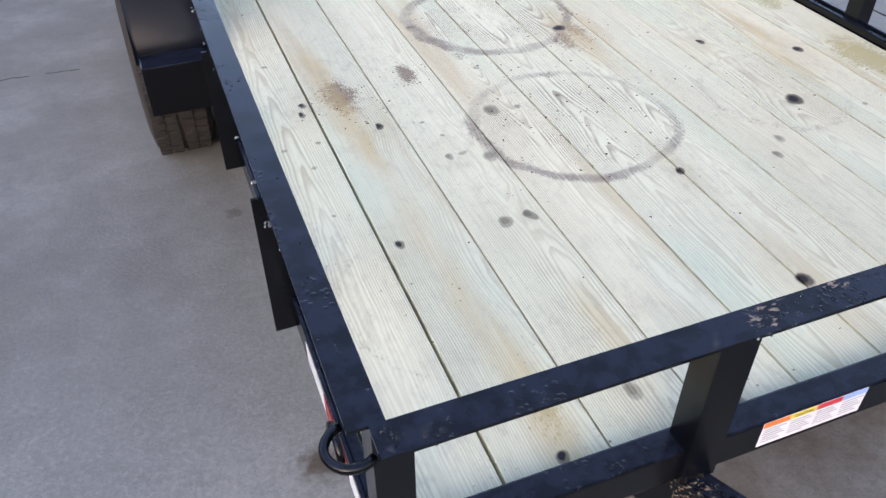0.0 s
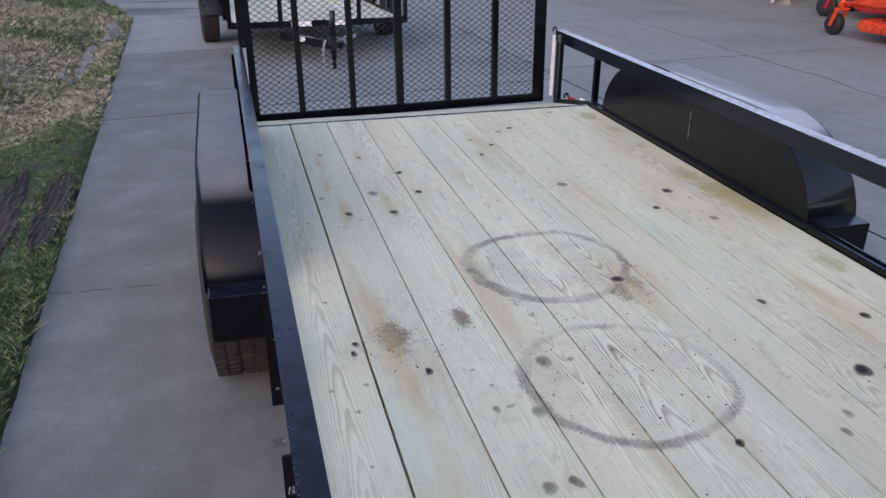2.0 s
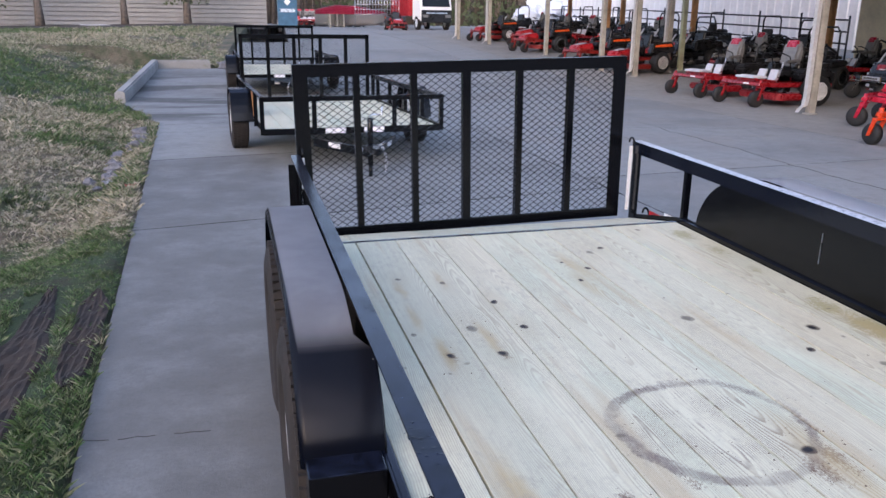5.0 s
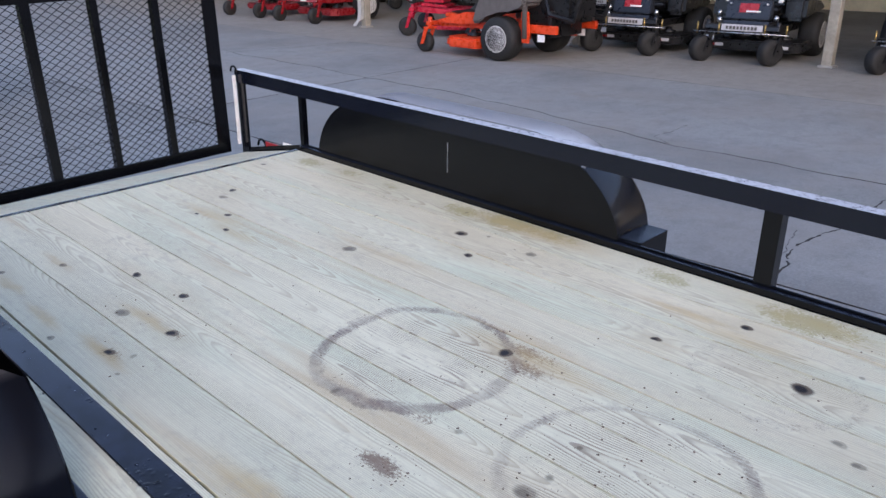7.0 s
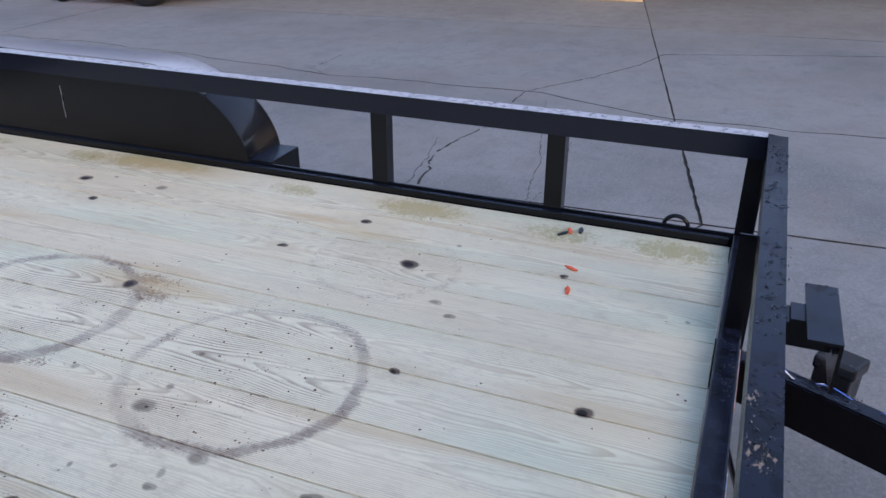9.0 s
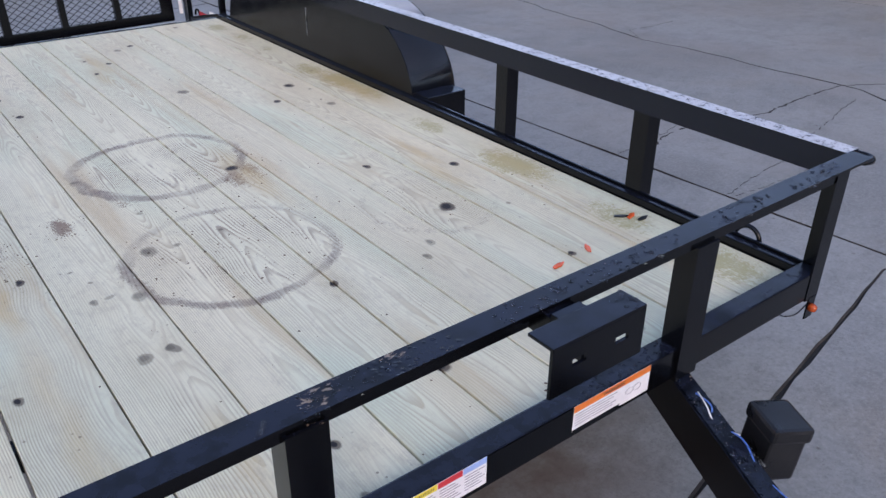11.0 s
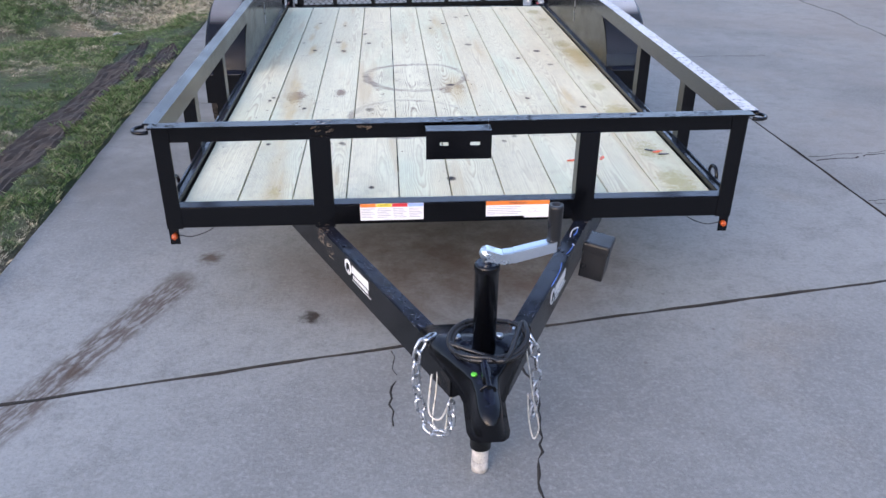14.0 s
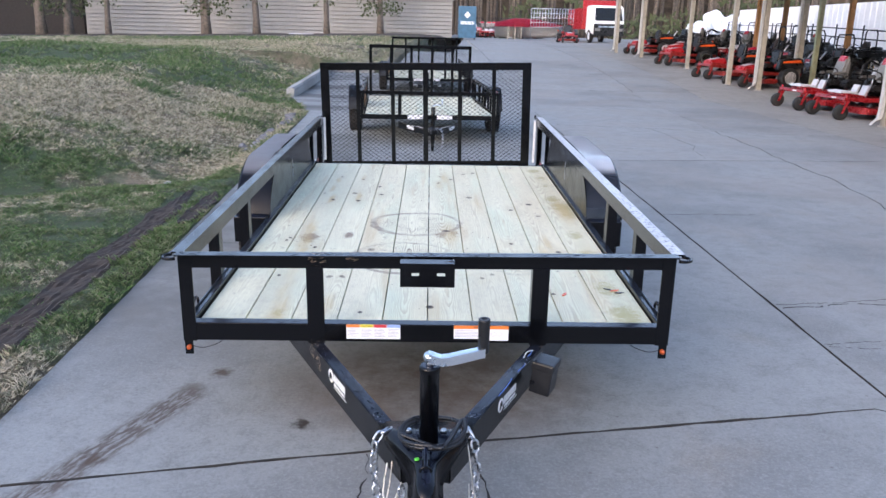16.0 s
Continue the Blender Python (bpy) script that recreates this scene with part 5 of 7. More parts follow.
# crumbs of dirt on the deck
def crumbs(parent, rows, seed):
    """Small lumps of dirt strewn about some centres."""
    rr = random.Random(seed)
    vs_, fs_ = [], []
    for cx, cy, spread, n in rows:
        for _ in range(int(n * 0.7)):
            a, q = rr.uniform(0, 6.283), spread * rr.random() ** 0.6
            x, y = cx + q * math.cos(a), cy + q * math.sin(a)
            if abs(x) > 0.9 or y < 0.05:
                continue
            r = 0.0009 + 0.0032 * rr.random() ** 4
            k0 = len(vs_)
            for j in range(5):
                b = 1.2566 * j + rr.uniform(-0.3, 0.3)
                vs_.append((x + r * rr.uniform(0.6, 1.3) * math.cos(b), y + r * rr.uniform(0.6, 1.3) * math.sin(b), DECK + 0.0004))
            vs_.append((x, y, DECK + 0.0008 + r * 0.5))
            for j in range(5):
                fs_.append((k0 + j, k0 + (j + 1) % 5, k0 + 5))
    me_ = bpy.data.meshes.new("loose_dirt")
    me_.from_pydata(vs_, [], fs_)
    me_.materials.append(plain("dry_dirt", (0.13, 0.088, 0.06), 0.9, var=0.5, scale=60))
    ob = new("loose_dirt", me_)
    ob.parent = parent
    tagged(ob, "brown crumbs of dry dirt on the deck", kind="stuff")


crumbs(trailer, [(-0.66, 1.29, 0.13, 200), (-0.45, 1.38, 0.08, 80), (0.10, 1.46, 0.16, 110), (-0.05, 1.38, 0.22, 120), (-0.12, 1.02, 0.30, 260), (-0.22, 1.08, 0.10, 60),
                 (0.45, 0.88, 0.28, 60), (-0.80, 0.9, 0.3, 40), (-0.62, 0.2, 0.3, 40), (-0.1, 1.66, 0.34, 60), (0.0, 1.8, 0.9, 120), (0.1, 0.5, 0.7, 90), (0.82, 0.9, 0.12, 40), (-0.4, 2.4, 0.4, 60)], 31)

# scattered chips and tags on the deck
for x, y, a, mat in ((0.855, 0.50, 20, ORANGE), (0.83, 0.515, -35, DARK), (0.615, 0.44, 60, ORANGE), (0.49, 0.42, 10, ORANGE), (0.87, 0.47, 5, DARK)):
    bm = bmesh.new()
    prism(bm, [(-0.022, -0.004), (0.004, -0.008), (0.024, 0.0), (0.006, 0.007), (-0.018, 0.005)], 0, 0.003, "z")
    chip = solid("bark_chip", bm, mat, "small coloured chip lying on the pine deck", "chip", group="chips on the deck")
    chip.matrix_world = pose(x, y + 0.02, DECK + 0.0015 + 0.022 * y + 0.006 * x, 0, 0, a)

# ---- two more trailers parked in line behind ----


def small_trailer(m, label):
    """A single-axle utility trailer with pine floor, low rails and a mesh gate."""
    tr = thing("utility_trailer", label, "trailer", m, group="trailers parked in line")
    W, L, dz, rz = 0.93, 3.36, 0.40, 0.74
    for i in range(10):
        bm = bmesh.new()
        box(bm, -W + 0.186 * i + 0.002, -W + 0.186 * (i + 1) - 0.002, 0.01, L, dz - 0.038, dz, 0.003)
        part("deck_board", bm, PINE, tr)
    for s in (-1, 1):
        bm = bmesh.new()
        angle_bar(bm, (s * 0.96, 0, dz - 0.05), (s * 0.96, L, dz - 0.05), (-s, 0, 0), (0, 0, 1), 0.05, 0.07)
        part("side_sill", bm, BLACK, tr)
        bm = bmesh.new()
        angle_bar(bm, (s * 0.945, 0, rz), (s * 0.945, L, rz), (s, 0, 0), (0, 0, -1), 0.05, 0.05)
        part("top_rail", bm, BLACK, tr)
        for y in (0.0, 0.75, 1.5, 2.3, 3.0, L - 0.05):
            bm = bmesh.new()
            angle_bar(bm, (s * 0.95, y, dz - 0.05), (s * 0.95, y, rz - 0.003), (0, 1, 0), (s, 0, 0), 0.045, 0.045)
            part("side_post", bm, BLACK, tr)
        bm = bmesh.new()
        box(bm, s * 0.434 - 0.025, s * 0.434 + 0.025, -0.006, 0.0, dz - 0.06, rz - 0.01)
        part("front_post", bm, BLACK, tr)
        bm = bmesh.new()
        prof = []
        for i in range(15):
            a = radians(172 - 164 * i / 14)
            prof.append((1.58 + 0.42 * math.cos(a), 0.30 + 0.41 * min(1, 1.12 * math.sin(a))))
        outer = [(y, z) for y, z in prof]
        inner_ = [(1.58 + (y - 1.58) * 0.99, z - 0.006) for y, z in prof]
        prism(bm, outer + inner_[::-1], s * 0.965, s * 1.21, "x")
        part("fender", bm, BLACK, tr)
        if s < 0:
            bm = bmesh.new()
            box(bm, -0.964, -0.955, 1.15, 2.02, dz + 0.02, rz - 0.05)
            part("side_board", bm, RAW_WOOD, tr, "orange-brown timber board")
        wheel(tr, s * 1.11, 1.58, 0.335, s)
    bm = bmesh.new()
    box(bm, -0.96, 0.96, 0.0, 0.007, dz - 0.055, dz + 0.012)
    part("front_sill", bm, BLACK, tr)
    bm = bmesh.new()
    angle_bar(bm, (-0.96, 0, rz), (0.96, 0, rz), (0, 1, 0), (0, 0, -1), 0.05, 0.05)
    part("front_rail", bm, BLACK, tr)
    bm = bmesh.new()
    tube(bm, [(-1.0, 1.58, 0.33), (1.0, 1.58, 0.33)], 0.03, 8)
    part("axle", bm, BLACK, tr)
    for x0, x1 in ((-0.32, -0.1), (0.1, 0.32)):
        flat("safety_label", tr, PAPER, x0, x1, dz - 0.05, dz + 0.008, -0.001)
    for s in (-1, 1):
        bm = bmesh.new()
        angle_bar(bm, (s * 0.45, 0.0, 0.30), (s * 0.04, -0.85, 0.30), (0, 0, -1), (-s, 0, 0), 0.08, 0.05)
        beam = part("tongue_beam", bm, BLACK, tr)
        bm = bmesh.new()
        a, b = Vector((s * 0.33, -0.25, 0.27)), Vector((s * 0.24, -0.43, 0.27))
        n_ = Vector((s * 0.9, -0.43, 0)).normalized() * 0.008
        vs = [bm.verts.new(v) for v in (a + n_ + Vector((0, 0, -0.025)), b + n_ + Vector((0, 0, -0.025)), b + n_ + Vector((0, 0, 0.025)), a + n_ + Vector((0, 0, 0.025)))]
        f = bm.faces.new(vs)
        bmesh.ops.solidify(bm, geom=[f], thickness=0.002)
        part("emblem", bm, WHITE, beam)
        chain(tr, [(s * 0.10, -0.80, 0.31), (s * 0.13, -0.84, 0.24), (s * 0.13, -0.85, 0.12), (s * 0.11, -0.86, 0.05)], "galvanised safety chain")
    bm = bmesh.new()
    prism(bm, [(-0.10, -0.74), (0.10, -0.74), (0.04, -1.0), (0.03, -1.08), (-0.03, -1.08), (-0.04, -1.0)], 0.27, 0.33, "z")
    bmesh.ops.bevel(bm, geom=bm.edges[:], offset=0.012, segments=2, affect='EDGES')
    part("coupler", bm, BLACK, tr)
    bm = bmesh.new()
    lathe(bm, [(0.028, 0.12), (0.028, 0.58), (0.02, 0.59)], (0, -0.72, 0), seg=16)
    lathe(bm, [(0.02, 0.0), (0.02, 0.12)], (0, -0.72, 0), seg=12)
    jk = part("jack", bm, BLACK, tr)
    bm = bmesh.new()
    tube(bm, [(0, -0.72, 0.6), (0.02, -0.72, 0.62), (0.12, -0.72, 0.62), (0.12, -0.72, 0.70)], 0.009, 8)
    part("crank", bm, ZINC, jk)
    gz0, gz1 = dz - 0.03, 1.31
    bm = bmesh.new()
    angle_bar(bm, (-0.93, L + 0.03, gz1), (0.93, L + 0.03, gz1), (0, 0, -1), (0, 1, 0), 0.06, 0.05)
    gt = part("ramp_gate", bm, BLACK, tr, "upright black mesh ramp gate")
    for x in (-0.93, -0.56, -0.19, 0.19, 0.56, 0.88):
        bm = bmesh.new()
        box(bm, x, x + 0.05, L + 0.03, L + 0.06, gz0, gz1 - 0.002)
        part("gate_bar", bm, BLACK, gt)
    bm = bmesh.new()
    expanded(bm, -0.92, 0.92, gz0, gz1 - 0.02, L + 0.065, 0.06, 0.045)
    part("mesh_panel", bm, BLACK, gt)
    return tr


second = small_trailer(pose(0.0, 8.5, -0.005, 0, 0, 3.2), "black single-axle utility trailer with pine deck")
copy_thing(second, pose(-0.08, 16.7, 0.03, 0.6, 0, 1.6))

# ---- kerb round the drain corner, stones and litter in the ditch ----
bm = bmesh.new()
line = [(-3.24, 15.75), (-3.13, 22.3), (-1.75, 22.4)]
for (xa, ya), (xb, yb) in zip(line, line[1:]):
    d = Vector((xb - xa, yb - ya)).normalized() * 0.0
    w = 0.09
    n_ = Vector((-(yb - ya), xb - xa)).normalized() * w
    poly = [(xa + n_.x, ya + n_.y), (xb + n_.x, yb + n_.y), (xb - n_.x, yb - n_.y), (xa - n_.x, ya - n_.y)]
    lift = [yard_z(*p) for p in poly]
    for v, dz in zip(prism(bm, poly, -0.03, 0.21 if xa == -3.24 else 0.19, "z"), lift + lift):
        v.co.z += dz
bmesh.ops.bevel(bm, geom=[e for e in bm.edges if min(v.co.z - yard_z(v.co.x, v.co.y) for v in e.verts) > 0.15], offset=0.03, segments=2, affect='EDGES')
kerb = solid("kerb", bm, KERB, "pale concrete kerb round the driveway corner", "kerb", kind="structure")


def rock(bm, c, r, seed):
    res = bmesh.ops.create_icosphere(bm, subdivisions=2 if max(r) < 0.6 else 4, radius=1)
    for v in res["verts"]:
        k = 0.75 + 0.5 * noise.noise(v.co * 1.6 + Vector((seed, 0, 0)))
        v.co = Vector(c) + Vector((v.co.x * r[0] * k, v.co.y * r[1] * k, v.co.z * r[2] * k))


STONE = plain("grey_stone", (0.15, 0.15, 0.16), 0.8, var=0.35, scale=9, bump=0.6)
r3 = random.Random(12)
for i in range(30):
    bm = bmesh.new()
    u = r3.random()
    x, y = -2.47 - 0.14 * u + r3.uniform(-0.13, 0.13), 11.3 - 2.8 * u + r3.uniform(-0.15, 0.15)
    if i == 0:
        x, y = -2.46, 11.3
    q = 0.15 if i == 0 else r3.uniform(0.035, 0.10)
    rock(bm, (x, y, lawn_z(x, y) + q * 0.45), (q, q * r3.uniform(0.8, 1.6), q * 0.6), i * 7.3)
    solid("stone", bm, STONE, "rough grey stone lying in the ditch", "stone", group="stones in the ditch")
bm = bmesh.new()
rock(bm, (-1.35, 22.1, 0.34), (0.34, 0.2, 0.16), 3.1)
solid("stone", bm, STONE, "large pale stone beside the kerb end", "stone")
FILM = plain("white_litter", (0.38, 0.39, 0.42), 0.35, var=0.2, scale=20)
for x, y, a, mat in ((-2.5, 7.7, 30, FILM), (-2.42, 8.9, -50, FILM), (-2.25, 7.6, 10, RED), (-2.88, 5.75, 80, FILM), (-2.46, 8.4, 120, FILM)):
    bm = bmesh.new()
    g = [[bm.verts.new((0.035 * i + 0.012 * noise.noise((i, j, x)), 0.028 * j, 0.02 + 0.025 * noise.noise((i * 1.3, j * 1.7, y)))) for i in range(4)] for j in range(4)]
    for j in range(3):
        for i in range(3):
            bm.faces.new((g[j][i], g[j][i + 1], g[j + 1][i + 1], g[j + 1][i]))
    bmesh.ops.solidify(bm, geom=bm.faces[:], thickness=0.003)
    lit = solid("litter", bm, mat, "crumpled scrap of litter on the lawn", "litter", group="litter on the lawn")
    lit.matrix_world = pose(x, y, lawn_z(x, y) + 0.012, 0, 0, a)


# ---- grass blades and wheel ruts ----
def blades_material():
    k = Nodes("grass_blades")
    w = k.place()
    isl = k.t.nodes.new("ShaderNodeNewGeometry").outputs["Random Per Island"]
    f = k.math('ADD', lawn_mix(k, w), k.math('MULTIPLY', k.math('SUBTRACT', isl, 0.5), 1.0), clamp=True)
    col = k.mix(f, c4(0.074, 0.150, 0.048), c4(0.44, 0.395, 0.30))
    col = k.mix(k.ramp(k.math('FRACT', k.math('MULTIPLY', isl, 37.0)), 0.4, 0.95, 0.0, 0.4), col, c4(0.035, 0.044, 0.016))
    col = k.mix(k.ramp(k.noise(w, 4.2, 4, 0.7), 0.50, 0.66, 0.0, 0.5), col, c4(0.046, 0.048, 0.020))
    tuft = k.noise(w, 13.0, 3, 0.65)
    col = k.mix(k.math('MULTIPLY', k.ramp(tuft, 0.51, 0.60, 0.0, 0.85), k.ramp(lawn_mix(k, w), 0.0, 0.6, 0.12, 1.0)), col, c4(0.50, 0.455, 0.36))
    col = k.mix(k.ramp(tuft, 0.49, 0.40, 0.0, 0.7), col, c4(0.034, 0.050, 0.020))
    k.put(k.b, "Base Color", col)
    k.put(k.b, "Roughness", 0.85)
    k.put(k.b, "Specular IOR Level", 0.2)
    return k.m


r4 = np.random.RandomState(5)
verts, faces = [], []


def sow(n, d0, d1, y0, y1, h, w, tuft=9):
    """Tufts of blades that lean out from a common root."""
    for _ in range(n // tuft):
        y = y0 + (y1 - y0) * r4.rand()
        d = d0 + (d1 - d0) * r4.rand()
        x = lawn_edge(y) - d
        bare = any(in_rut(d, y, *rut) > 0.35 for rut in RUTS)
        if bare and r4.rand() < 0.95:
            continue
        patch = noise.noise((x * 0.9, y * 0.9, 9.0))
        clump = noise.noise((x * 4.1, y * 4.1, 2.0))
        if patch + 0.6 * clump < -0.30 and r4.rand() < 0.3:
            continue
        z = lawn_z(x, y) - 0.004
        tall = h * (1.0 + 0.55 * patch + 0.8 * clump) * (0.7 + 0.6 * r4.rand())
        spread = h * 0.9
        for a, t, g, q in r4.rand(tuft, 4):
            a, t = a * 6.283, t * 6.283
            hh = tall * (0.5 + 0.8 * g)
            lean = hh * (0.4 + 1.0 * q)
            bx, by = x + spread * q * math.cos(t), y + spread * q * math.sin(t)
            ux, uy = math.cos(a) * w, math.sin(a) * w
            lx, ly = math.cos(t) * lean, math.sin(t) * lean
            i = len(verts)
            verts.extend([(bx - ux, by - uy, z), (bx + ux, by + uy, z), (bx + lx * 0.4 + ux * 0.7, by + ly * 0.4 + uy * 0.7, z + hh * 0.65), (bx + lx, by + ly, z + hh)])
            faces.extend([(i, i + 1, i + 2), (i, i + 2, i + 3)])


sow(230000, 0.0, 2.6, -1.5, 6.5, 0.021, 0.0017)
sow(140000, 0.02, 4.5, 6.5, 14.0, 0.036, 0.0030)
sow(190000, 2.6, 9.0, -1.0, 10.0, 0.038, 0.0034)
sow(150000, 0.1, 16.0, 10.0, 27.0, 0.060, 0.0068)
sow(30000, 0.0, 4.0, -7.0, -1.5, 0.045, 0.004)
sow(45000, 0.5, 26.0, 26.0, 48.5, 0.085, 0.014)
me = bpy.data.meshes.new("grass")
me.from_pydata(verts, [], faces)
me.materials.append(blades_material())
tagged(new("grass", me), "short patchy winter grass, green and straw coloured", "grass", kind="stuff")
bm = bmesh.new()
for c, y0, y1, w0 in RUTS:
    prev = None
    n = int((y1 - y0) / 0.05)
    for i in range(n + 1):
        y = y0 + (y1 - y0) * i / n
        wv = w0 * (0.95 + 0.25 * noise.noise((y * 3, c, 0))) * min(1, 0.2 + 6 * min(i, n - i) / n)
        row = []
        for j in range(-6, 7):
            x = lawn_edge(y) - c - 0.02 * math.sin(y) + wv * j / 6
            lump = 0.004 * (j % 3 == 0) + 0.012 * noise.noise((y * 16, j * 0.9, c))
            row.append(bm.verts.new((x, y, lawn_z(x, y) + 0.014 + lump - 0.02 * (abs(j) == 6))))
        if prev:
            for k_ in range(12):
                bm.faces.new((prev[k_], prev[k_ + 1], row[k_ + 1], row[k_]))
        prev = row
solid("wheel_ruts", bm, SOIL, "muddy wheel ruts pressed into the lawn", "ruts", kind="structure")

# ---- cracks in the concrete ----


def crack(pts, w):
    bm = bmesh.new()
    rr = random.Random(int(1000 * (pts[0][0] + pts[0][1])))
    P = [Vector((x, y, 0)) for x, y in pts]
    fine_ = []
    for a, b in zip(P, P[1:]):
        n = max(2, int((b - a).length / 0.03))
        side = Vector((-(b - a).y, (b - a).x, 0)).normalized()
        for i in range(n):
            fine_.append(a.lerp(b, i / n) + side * (rr.uniform(-0.006, 0.006) + 0.012 * noise.noise((i * 0.35, w * 900, pts[0][0]))))
    fine_.append(P[-1])
    prev = None
    for i, p in enumerate(fine_):
        q = fine_[min(i + 1, len(fine_) - 1)] - fine_[max(0, i - 1)]
        side = Vector((-q.y, q.x, 0)).normalized() * w * rr.uniform(0.1, 0.65)
        row = [bm.verts.new(p - side + Vector((0, 0, 0.0004))), bm.verts.new(p + Vector((0, 0, 0.0022))), bm.verts.new(p + side + Vector((0, 0, 0.0004)))]
        if prev and rr.random() > 0.1:
            for k_ in range(2):
                bm.faces.new((prev[k_], prev[k_ + 1], row[k_ + 1], row[k_]))
        prev = row
    solid("crack", bm, JOINT, "dark dirt-filled crack in the concrete", "crack", kind="structure")


crack([(2.13, 1.60), (2.38, 1.63), (2.62, 1.70), (2.86, 1.69), (3.3, 1.58), (3.83, 1.62), (4.2, 1.61), (4.75, 1.25), (5.3, 0.98), (5.8, 0.84)], 0.014)
crack([(3.98, 1.41), (3.3, 1.25), (2.7, 1.10), (2.14, 1.02)], 0.004)
crack([(-1.88, 2.88), (-1.75, 2.86), (-1.62, 2.86), (-1.42, 2.85)], 0.0035)
crack([(4.24, 3.30), (4.38, 3.52), (4.65, 3.50), (4.95, 3.53)], 0.005)
crack([(2.14, 4.13), (2.6, 4.17), (3.02, 4.18)], 0.005)
crack([(-0.23, -0.19), (-0.22, -0.33), (-0.24, -0.48), (-0.22, -0.62)], 0.006)
crack([(0.18, -0.10), (0.20, -0.27), (0.226, -0.475), (0.165, -0.84), (0.19, -1.2), (0.15, -1.8)], 0.009)
crack([(5.8, 0.84), (6.05, -0.1), (6.26, -0.94), (6.6, -2.5)], 0.006)
crack([(2.15, 1.66), (2.5, 1.70), (2.92, 1.79)], 0.004)
crack([(3.85, 10.92), (3.93, 10.16), (3.91, 9.33), (3.97, 8.84), (3.79, 8.36), (3.71, 7.57)], 0.007)
crack([(2.15, 0.98), (2.6, 0.95), (3.1, 1.02)], 0.003)

# ---- mowers ----
def caster(parent, x, y, r, paint, w=0.055, turn=0.0):
    """A caster wheel in its fork, swung about the fork's stem."""
    def swing(bm):
        bmesh.ops.rotate(bm, cent=(x + 0.085, y, 0), matrix=Matrix.Rotation(radians(turn), 3, 'Z'), verts=bm.verts[:])

    bm = bmesh.new()
    lathe(bm, [(r * 0.5, -w), (r * 0.86, -w), (r, -w * 0.55), (r, w * 0.55), (r * 0.86, w), (r * 0.5, w)], (x, y, r), axis="y", seg=24)
    swing(bm)
    t_ = part("front_wheel", bm, MOWER_TYRE, parent)
    bm = bmesh.new()
    lathe(bm, [(r * 0.52, -w * 0.9), (r * 0.4, -w * 0.6), (0.02, -w * 0.7), (0.0, -w * 0.7)], (x, y, r), axis="y", seg=20)
    lathe(bm, [(r * 0.52, w * 0.9), (r * 0.4, w * 0.6), (0.02, w * 0.7), (0.0, w * 0.7)], (x, y, r), axis="y", seg=20)
    swing(bm)
    part("rim", bm, SILVER, t_)
    bm = bmesh.new()
    for sy in (-1, 1):
        prism(bm, [(x - 0.025, r - 0.02), (x + 0.025, r - 0.02), (x + 0.12, 2 * r + 0.07), (x + 0.05, 2 * r + 0.07)], y + sy * (w + 0.02) - 0.006, y + sy * (w + 0.02) + 0.006, "y")
    box(bm, x + 0.04, x + 0.13, y - w - 0.03, y + w + 0.03, 2 * r + 0.05, 2 * r + 0.075)
    tube(bm, [(x + 0.085, y, 2 * r + 0.05), (x + 0.085, y, 2 * r + 0.20)], 0.03, 10)
    swing(bm)
    part("fork", bm, paint, parent)


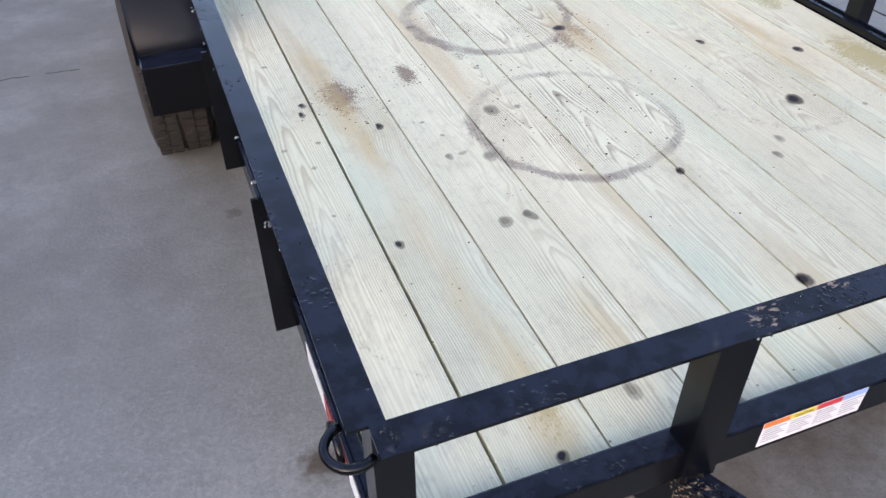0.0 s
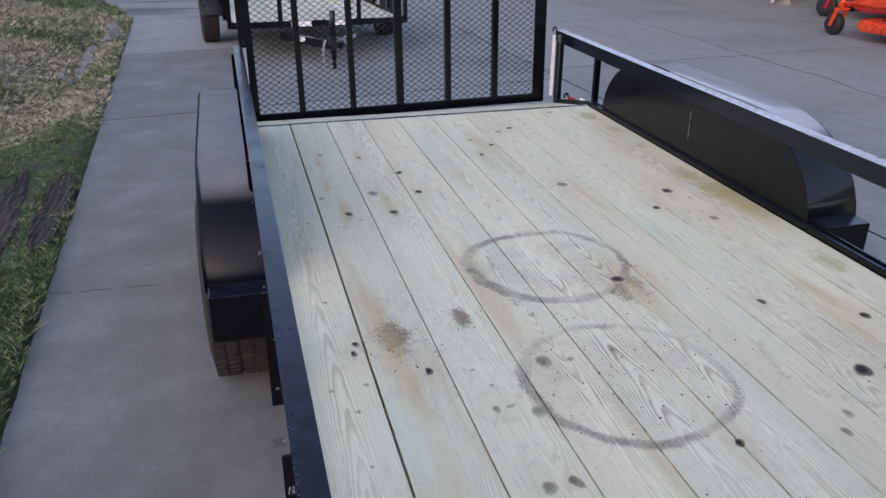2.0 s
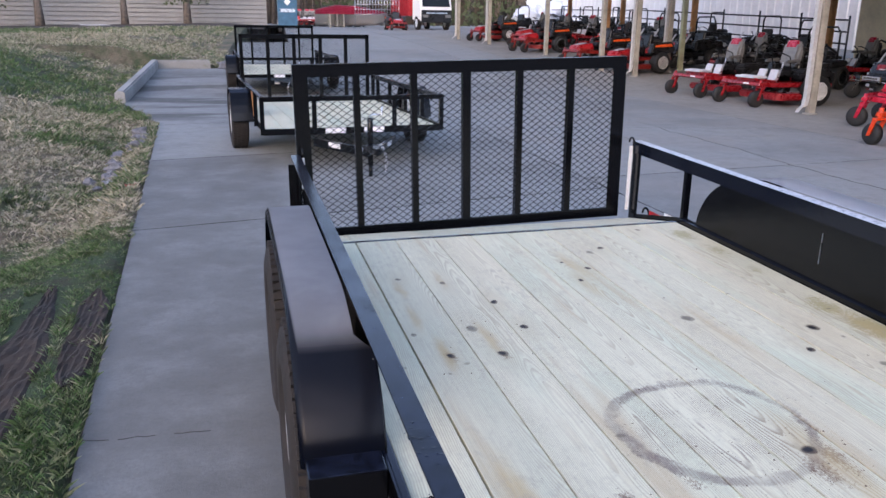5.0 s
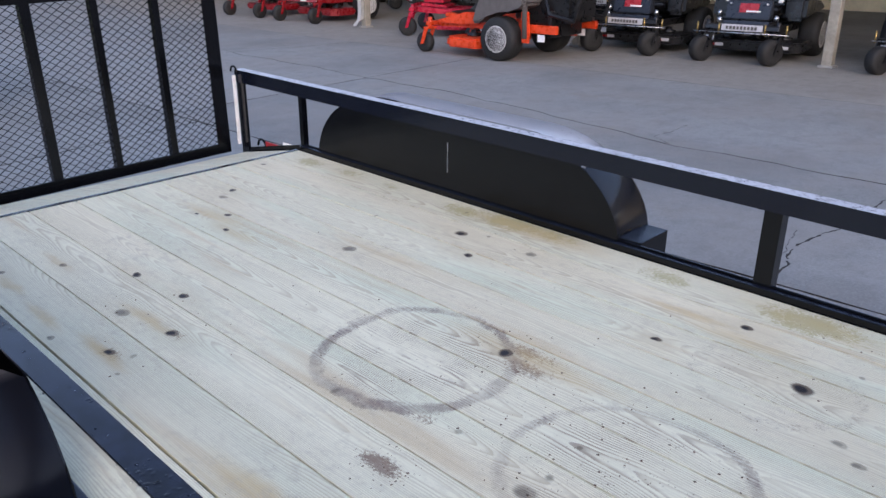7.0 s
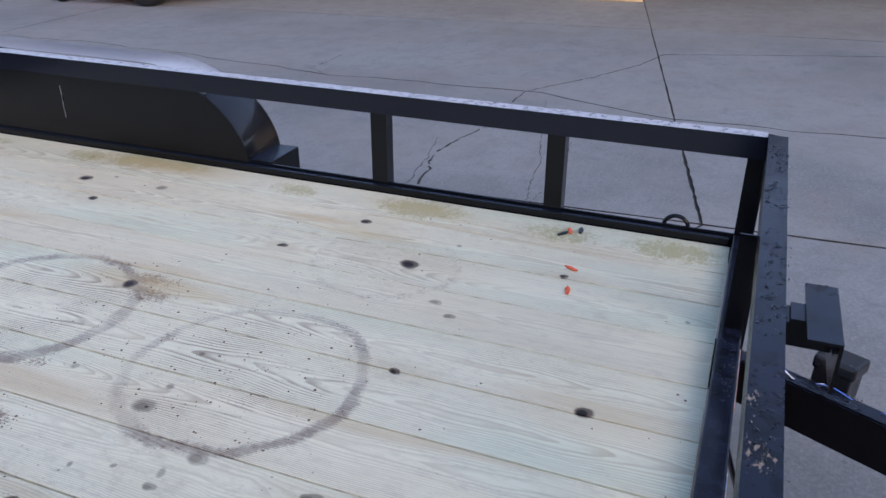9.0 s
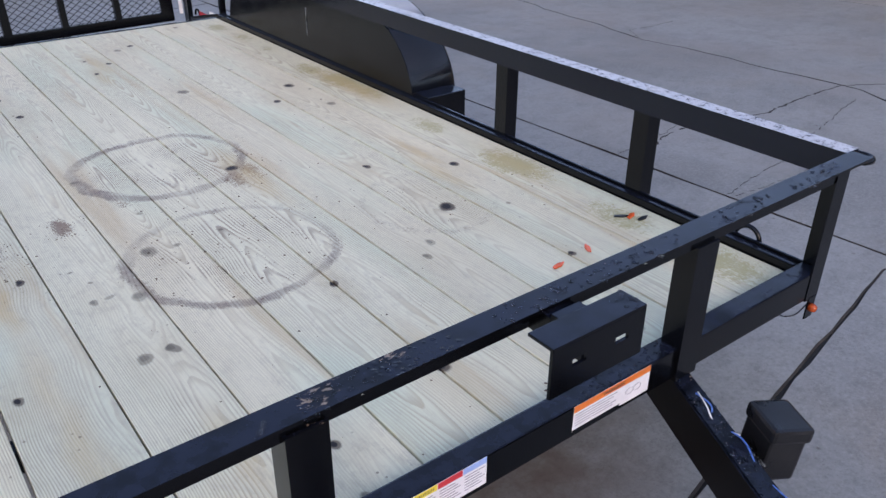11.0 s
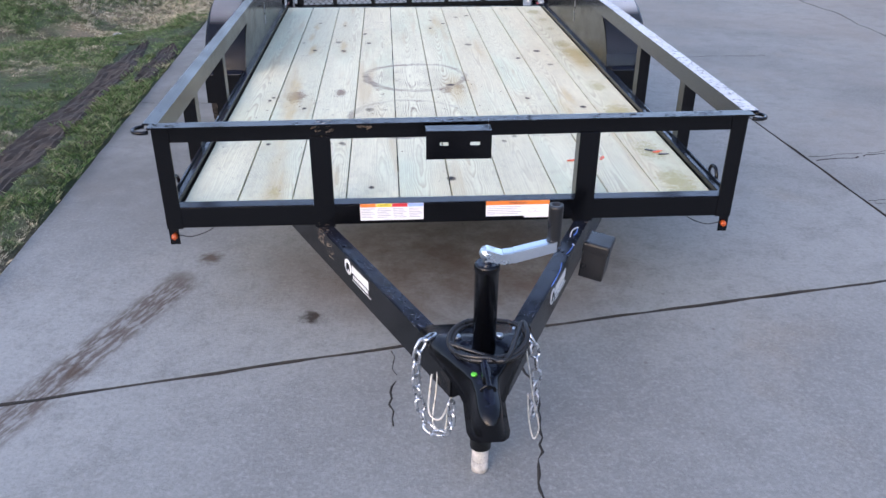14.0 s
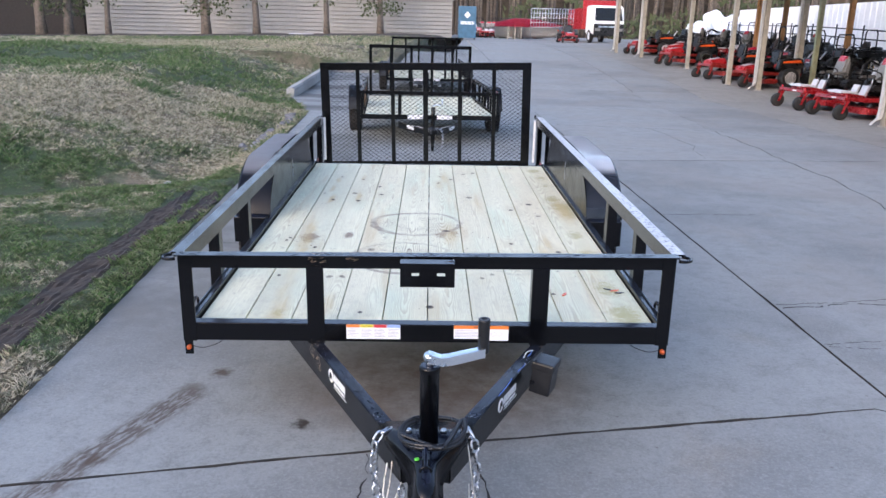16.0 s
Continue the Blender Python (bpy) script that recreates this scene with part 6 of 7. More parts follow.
def zero_turn(m, paint, label, group, seat_mat=None, front_panel=None, roll_bar=True, rear_r=0.29, fr=0.155, fender_mat=None, track=0.44, cowl=False, caster_w=0.055, swung=0.0):
    """A zero-turn mower that faces -x: casters in front, cutting deck, seat, engine, drive wheels."""
    mw = thing("mower", label, "mower", m, group=group)
    seat_mat = seat_mat or GREY
    for sy in (-1, 1):
        caster(mw, 0.0, sy * track, fr, paint, caster_w, swung)
        bm = bmesh.new()
        prism(bm, [(0.03, 2 * fr + 0.09), (0.13, 2 * fr + 0.15), (0.55, 0.44), (1.9, 0.42), (1.9, 0.34), (0.55, 0.35), (0.1, 2 * fr + 0.07)], sy * 0.33 - 0.04, sy * 0.33 + 0.04, "y")
        bmesh.ops.bevel(bm, geom=bm.edges[:], offset=0.008, segments=1, affect='EDGES')
        part("frame_rail", bm, paint, mw)
        bm = bmesh.new()
        w = 0.13
        lathe(bm, [(rear_r * 0.5, -w), (rear_r * 0.88, -w), (rear_r * 0.98, -w * 0.75), (rear_r, -w * 0.3), (rear_r, w * 0.3), (rear_r * 0.98, w * 0.75), (rear_r * 0.88, w), (rear_r * 0.5, w)], (1.35, sy * 0.56, rear_r), axis="y", seg=28)
        t_ = part("drive_wheel", bm, MOWER_TYRE, mw)
        bm = bmesh.new()
        lathe(bm, [(rear_r * 0.60, sy * w * 1.0), (rear_r * 0.57, sy * w * 1.03), (rear_r * 0.52, sy * w * 0.75), (rear_r * 0.42, sy * w * 0.45), (rear_r * 0.2, sy * w * 0.4), (rear_r * 0.17, sy * w * 0.55), (0.0, sy * w * 0.55)], (1.35, sy * 0.56, rear_r), axis="y", seg=24)
        rim = part("rim", bm, SILVER, t_)
        bm = bmesh.new()
        lathe(bm, [(rear_r * 0.15, sy * w * 0.56), (rear_r * 0.13, sy * w * 0.72), (0.0, sy * w * 0.74)], (1.35, sy * 0.56, rear_r), axis="y", seg=16)
        part("hub", bm, DARK, t_)
        bm = bmesh.new()
        arch = [(0.92, 0.44), (0.98, 0.66), (1.10, 0.84), (1.26, 0.93), (1.52, 0.96), (1.72, 0.90), (1.76, 0.70), (1.66, 0.66), (1.52, 0.62), (1.35, 0.60), (1.18, 0.58), (1.06, 0.46)] if cowl else [(1.0, 0.62), (1.08, 0.70), (1.55, 0.72), (1.7, 0.66), (1.7, 0.58), (1.0, 0.54)]
        prism(bm, arch, sy * 0.42 - 0.16, sy * (0.50 if cowl else 0.42) + 0.16, "y") if sy > 0 else prism(bm, arch, -0.66 if cowl else -0.58, -0.26, "y")
        bmesh.ops.bevel(bm, geom=bm.edges[:], offset=0.03, segments=2, affect='EDGES')
        part("wheel_fender", bm, fender_mat or DARK, mw)
        bm = bmesh.new()
        tube(bm, [(0.98, sy * 0.26, 0.62), (0.92, sy * 0.26, 0.92), (0.80, sy * 0.20, 0.98), (0.78, sy * 0.08, 0.98)], 0.014, 8)
        part("lap_lever", bm, DARK, mw)
    bm = bmesh.new()
    prism(bm, [(0.02, 2 * fr + 0.09), (0.12, 2 * fr + 0.09), (0.14, 2 * fr + 0.15), (0.04, 2 * fr + 0.15)], -track - 0.03, track + 0.03, "y")
    bmesh.ops.bevel(bm, geom=bm.edges[:], offset=0.008, segments=1, affect='EDGES')
    part("front_beam", bm, paint, mw)
    bm = bmesh.new()
    prism(bm, [(0.42, -0.55), (0.52, -0.66), (0.98, -0.66), (1.06, -0.5), (1.06, 0.5), (0.98, 0.62), (0.52, 0.62), (0.42, 0.5)], 0.12, 0.25, "z")
    bmesh.ops.bevel(bm, geom=bm.edges[:], offset=0.03, segments=2, affect='EDGES')
    dk = part("cutting_deck", bm, paint, mw)
    for y in (-0.36, 0.0, 0.36):
        bm = bmesh.new()
        lathe(bm, [(0.10, 0.25), (0.10, 0.28), (0.05, 0.30), (0.05, 0.33), (0.0, 0.33)], (0.74, y, 0), seg=14)
        part("pulley_cover", bm, DARK, dk)
    bm = bmesh.new()
    prism(bm, [(0.16, 0.47), (0.62, 0.455), (0.62, 0.48), (0.18, 0.52)], -0.29, 0.29, "y")
    part("footplate", bm, front_panel or paint, mw)
    bm = bmesh.new()
    prism(bm, [(0.20, 0.525), (0.50, 0.495), (0.50, 0.503), (0.20, 0.534)], -0.2, 0.2, "y")
    part("foot_mat", bm, seat_mat, mw)
    bm = bmesh.new()
    prism(bm, [(0.80, 0.55), (0.76, 0.64), (0.82, 0.69), (1.20, 0.66), (1.24, 0.55)], -0.25, 0.25, "y")
    bmesh.ops.bevel(bm, geom=bm.edges[:], offset=0.035, segments=3, affect='EDGES')
    seat = part("seat", bm, seat_mat, mw)
    bm = bmesh.new()
    prism(bm, [(1.16, 0.66), (1.24, 1.06), (1.30, 1.10), (1.36, 1.06), (1.30, 0.62)], -0.23, 0.23, "y")
    bmesh.ops.bevel(bm, geom=bm.edges[:], offset=0.05, segments=3, affect='EDGES')
    part("backrest", bm, seat_mat, mw)
    bm = bmesh.new()
    box(bm, 1.42, 1.92, -0.27, 0.27, 0.42, 0.80, 0.05)
    lathe(bm, [(0.2, 0.80), (0.2, 0.88), (0.14, 0.92), (0.0, 0.92)], (1.66, 0, 0), seg=18)
    part("engine", bm, DARK, mw)
    bm = bmesh.new()
    box(bm, 1.90, 1.96, -0.36, 0.36, 0.30, 0.62, 0.015)
    part("rear_guard", bm, DARK, mw)
    if roll_bar:
        bm = bmesh.new()
        tube(bm, [(1.42, -0.42, 0.5), (1.42, -0.42, 1.35), (1.42, -0.34, 1.48), (1.42, 0.34, 1.48), (1.42, 0.42, 1.35), (1.42, 0.42, 0.5)], 0.025, 8)
        part("roll_bar", bm, DARK, mw)
    return mw


def badge(mw, x, y0, y1, z0, z1, mat, tilt=0.0):
    bm = bmesh.new()
    box(bm, x - 0.012, x, y0, y1, z0, z1, 0.004)
    part("front_plate", bm, mat, mw)


MAROON = plain("crimson_paint", (0.42, 0.012, 0.035), 0.3, var=0.2)
NAVY = plain("navy_paint", (0.014, 0.018, 0.028), 0.35, var=0.2)
PALE_SEAT = plain("pale_vinyl", (0.19, 0.185, 0.175), 0.5, var=0.15)
RED_ROW = "red mowers in a row under the shed"


def slip(mw, name, poly, y0, y1, mat, label="", soft=0.0):
    """A plate or block of a mower, drawn from the side and given its width."""
    bm = bmesh.new()
    prism(bm, poly, y0, y1, "y")
    if soft:
        bmesh.ops.bevel(bm, geom=bm.edges[:], offset=soft, segments=2, affect='EDGES')
    return part(name, bm, mat, mw, label)


def rod(mw, name, pts, r, mat, label=""):
    bm = bmesh.new()
    tube(bm, pts, r, 8)
    return part(name, bm, mat, mw, label)


SHIELD = plain("white_leg_shield", (0.52, 0.52, 0.54), 0.45, var=0.1)
BRASS = plain("yellow_zinc", (0.36, 0.25, 0.09), 0.35, 0.7, var=0.2)
BRICK_RED = plain("deep_red_paint", (0.27, 0.010, 0.014), 0.3, var=0.2)
red_a = zero_turn(on(8.33, 13.78, 2), BRICK_RED, "red zero-turn mower with grey seat under the shed", RED_ROW, DARK, track=0.56, roll_bar=False)
for y in (-0.17, 0.17):
    slip(red_a, "leg_shield", [(0.60, 0.46), (0.68, 0.68), (0.71, 0.67), (0.64, 0.45)], y - 0.115, y + 0.115, SHIELD, "white plastic leg shield", 0.008)
slip(red_a, "foot_pad", [(0.10, 0.52), (0.13, 0.565), (0.20, 0.55), (0.27, 0.575), (0.36, 0.545), (0.43, 0.56), (0.46, 0.52)], -0.27, 0.27, SHIELD, "white moulded foot pad", 0.008)
slip(red_a, "seat_back", [(1.06, 0.74), (1.10, 1.02), (1.17, 1.20), (1.23, 1.21), (1.27, 1.02), (1.22, 0.72)], -0.24, 0.24, PALE_SEAT, "pale grey vinyl seat back", 0.05)
slip(red_a, "seat_trim", [(1.12, 1.08), (1.165, 1.222), (1.22, 1.228), (1.215, 1.09)], -0.15, 0.15, MAROON, "", 0.02)
for y in (-0.3, 0.3):
    slip(red_a, "arm_rest", [(0.80, 0.80), (0.82, 0.86), (1.12, 0.88), (1.14, 0.82)], y - 0.035, y + 0.035, GREY, "", 0.015)
    rod(red_a, "folded_roll_bar", [(1.40, y * 1.35, 0.55), (1.44, y * 1.35, 1.02), (1.60, y * 1.3, 1.14), (1.92, y * 1.2, 1.00)], 0.026, DARK)
slip(red_a, "fuel_tank", [(1.0, 0.60), (1.04, 0.80), (1.60, 0.84), (1.72, 0.74), (1.70, 0.58)], 0.30, 0.52, DARK, "", 0.04)
slip(red_a, "decal", [(0.012, 0.415), (0.012, 0.445), (0.018, 0.445), (0.018, 0.415)], -0.30, -0.12, WHITE)
rod(red_a, "height_lever", [(0.62, -0.33, 0.45), (0.70, -0.35, 0.76), (0.70, -0.35, 0.82)], 0.014, STEEL)
copy_thing(red_a, on(8.39, 15.75, 1.5))
crimson = zero_turn(on(8.62, 10.65, -62), MAROON, "crimson zero-turn mower with black seat, parked at an angle", RED_ROW, DARK, track=0.52)
badge(crimson, 0.02, -0.26, 0.26, 0.42, 0.50, MAROON)
for i in range(6):
    badge(crimson, 0.008, -0.17 + i * 0.06, -0.125 + i * 0.06, 0.438, 0.482, WHITE)
slip(crimson, "nose_panel", [(0.20, 0.53), (0.26, 0.70), (0.52, 0.76), (0.56, 0.52)], -0.27, 0.27, MAROON, "", 0.02)
slip(crimson, "nose_decal", [(0.215, 0.585), (0.244, 0.672), (0.240, 0.674), (0.211, 0.586)], -0.13, 0.13, SHIELD)
slip(crimson, "stripe", [(0.205, 0.548), (0.212, 0.568), (0.206, 0.569), (0.199, 0.549)], -0.25, 0.25, ORANGE)
TANGERINE = plain("red_orange_paint", (0.70, 0.062, 0.014), 0.32, var=0.15)
TAUPE = plain("taupe_plastic", (0.105, 0.096, 0.092), 0.5, var=0.15)
orange = zero_turn(on(7.43, 8.72, -87) @ Matrix.Scale(1.04, 4), TANGERINE, "orange zero-turn mower with grey cowls on the drive", "orange mowers", DARK, rear_r=0.275, fr=0.135, roll_bar=False, fender_mat=TAUPE, track=0.52, cowl=True)
bm = bmesh.new()
box(bm, 0.60, 0.74, 0.622, 0.632, 0.165, 0.215, 0.003)
part("deck_badge", bm, DARK, orange)
for sy in (-1, 1):
    slip(orange, "deck_rail", [(0.16, 0.40), (0.20, 0.44), (0.66, 0.56), (0.90, 0.56), (0.90, 0.42), (0.60, 0.40)], sy * 0.44 - 0.03, sy * 0.44 + 0.03, TANGERINE, "", 0.01)
    slip(orange, "rear_rail", [(1.55, 0.36), (1.55, 0.46), (2.12, 0.46), (2.12, 0.36)], sy * 0.46 - 0.03, sy * 0.46 + 0.03, TANGERINE, "", 0.008)
    slip(orange, "roll_bar_foot", [(1.66, 0.24), (1.64, 0.62), (1.75, 0.62), (1.77, 0.24)], sy * 0.55 - 0.02, sy * 0.55 + 0.02, TANGERINE, "", 0.008)
    rod(orange, "roll_bar_post", [(1.71, sy * 0.575, 0.30), (1.70, sy * 0.575, 1.0), (1.64, sy * 0.575, 1.75)], 0.034, TAUPE, "grey roll bar post")
    rod(orange, "bumper_tube", [(1.80, sy * 0.36, 0.98), (1.92, sy * 0.36, 0.58), (2.28, sy * 0.36, 0.52), (2.36, sy * 0.36, 0.80), (2.34, sy * 0.36, 1.25)], 0.028, DARK)
    slip(orange, "label", [(1.84, 0.26), (1.84, 0.345), (1.94, 0.345), (1.94, 0.26)], sy * 0.47 - 0.006, sy * 0.47 + 0.006, PAPER)
slip(orange, "engine_cover", [(1.72, 0.46), (1.70, 0.98), (1.95, 1.12), (2.20, 1.05), (2.22, 0.48)], -0.3, 0.3, DARK, "", 0.05)
for x, z, sy in ((0.92, 0.50, 0.48), (1.71, 0.30, 0.605), (1.71, 0.56, 0.605), (0.42, 0.44, 0.48)):
    bm = bmesh.new()
    lathe(bm, [(0.022, 0.0), (0.022, 0.012), (0.0, 0.014)], (x, sy - 0.008, z), axis="y", seg=10)
    part("bolt", bm, STEEL, orange)
BLACK_ROW = "black mowers in a row under the shed"
black_a = zero_turn(on(8.58, 6.48, 6), DARK, "black zero-turn mower with navy nose and silver plate", BLACK_ROW, DARK, NAVY, fr=0.165, caster_w=0.075, swung=-32)
badge(black_a, 0.03, -0.27, 0.25, 0.405, 0.485, SHIELD)
for i in range(9):
    badge(black_a, 0.0175, -0.2 + i * 0.045, -0.17 + i * 0.045, 0.425, 0.465, GREY)
nose = slip(black_a, "nose_panel", [(0.20, 0.54), (0.27, 0.76), (0.33, 0.77), (0.40, 0.53)], -0.28, 0.28, NAVY, "navy nose panel with a red badge", 0.012)
slip(nose, "nose_badge", [(0.219, 0.62), (0.252, 0.73), (0.247, 0.732), (0.214, 0.621)], -0.13, 0.11, RED)
slip(nose, "badge_stripe", [(0.217, 0.625), (0.223, 0.645), (0.217, 0.646), (0.211, 0.626)], -0.16, 0.02, WHITE)
for y in (-0.23, 0.23):
    bm = bmesh.new()
    lathe(bm, [(0.014, 0.0), (0.014, -0.012), (0.0, -0.014)], (0.248, y, 0.725), axis="x", seg=10)
    part("bolt", bm, SHIELD, nose)
for y in (-0.56, -0.30, 0.28, 0.56):
    rod(black_a, "pin", [(0.02, y, 0.36), (0.02, y, 0.50)], 0.011, BRASS, "yellow zinc pin")
rod(black_a, "tie_rod", [(-0.01, -0.60, 0.385), (-0.01, 0.60, 0.385)], 0.007, STEEL)
for y in (-1, 1):
    slip(black_a, "lever_guard", [(0.42, 0.74), (0.60, 0.98), (0.63, 0.97), (0.45, 0.73)], y * 0.33 - 0.03, y * 0.33 + 0.03, SHIELD, "white lever strip", 0.005)
    slip(black_a, "deck_label", [(0.405, 0.165), (0.405, 0.205), (0.412, 0.205), (0.412, 0.165)], y * 0.42 - 0.09, y * 0.42 + 0.02, SHIELD)
    slip(black_a, "deck_label", [(0.402, 0.17), (0.402, 0.195), (0.409, 0.195), (0.409, 0.17)], y * 0.42 + 0.025, y * 0.42 + 0.11, RED)
    slip(black_a, "side_tank", [(0.62, 0.50), (0.66, 0.80), (1.20, 0.86), (1.30, 0.56)], y * 0.47 - 0.13, y * 0.47 + 0.13, DARK, "", 0.05)
slip(black_a, "warning_label", [(0.40, 0.235), (0.40, 0.30), (0.408, 0.30), (0.408, 0.235)], 0.46, 0.57, PAPER)
for x, y, z in ((0.30, -0.34, 0.56), (0.26, 0.36, 0.52), (0.36, 0.40, 0.60)):
    bm = bmesh.new()
    lathe(bm, [(0.03, 0.0), (0.035, 0.04), (0.02, 0.07), (0.0, 0.075)], (x, y, z - 0.04), seg=10)
    part("cap", bm, STEEL, black_a)
for y, x, a in ((4.85, 8.71, 7), (2.76, 8.99, 7), (0.93, 9.34, 10), (-0.65, 9.95, 8)):
    copy_thing(black_a, on(x, y, a))
SCARLET = plain("scarlet_paint", (0.22, 0.016, 0.012), 0.35, var=0.2)
far_orange = zero_turn(on(8.97, 20.75, 10), SCARLET, "scarlet zero-turn mower with dark seat under the shed", "scarlet mowers", DARK, roll_bar=False, fender_mat=SCARLET)
slip(far_orange, "hood", [(0.10, 0.44), (0.14, 0.58), (0.62, 0.66), (0.70, 0.46)], -0.26, 0.26, RED, "", 0.03)
slip(far_orange, "hood_decal", [(0.20, 0.602), (0.20, 0.606), (0.50, 0.656), (0.50, 0.652)], -0.14, 0.14, SHIELD)
for sy in (-1, 1):
    slip(far_orange, "side_panel", [(0.98, 0.52), (1.05, 0.80), (1.70, 0.86), (1.84, 0.66), (1.80, 0.56)], sy * 0.50 - 0.10, sy * 0.50 + 0.10, DARK, "", 0.03)
    slip(far_orange, "side_stripe", [(1.10, 0.70), (1.12, 0.76), (1.66, 0.80), (1.72, 0.72)], sy * 0.602 - 0.004, sy * 0.602 + 0.004, ORANGE)
for x, y in ((8.6, 22.6), (8.68, 27.3), (9.0, 33.7), (9.6, 30.2)):
    copy_thing(far_orange, on(x, y, 4 + 3 * (y % 2)))
r5 = random.Random(21)
for i in range(24):
    src = r5.choice((red_a, black_a, black_a, crimson, black_a))
    copy_thing(src, on(11.6 + 2.6 * (i % 2) + r5.uniform(-0.3, 0.3), 9.0 + 1.3 * i + r5.uniform(-0.2, 0.2), r5.uniform(-20, 20)))

# plywood crate
PLY = plain("crate_plywood", (0.62, 0.42, 0.21), 0.65, var=0.25, scale=4)
crate = thing("crate", "tan plywood crate standing at the shed's edge", "crate")
for y0, y1 in ((1.50, 1.94), (1.945, 2.38)):
    bm = bmesh.new()
    box(bm, 8.85, 8.89, y0, y1, 0.0, 0.9, 0.004)
    part("side_panel", bm, PLY, crate)
for y0 in (1.51, 2.33):
    bm = bmesh.new()
    box(bm, 8.895, 9.55, y0, y0 + 0.04, 0.0, 0.9, 0.004)
    part("side_panel", bm, PLY, crate)
bm = bmesh.new()
box(bm, 8.85, 9.56, 1.50, 2.38, 0.902, 0.93, 0.004)
part("lid", bm, PLY, crate)

# ---- the open shed: posts, downspouts, roof, building behind ----
POST = plain("pale_post_wood", (0.31, 0.285, 0.235), 0.75, var=0.25, scale=4)
GUTTER = plain("white_gutter", (0.45, 0.44, 0.42), 0.45, var=0.12)
SHED_ROW = "posts of the open shed"


def post(x, y, w, mat, label, spout=0, top=3.3):
    p = thing("shed_post", label, "post", on(x, y), group=SHED_ROW)
    bm = bmesh.new()
    box(bm, -w / 2, w / 2, -w / 2, w / 2, 0.0, top, 0.008)
    part("post", bm, mat, p)
    bm = bmesh.new()
    box(bm, -w / 2 - 0.03, w / 2 + 0.03, -w / 2 - 0.03, w / 2 + 0.03, 0.0, 0.03, 0.006)
    part("post_base", bm, KERB, p)
    if spout:
        bm = bmesh.new()
        pts = [(-w / 2 - 0.055, 0, top), (-w / 2 - 0.055, 0, 0.30), (-w / 2 - 0.075, 0, 0.16), (-w / 2 - 0.20, 0, 0.07)]
        prev = None
        for px, py, pz in pts:
            hw, hd = 0.045, 0.034
            if pz < 0.1:
                row = [bm.verts.new((px - 0.02, -hw, pz - hd * 0.9)), bm.verts.new((px - 0.02, hw, pz - hd * 0.9)), bm.verts.new((px + 0.02, hw, pz + hd)), bm.verts.new((px + 0.02, -hw, pz + hd))]
            else:
                row = [bm.verts.new((px - hd, -hw, pz)), bm.verts.new((px - hd, hw, pz)), bm.verts.new((px + hd, hw, pz)), bm.verts.new((px + hd, -hw, pz))]
            if prev:
                for k_ in range(4):
                    bm.faces.new((prev[k_], prev[(k_ + 1) % 4], row[(k_ + 1) % 4], row[k_]))
            prev = row
        part("downspout", bm, GUTTER, p, "white metal downspout with an elbow")


for x, y, sp in ((8.62, 12.02, 1), (9.32, 19.85, 1), (10.8, 20.75, 1), (8.85, 20.95, 0), (9.1, 25.75, 0), (8.85, 31.2, 1), (8.62, 34.9, 1), (8.85, 7.42, 1), (9.18, 3.88, 0), (9.6, -2.2, 0)):
    post(x, y, 0.125, POST, "pale square timber post of the shed", sp)
for x, y in ((11.4, 21.05),):
    post(x, y, 0.13, plain("green_post", (0.33, 0.34, 0.22), 0.75, var=0.25, scale=4), "greenish treated timber post of the shed")
for x, y in ((16.5, 21.2), (17.1, 19.3), (15.2, 26.7), (15.3, 32.5), (15.0, 37.5), (12.2, 27.6)):
    post(x, y, 0.17, RAW_WOOD, "orange-stained timber post inside the shed")
ROOF = plain("roof_sheet", (0.48, 0.48, 0.47), 0.5, 0.3, var=0.2)
bm = bmesh.new()
prism(bm, [(8.1, 3.32), (19.0, 4.3), (19.0, 4.4), (8.1, 3.42)], -8.0, 19.6, "y")
prism(bm, [(8.3, 4.05), (19.0, 5.0), (19.0, 5.1), (8.3, 4.15)], 19.61, 41.0, "y")
solid("shed_roof", bm, ROOF, "plain sheet metal roof of the open shed", "roof", kind="structure")
BEIGE = plain("beige_wall_paint", (0.74, 0.64, 0.45), 0.7, var=0.12, scale=2)
bm = bmesh.new()
box(bm, 18.2, 18.4, -10.0, 22.0, 0.0, 4.25)
wall_b = solid("wall_east", bm, BEIGE, "beige painted wall behind the shed", "wall", kind="structure")
bm = bmesh.new()
box(bm, 18.16, 18.20, 18.1, 19.1, 0.0, 2.05, 0.004)
door = tagged(new("door_1", mesh_of("door_1", bm, plain("cream_door", (0.62, 0.55, 0.40), 0.5, var=0.08))), "closed cream door with a paper notice", "door", kind="structure")
bm = bmesh.new()
box(bm, 18.152, 18.157, 18.4, 18.75, 1.25, 1.65)
part("notice", bm, PAPER, door)
bm = bmesh.new()
box(bm, 18.152, 18.157, 18.35, 18.8, 1.72, 1.9)
part("door_window", bm, DARK, door)
SIDING_B = plain("pale_siding", (0.72, 0.72, 0.72), 0.5, var=0.1, scale=1)
hoop = thing("sheet_wall", "pale blue-white ribbed sheet wall behind the shed", "wall", kind="structure")
for i in range(60):
    bm = bmesh.new()
    y0 = 25.0 + i * 0.6
    prism(bm, [(24.0, y0), (23.96, y0 + 0.05), (23.96, y0 + 0.12), (24.0, y0 + 0.17), (24.0, y0 + 0.597), (24.08, y0 + 0.597), (24.08, y0)], 0.0, 3.6, "z")
    part("rib_panel", bm, SIDING_B, hoop)
fence = thing("pipe_fence", "black pipe fence behind the mowers", "fence")
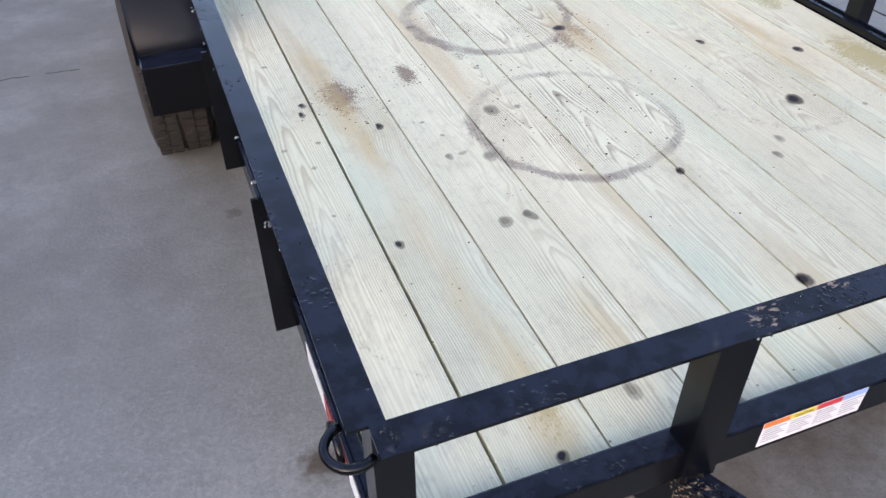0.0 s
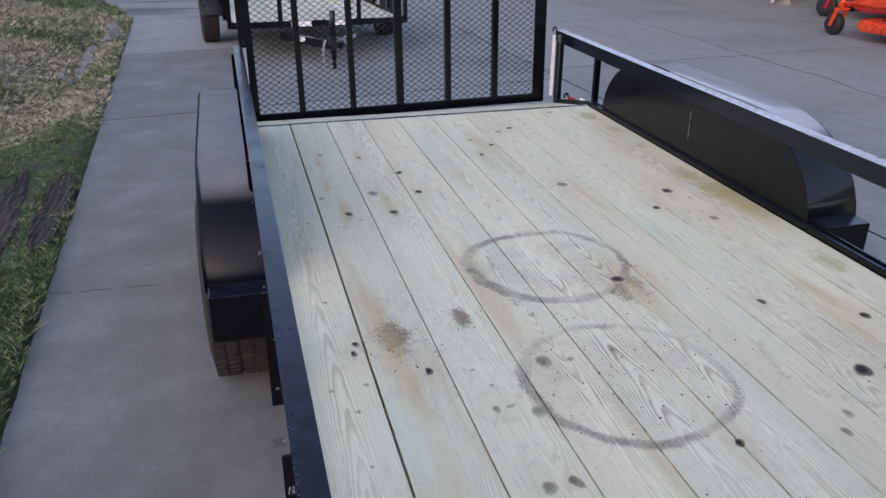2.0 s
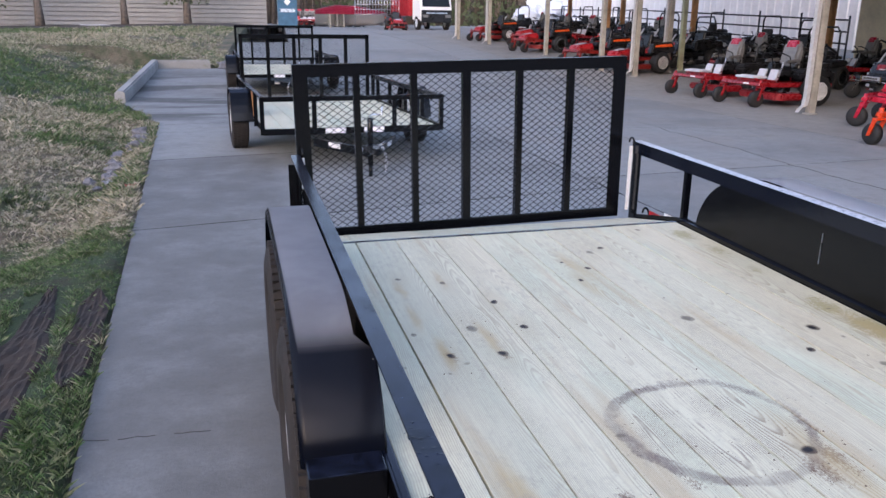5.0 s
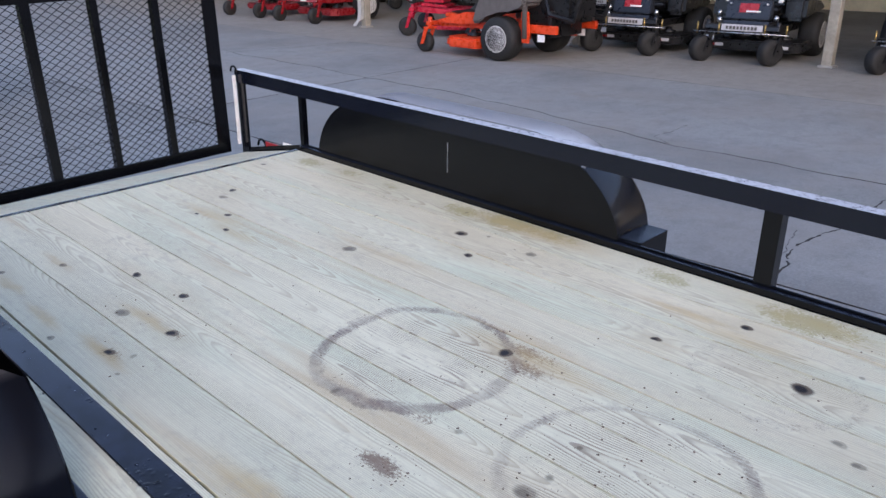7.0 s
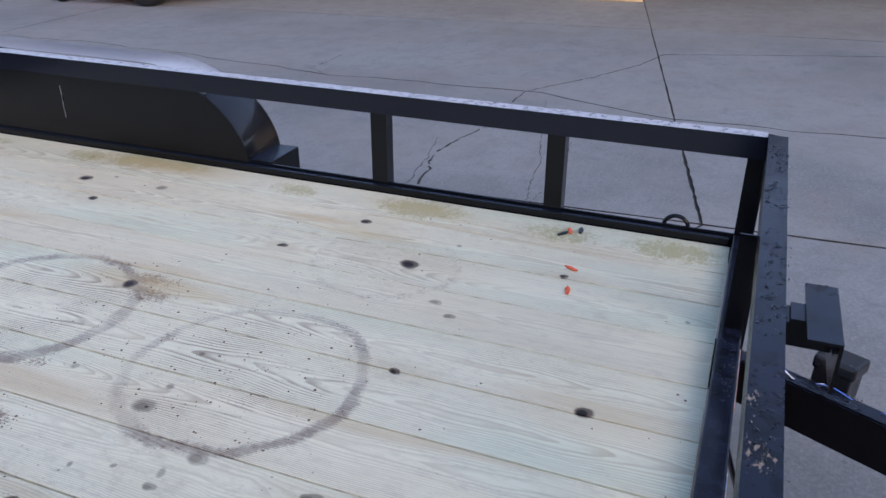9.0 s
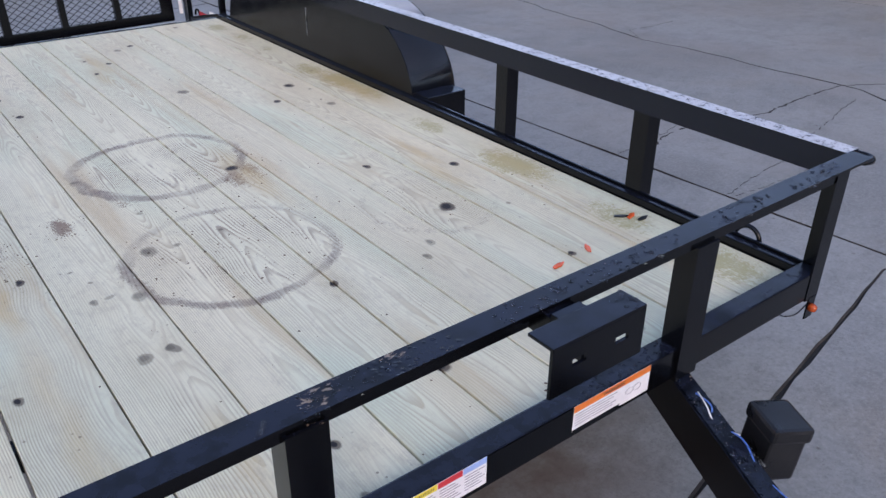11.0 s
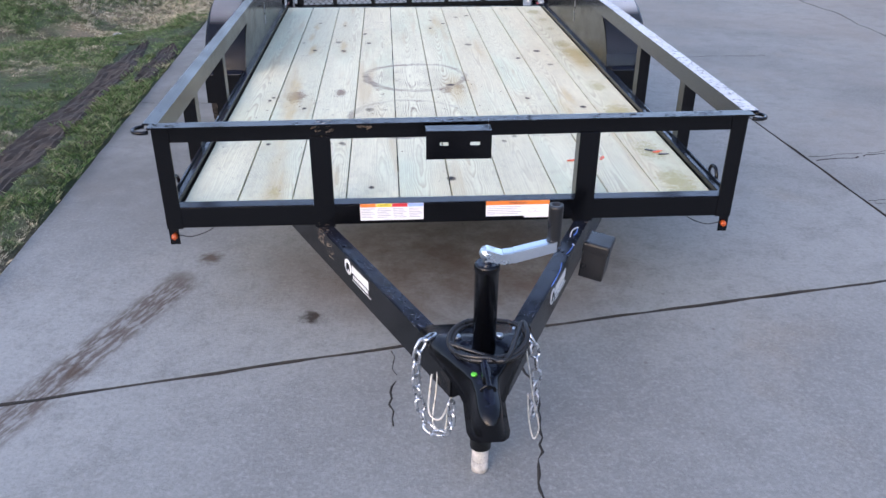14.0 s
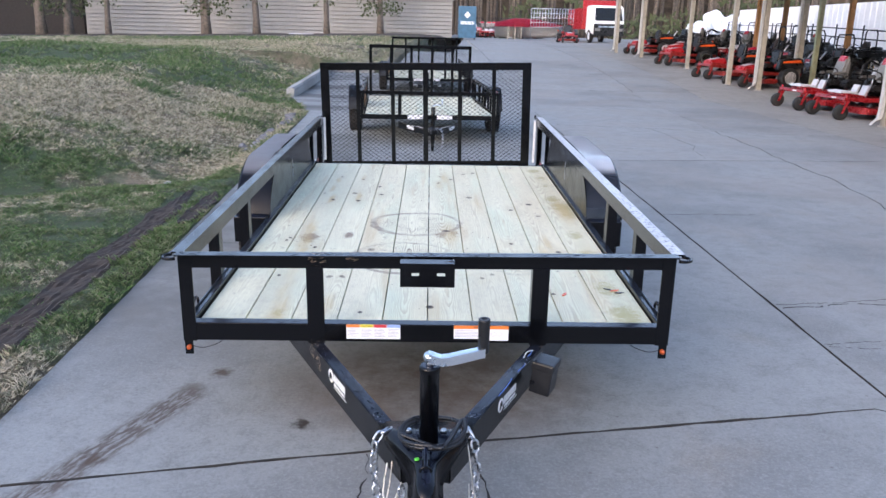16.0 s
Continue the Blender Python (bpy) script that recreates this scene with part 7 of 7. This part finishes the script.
for z in (0.55, 0.95, 1.35):
    bm = bmesh.new()
    tube(bm, [(19.6, 24.0, z + yard_z(19, 24)), (19.6, 39.0, z + yard_z(19, 39)), (19.6, 54.0, z + yard_z(19, 54))], 0.03, 8)
    part("rail", bm, DARK, fence)
for i in range(13):
    bm = bmesh.new()
    tube(bm, [(19.6, 24.0 + 2.5 * i, yard_z(19, 24 + 2.5 * i)), (19.6, 24.0 + 2.5 * i, yard_z(19, 24 + 2.5 * i) + 1.5)], 0.035, 8)
    part("fence_post", bm, DARK, fence)
TARP = plain("white_tarp", (0.75, 0.76, 0.78), 0.45, var=0.1, scale=3, bump=0.5)
for x, y, sx, sy, sz in ((16.3, 47, 1.0, 1.3, 0.9), (17.6, 49.5, 1.0, 1.4, 1.0), (19.4, 52, 1.4, 1.8, 1.5), (21.5, 54, 1.2, 1.6, 1.1)):
    bm = bmesh.new()
    rock(bm, (0, 0, 0.9), (sx, sy, sz), x)
    for v in bm.verts:
        v.co.z = max(0.0, v.co.z)
    for f in bm.faces:
        f.smooth = True
    tarp = solid("tarped_load", bm, TARP, "load wrapped in a white tarpaulin", "tarpaulin", group="wrapped loads")
    tarp.matrix_world = pose(x, y, yard_z(x, y) - min(v.co.z for v in tarp.data.vertices))

# ---- far end of the yard ----
house = thing("white_building", "long white building clad in level metal siding", "building")
SIDING = plain("white_siding", (0.24, 0.232, 0.22), 0.55, var=0.1, scale=0.7)
for i in range(14):
    bm = bmesh.new()
    z0 = 0.42 + 0.3 * i
    prism(bm, [(61.93, z0), (61.93, z0 + 0.02), (61.99, z0 + 0.262), (62.06, z0 + 0.262), (62.06, z0 + 0.298), (62.1, z0 + 0.298), (62.1, z0)], -27.0, 1.65, "x")
    part("siding_board", bm, SIDING, house)
bm = bmesh.new()
box(bm, -27.0, 1.65, 62.1, 74.0, 0.0, 4.4)
part("wall", bm, SIDING, house)
bm = bmesh.new()
prism(bm, [(61.4, 4.35), (68, 6.4), (74.6, 4.35), (74.6, 4.25), (61.4, 4.25)], -27.5, 2.1, "x")
part("roof", bm, ROOF, house)
# dark block stands in for the shade inside the open bay
bm = bmesh.new()
box(bm, -60, -27.6, 63, 64, 0, 4.5)
solid("dark_barn", bm, plain("barn_dark", (0.016, 0.013, 0.012), 0.85, var=0.5, scale=0.8), "dark brown block for the shaded barn opening beyond the trees", "barn")
BARK = plain("tree_bark", (0.13, 0.105, 0.085), 0.9, var=0.4, scale=5, bump=0.9)
LEAF = plain("cedar_leaves", (0.045, 0.06, 0.02), 0.7, var=0.5, scale=6)


def tree(x, y, trunks, r, leafy, seed):
    rr = random.Random(seed)
    t = thing("tree", "conifer with bare grey-brown trunk and drooping foliage" if leafy else "bare grey-brown tree trunk by the building", "tree", Matrix.Translation((x, y, lawn_z(x, y))), group="trees by the white building")
    for i in range(trunks):
        bm = bmesh.new()
        dx, dy = rr.uniform(-0.35, 0.35) * (trunks > 1), rr.uniform(-0.2, 0.2) * (trunks > 1)
        pts = [(dx, dy, -0.1), (dx * 1.1, dy, 1.2), (dx * 1.6 + rr.uniform(-0.1, 0.1), dy, 3.0), (dx * 2.2 + rr.uniform(-0.2, 0.2), dy, 7.0)]
        tube(bm, pts, [r * 1.35, r, r * 0.85, r * 0.4], 10)
        for j in range(7):
            z = rr.uniform(1.9, 6.5)
            a = rr.uniform(0, 6.28)
            L = rr.uniform(0.7, 1.7)
            tube(bm, [(dx * 1.6, dy, z), (dx * 1.6 + L * 0.5 * math.cos(a), dy + L * 0.5 * math.sin(a), z + 0.2), (dx * 1.6 + L * math.cos(a), dy + L * math.sin(a), z - 0.1)], [r * 0.25, r * 0.15, r * 0.05], 5)
        part("trunk", bm, BARK, t)
    bm = bmesh.new()
    for i in range(900 if leafy else 160):
        z = rr.uniform(1.7 if leafy else 2.3, 7.5)
        R = (1.9 if leafy else 1.2) * (1.1 - abs(z - 3.5) / 6)
        a, q = rr.uniform(0, 6.28), R * math.sqrt(rr.random())
        c = Vector((q * math.cos(a), q * math.sin(a), z - 0.25 * q))
        u = Vector((rr.uniform(-1, 1), rr.uniform(-1, 1), rr.uniform(-1.4, -0.2))).normalized() * rr.uniform(0.12, 0.32)
        v = u.cross(Vector((rr.uniform(-1, 1), rr.uniform(-1, 1), 0.3))).normalized() * rr.uniform(0.03, 0.09)
        bm.faces.new([bm.verts.new(c - v), bm.verts.new(c + u * 0.5 + v * 1.6), bm.verts.new(c + u), bm.verts.new(c + u * 0.5 - v * 1.6)])
    part("crown", bm, LEAF, t)


tree(-16.3, 57.5, 3, 0.26, True, 1)
tree(-12.9, 58, 1, 0.24, False, 2)
tree(-7.8, 58.5, 1, 0.2, False, 3)
tree(-3.8, 58.5, 1, 0.22, True, 4)
tree(-23.4, 57, 1, 0.2, False, 5)
tree(-26.3, 56.5, 2, 0.3, True, 6)
tree(-28.2, 57.5, 2, 0.3, False, 7)
bm = bmesh.new()
prev = None
for i in range(25):
    x = -40 + 1.7 * i
    front = 47.5 + 0.06 * abs(x + 8) + 0.5 * noise.noise((x * 0.4, 1, 2))
    row = [bm.verts.new((x, y, lawn_z(x, y) + (0.05 if y > front else -0.02))) for y in (front, front + 0.6, 52.0, 55.0, 58.0, 61.9)]
    if prev:
        for k_ in range(5):
            bm.faces.new((prev[k_], prev[k_ + 1], row[k_ + 1], row[k_]))
    prev = row
solid("mulch_bed", bm, SOIL, "strip of bare soil and leaf litter along the building", "soil", kind="structure")
bm = bmesh.new()
box(bm, -10.2, -8.4, 55.9, 56.0, lawn_z(-9.3, 56.0) + 0.04, lawn_z(-9.3, 56.0) + 0.11, 0.02)
solid("fallen_branch", bm, FILM, "pale fallen branch lying on the soil", "branch")

# woods behind the yard
wood_m = Nodes("woods")
w_ = wood_m.place()
col = wood_m.mix(wood_m.ramp(wood_m.noise(w_, 0.5, 6, 0.7), 0.35, 0.65), c4(0.018, 0.015, 0.011), c4(0.085, 0.062, 0.042))
wood_m.put(wood_m.b, "Base Color", col)
wood_m.put(wood_m.b, "Roughness", 1.0)
bm = bmesh.new()
prism(bm, [(-90, 104), (140, 104), (140, 106), (-90, 106)], -0.1, 22, "z")
# unseen west, south and east walls, added to darken the horizon
prism(bm, [(-90, -70), (-88, -70), (-88, 104), (-90, 104)], -0.1, 15, "z")
prism(bm, [(-88, -70), (85, -70), (85, -68), (-88, -68)], -0.1, 15, "z")
prism(bm, [(85, -70), (87, -70), (87, 104), (85, 104)], -0.1, 15, "z")
solid("backdrop", bm, wood_m.m, "dark winter woods far beyond the yard, with unseen walls on the other sides", "woods", kind="structure")
bm = bmesh.new()
r6 = random.Random(33)
for i in range(150):
    x, y = r6.uniform(-5, 45), r6.uniform(82, 102)
    q = r6.uniform(0.10, 0.26)
    tube(bm, [(x, y, 0), (x + r6.uniform(-0.3, 0.3), y, 6), (x + r6.uniform(-0.8, 0.8), y, 14)], [q, q * 0.8, q * 0.3], 6)
tagged(new("woods", mesh_of("woods", bm, BARK)), "bare tree trunks of the far woods", "woods", kind="stuff")
bm = bmesh.new()
for i in range(3500):
    x, y, z = r6.uniform(6, 40), r6.uniform(80, 84), r6.uniform(0, 9)
    a = r6.uniform(0, 3.14)
    L = r6.uniform(0.3, 0.8)
    if noise.noise((x * 0.25, z * 0.3, 0)) < -0.05:
        continue
    bm.faces.new([bm.verts.new((x, y, z)), bm.verts.new((x + L * math.cos(a), y, z + L * math.sin(a))), bm.verts.new((x - L * 0.5 * math.sin(a), y + 0.1, z + L * 0.5 * math.cos(a)))])
tagged(new("underbrush", mesh_of("underbrush", bm, LEAF)), "dark evergreen brush at the woods' edge", "brush", kind="stuff")

# blue kiosk, truck, boat, small machines
BLUE = plain("blue_kiosk_paint", (0.035, 0.115, 0.19), 0.4, var=0.2, scale=3)
kiosk = thing("ice_chest", "tall blue metal dispenser box with white badge", "dispenser", on(2.35, 51.0))
bm = bmesh.new()
box(bm, -0.58, 0.58, -0.35, 0.35, 0.1, 2.1, 0.04)
part("cabinet", bm, BLUE, kiosk)
bm = bmesh.new()
prism(bm, [(-0.2, 1.55), (0, 1.33), (0.2, 1.55), (0, 1.77)], -0.37, -0.352, "y")
part("badge", bm, WHITE, kiosk)
bm = bmesh.new()
box(bm, -0.45, 0.45, -0.365, -0.352, 0.95, 1.15)
part("panel", bm, ZINC, kiosk)
for x in (-0.5, 0.5):
    bm = bmesh.new()
    box(bm, x - 0.04, x + 0.04, -0.3, 0.3, 0.0, 0.1)
    part("leg", bm, DARK, kiosk)

truck = thing("dump_truck", "white cab-over truck with a red dump body", "truck", on(11.45, 50.0, 6))
bm = bmesh.new()
prism(bm, [(-0.05, 0.55), (0.0, 1.35), (0.28, 2.25), (0.45, 2.35), (1.6, 2.35), (1.6, 0.55)], -1.05, 1.05, "x")
bmesh.ops.bevel(bm, geom=bm.edges[:], offset=0.08, segments=2, affect='EDGES')
part("cab", bm, WHITE, truck)
GLASS = plain("dark_glass", (0.02, 0.025, 0.03), 0.08, var=0.1, bump=0)
bm = bmesh.new()
vs = [bm.verts.new(v) for v in ((-0.92, -0.01, 1.4), (0.92, -0.01, 1.4), (0.85, 0.24, 2.2), (-0.85, 0.24, 2.2))]
bmesh.ops.solidify(bm, geom=[bm.faces.new(vs)], thickness=0.02)
part("windscreen", bm, GLASS, truck)
bm = bmesh.new()
box(bm, -1.0, 1.0, -0.10, -0.05, 0.45, 1.2, 0.03)
part("grille", bm, DARK, truck)
for x in (-0.75, 0.75):
    bm = bmesh.new()
    box(bm, x - 0.18, x + 0.18, -0.13, -0.10, 0.75, 0.92, 0.02)
    part("headlight", bm, PALE_SEAT, truck)
bm = bmesh.new()
box(bm, -0.7, 0.7, -0.125, -0.10, 0.98, 1.06, 0.01)
part("trim_bar", bm, ZINC, truck)
bm = bmesh.new()
box(bm, -1.2, 1.2, 1.8, 5.6, 0.85, 2.2, 0.04)
box(bm, -1.25, 1.25, 1.72, 1.8, 0.85, 2.7, 0.02)
part("dump_body", bm, RED, truck)
for x in (-0.95, 0.95):
    for y in (0.75, 4.4):
        wheel(truck, x, y, 0.42, 1 if x > 0 else -1, 1.2)
panel = thing("rail_panel", "grey welded wire panel leaning by the truck", "panel", on(8.3, 52.4, 4))
for z in (0.9, 1.2, 1.5, 1.8, 2.1):
    bm = bmesh.new()
    tube(bm, [(-1.6, 0, z), (1.3, 0, z)], 0.02, 6)
    part("bar", bm, STEEL, panel)
for i in range(16):
    bm = bmesh.new()
    tube(bm, [(-1.6 + 0.193 * i, 0, 0.0 if i in (0, 15) else 0.9), (-1.6 + 0.193 * i, 0, 2.1)], 0.02, 6)
    part("bar", bm, STEEL, panel)
big_orange = copy_thing(far_orange, on(8.7, 48.2, 88))
boat = thing("boat", "white boat hull under a maroon cover", "boat", on(7.2, 58.0, 80))
bm = bmesh.new()
rows = []
for y, w, z in ((-2.6, 0.05, 1.0), (-1.8, 0.6, 0.9), (-0.6, 0.95, 0.85), (1.0, 1.0, 0.85), (2.4, 0.95, 0.85)):
    rows.append([bm.verts.new((x, y, zz)) for x, zz in ((-w, z), (-w * 0.7, z - 0.55), (0, z - 0.75), (w * 0.7, z - 0.55), (w, z))])
for A, B in zip(rows, rows[1:]):
    for i in range(4):
        bm.faces.new((A[i], A[i + 1], B[i + 1], B[i])).smooth = True
bmesh.ops.solidify(bm, geom=bm.faces[:], thickness=0.03)
part("hull", bm, WHITE, boat)
bm = bmesh.new()
rows = []
for y, w, z in ((-2.6, 0.06, 1.02), (-1.8, 0.62, 1.2), (-0.6, 0.97, 1.45), (1.0, 1.02, 1.5), (2.4, 0.97, 1.2)):
    rows.append([bm.verts.new((x, y, zz)) for x, zz in ((-w, 0.88), (-w * 0.6, z - 0.1), (0, z), (w * 0.6, z - 0.1), (w, 0.88))])
for A, B in zip(rows, rows[1:]):
    for i in range(4):
        bm.faces.new((A[i], A[i + 1], B[i + 1], B[i])).smooth = True
bmesh.ops.solidify(bm, geom=bm.faces[:], thickness=0.01)
part("cover", bm, MAROON, boat)
for i in range(14):
    src = r5.choice((crimson, red_a, black_a))
    copy_thing(src, on(3.3 + 0.36 * i, 60.5 + r5.uniform(-0.4, 0.4), 90 + r5.uniform(-15, 15)))
pallets = thing("pallet_stack", "short stack of pale wooden pallets", "pallets", on(6.1, 57))
for i in range(6):
    bm = bmesh.new()
    box(bm, -0.5, 0.5, -0.5, 0.5, 0.15 * i + 0.01, 0.15 * i + 0.03)
    box(bm, -0.5, 0.5, -0.5, 0.5, 0.15 * i + 0.11, 0.15 * i + 0.13)
    for x in (-0.46, 0, 0.46):
        box(bm, x - 0.04, x + 0.04, -0.5, 0.5, 0.15 * i + 0.03, 0.15 * i + 0.11)
    part("pallet", bm, POST, pallets)
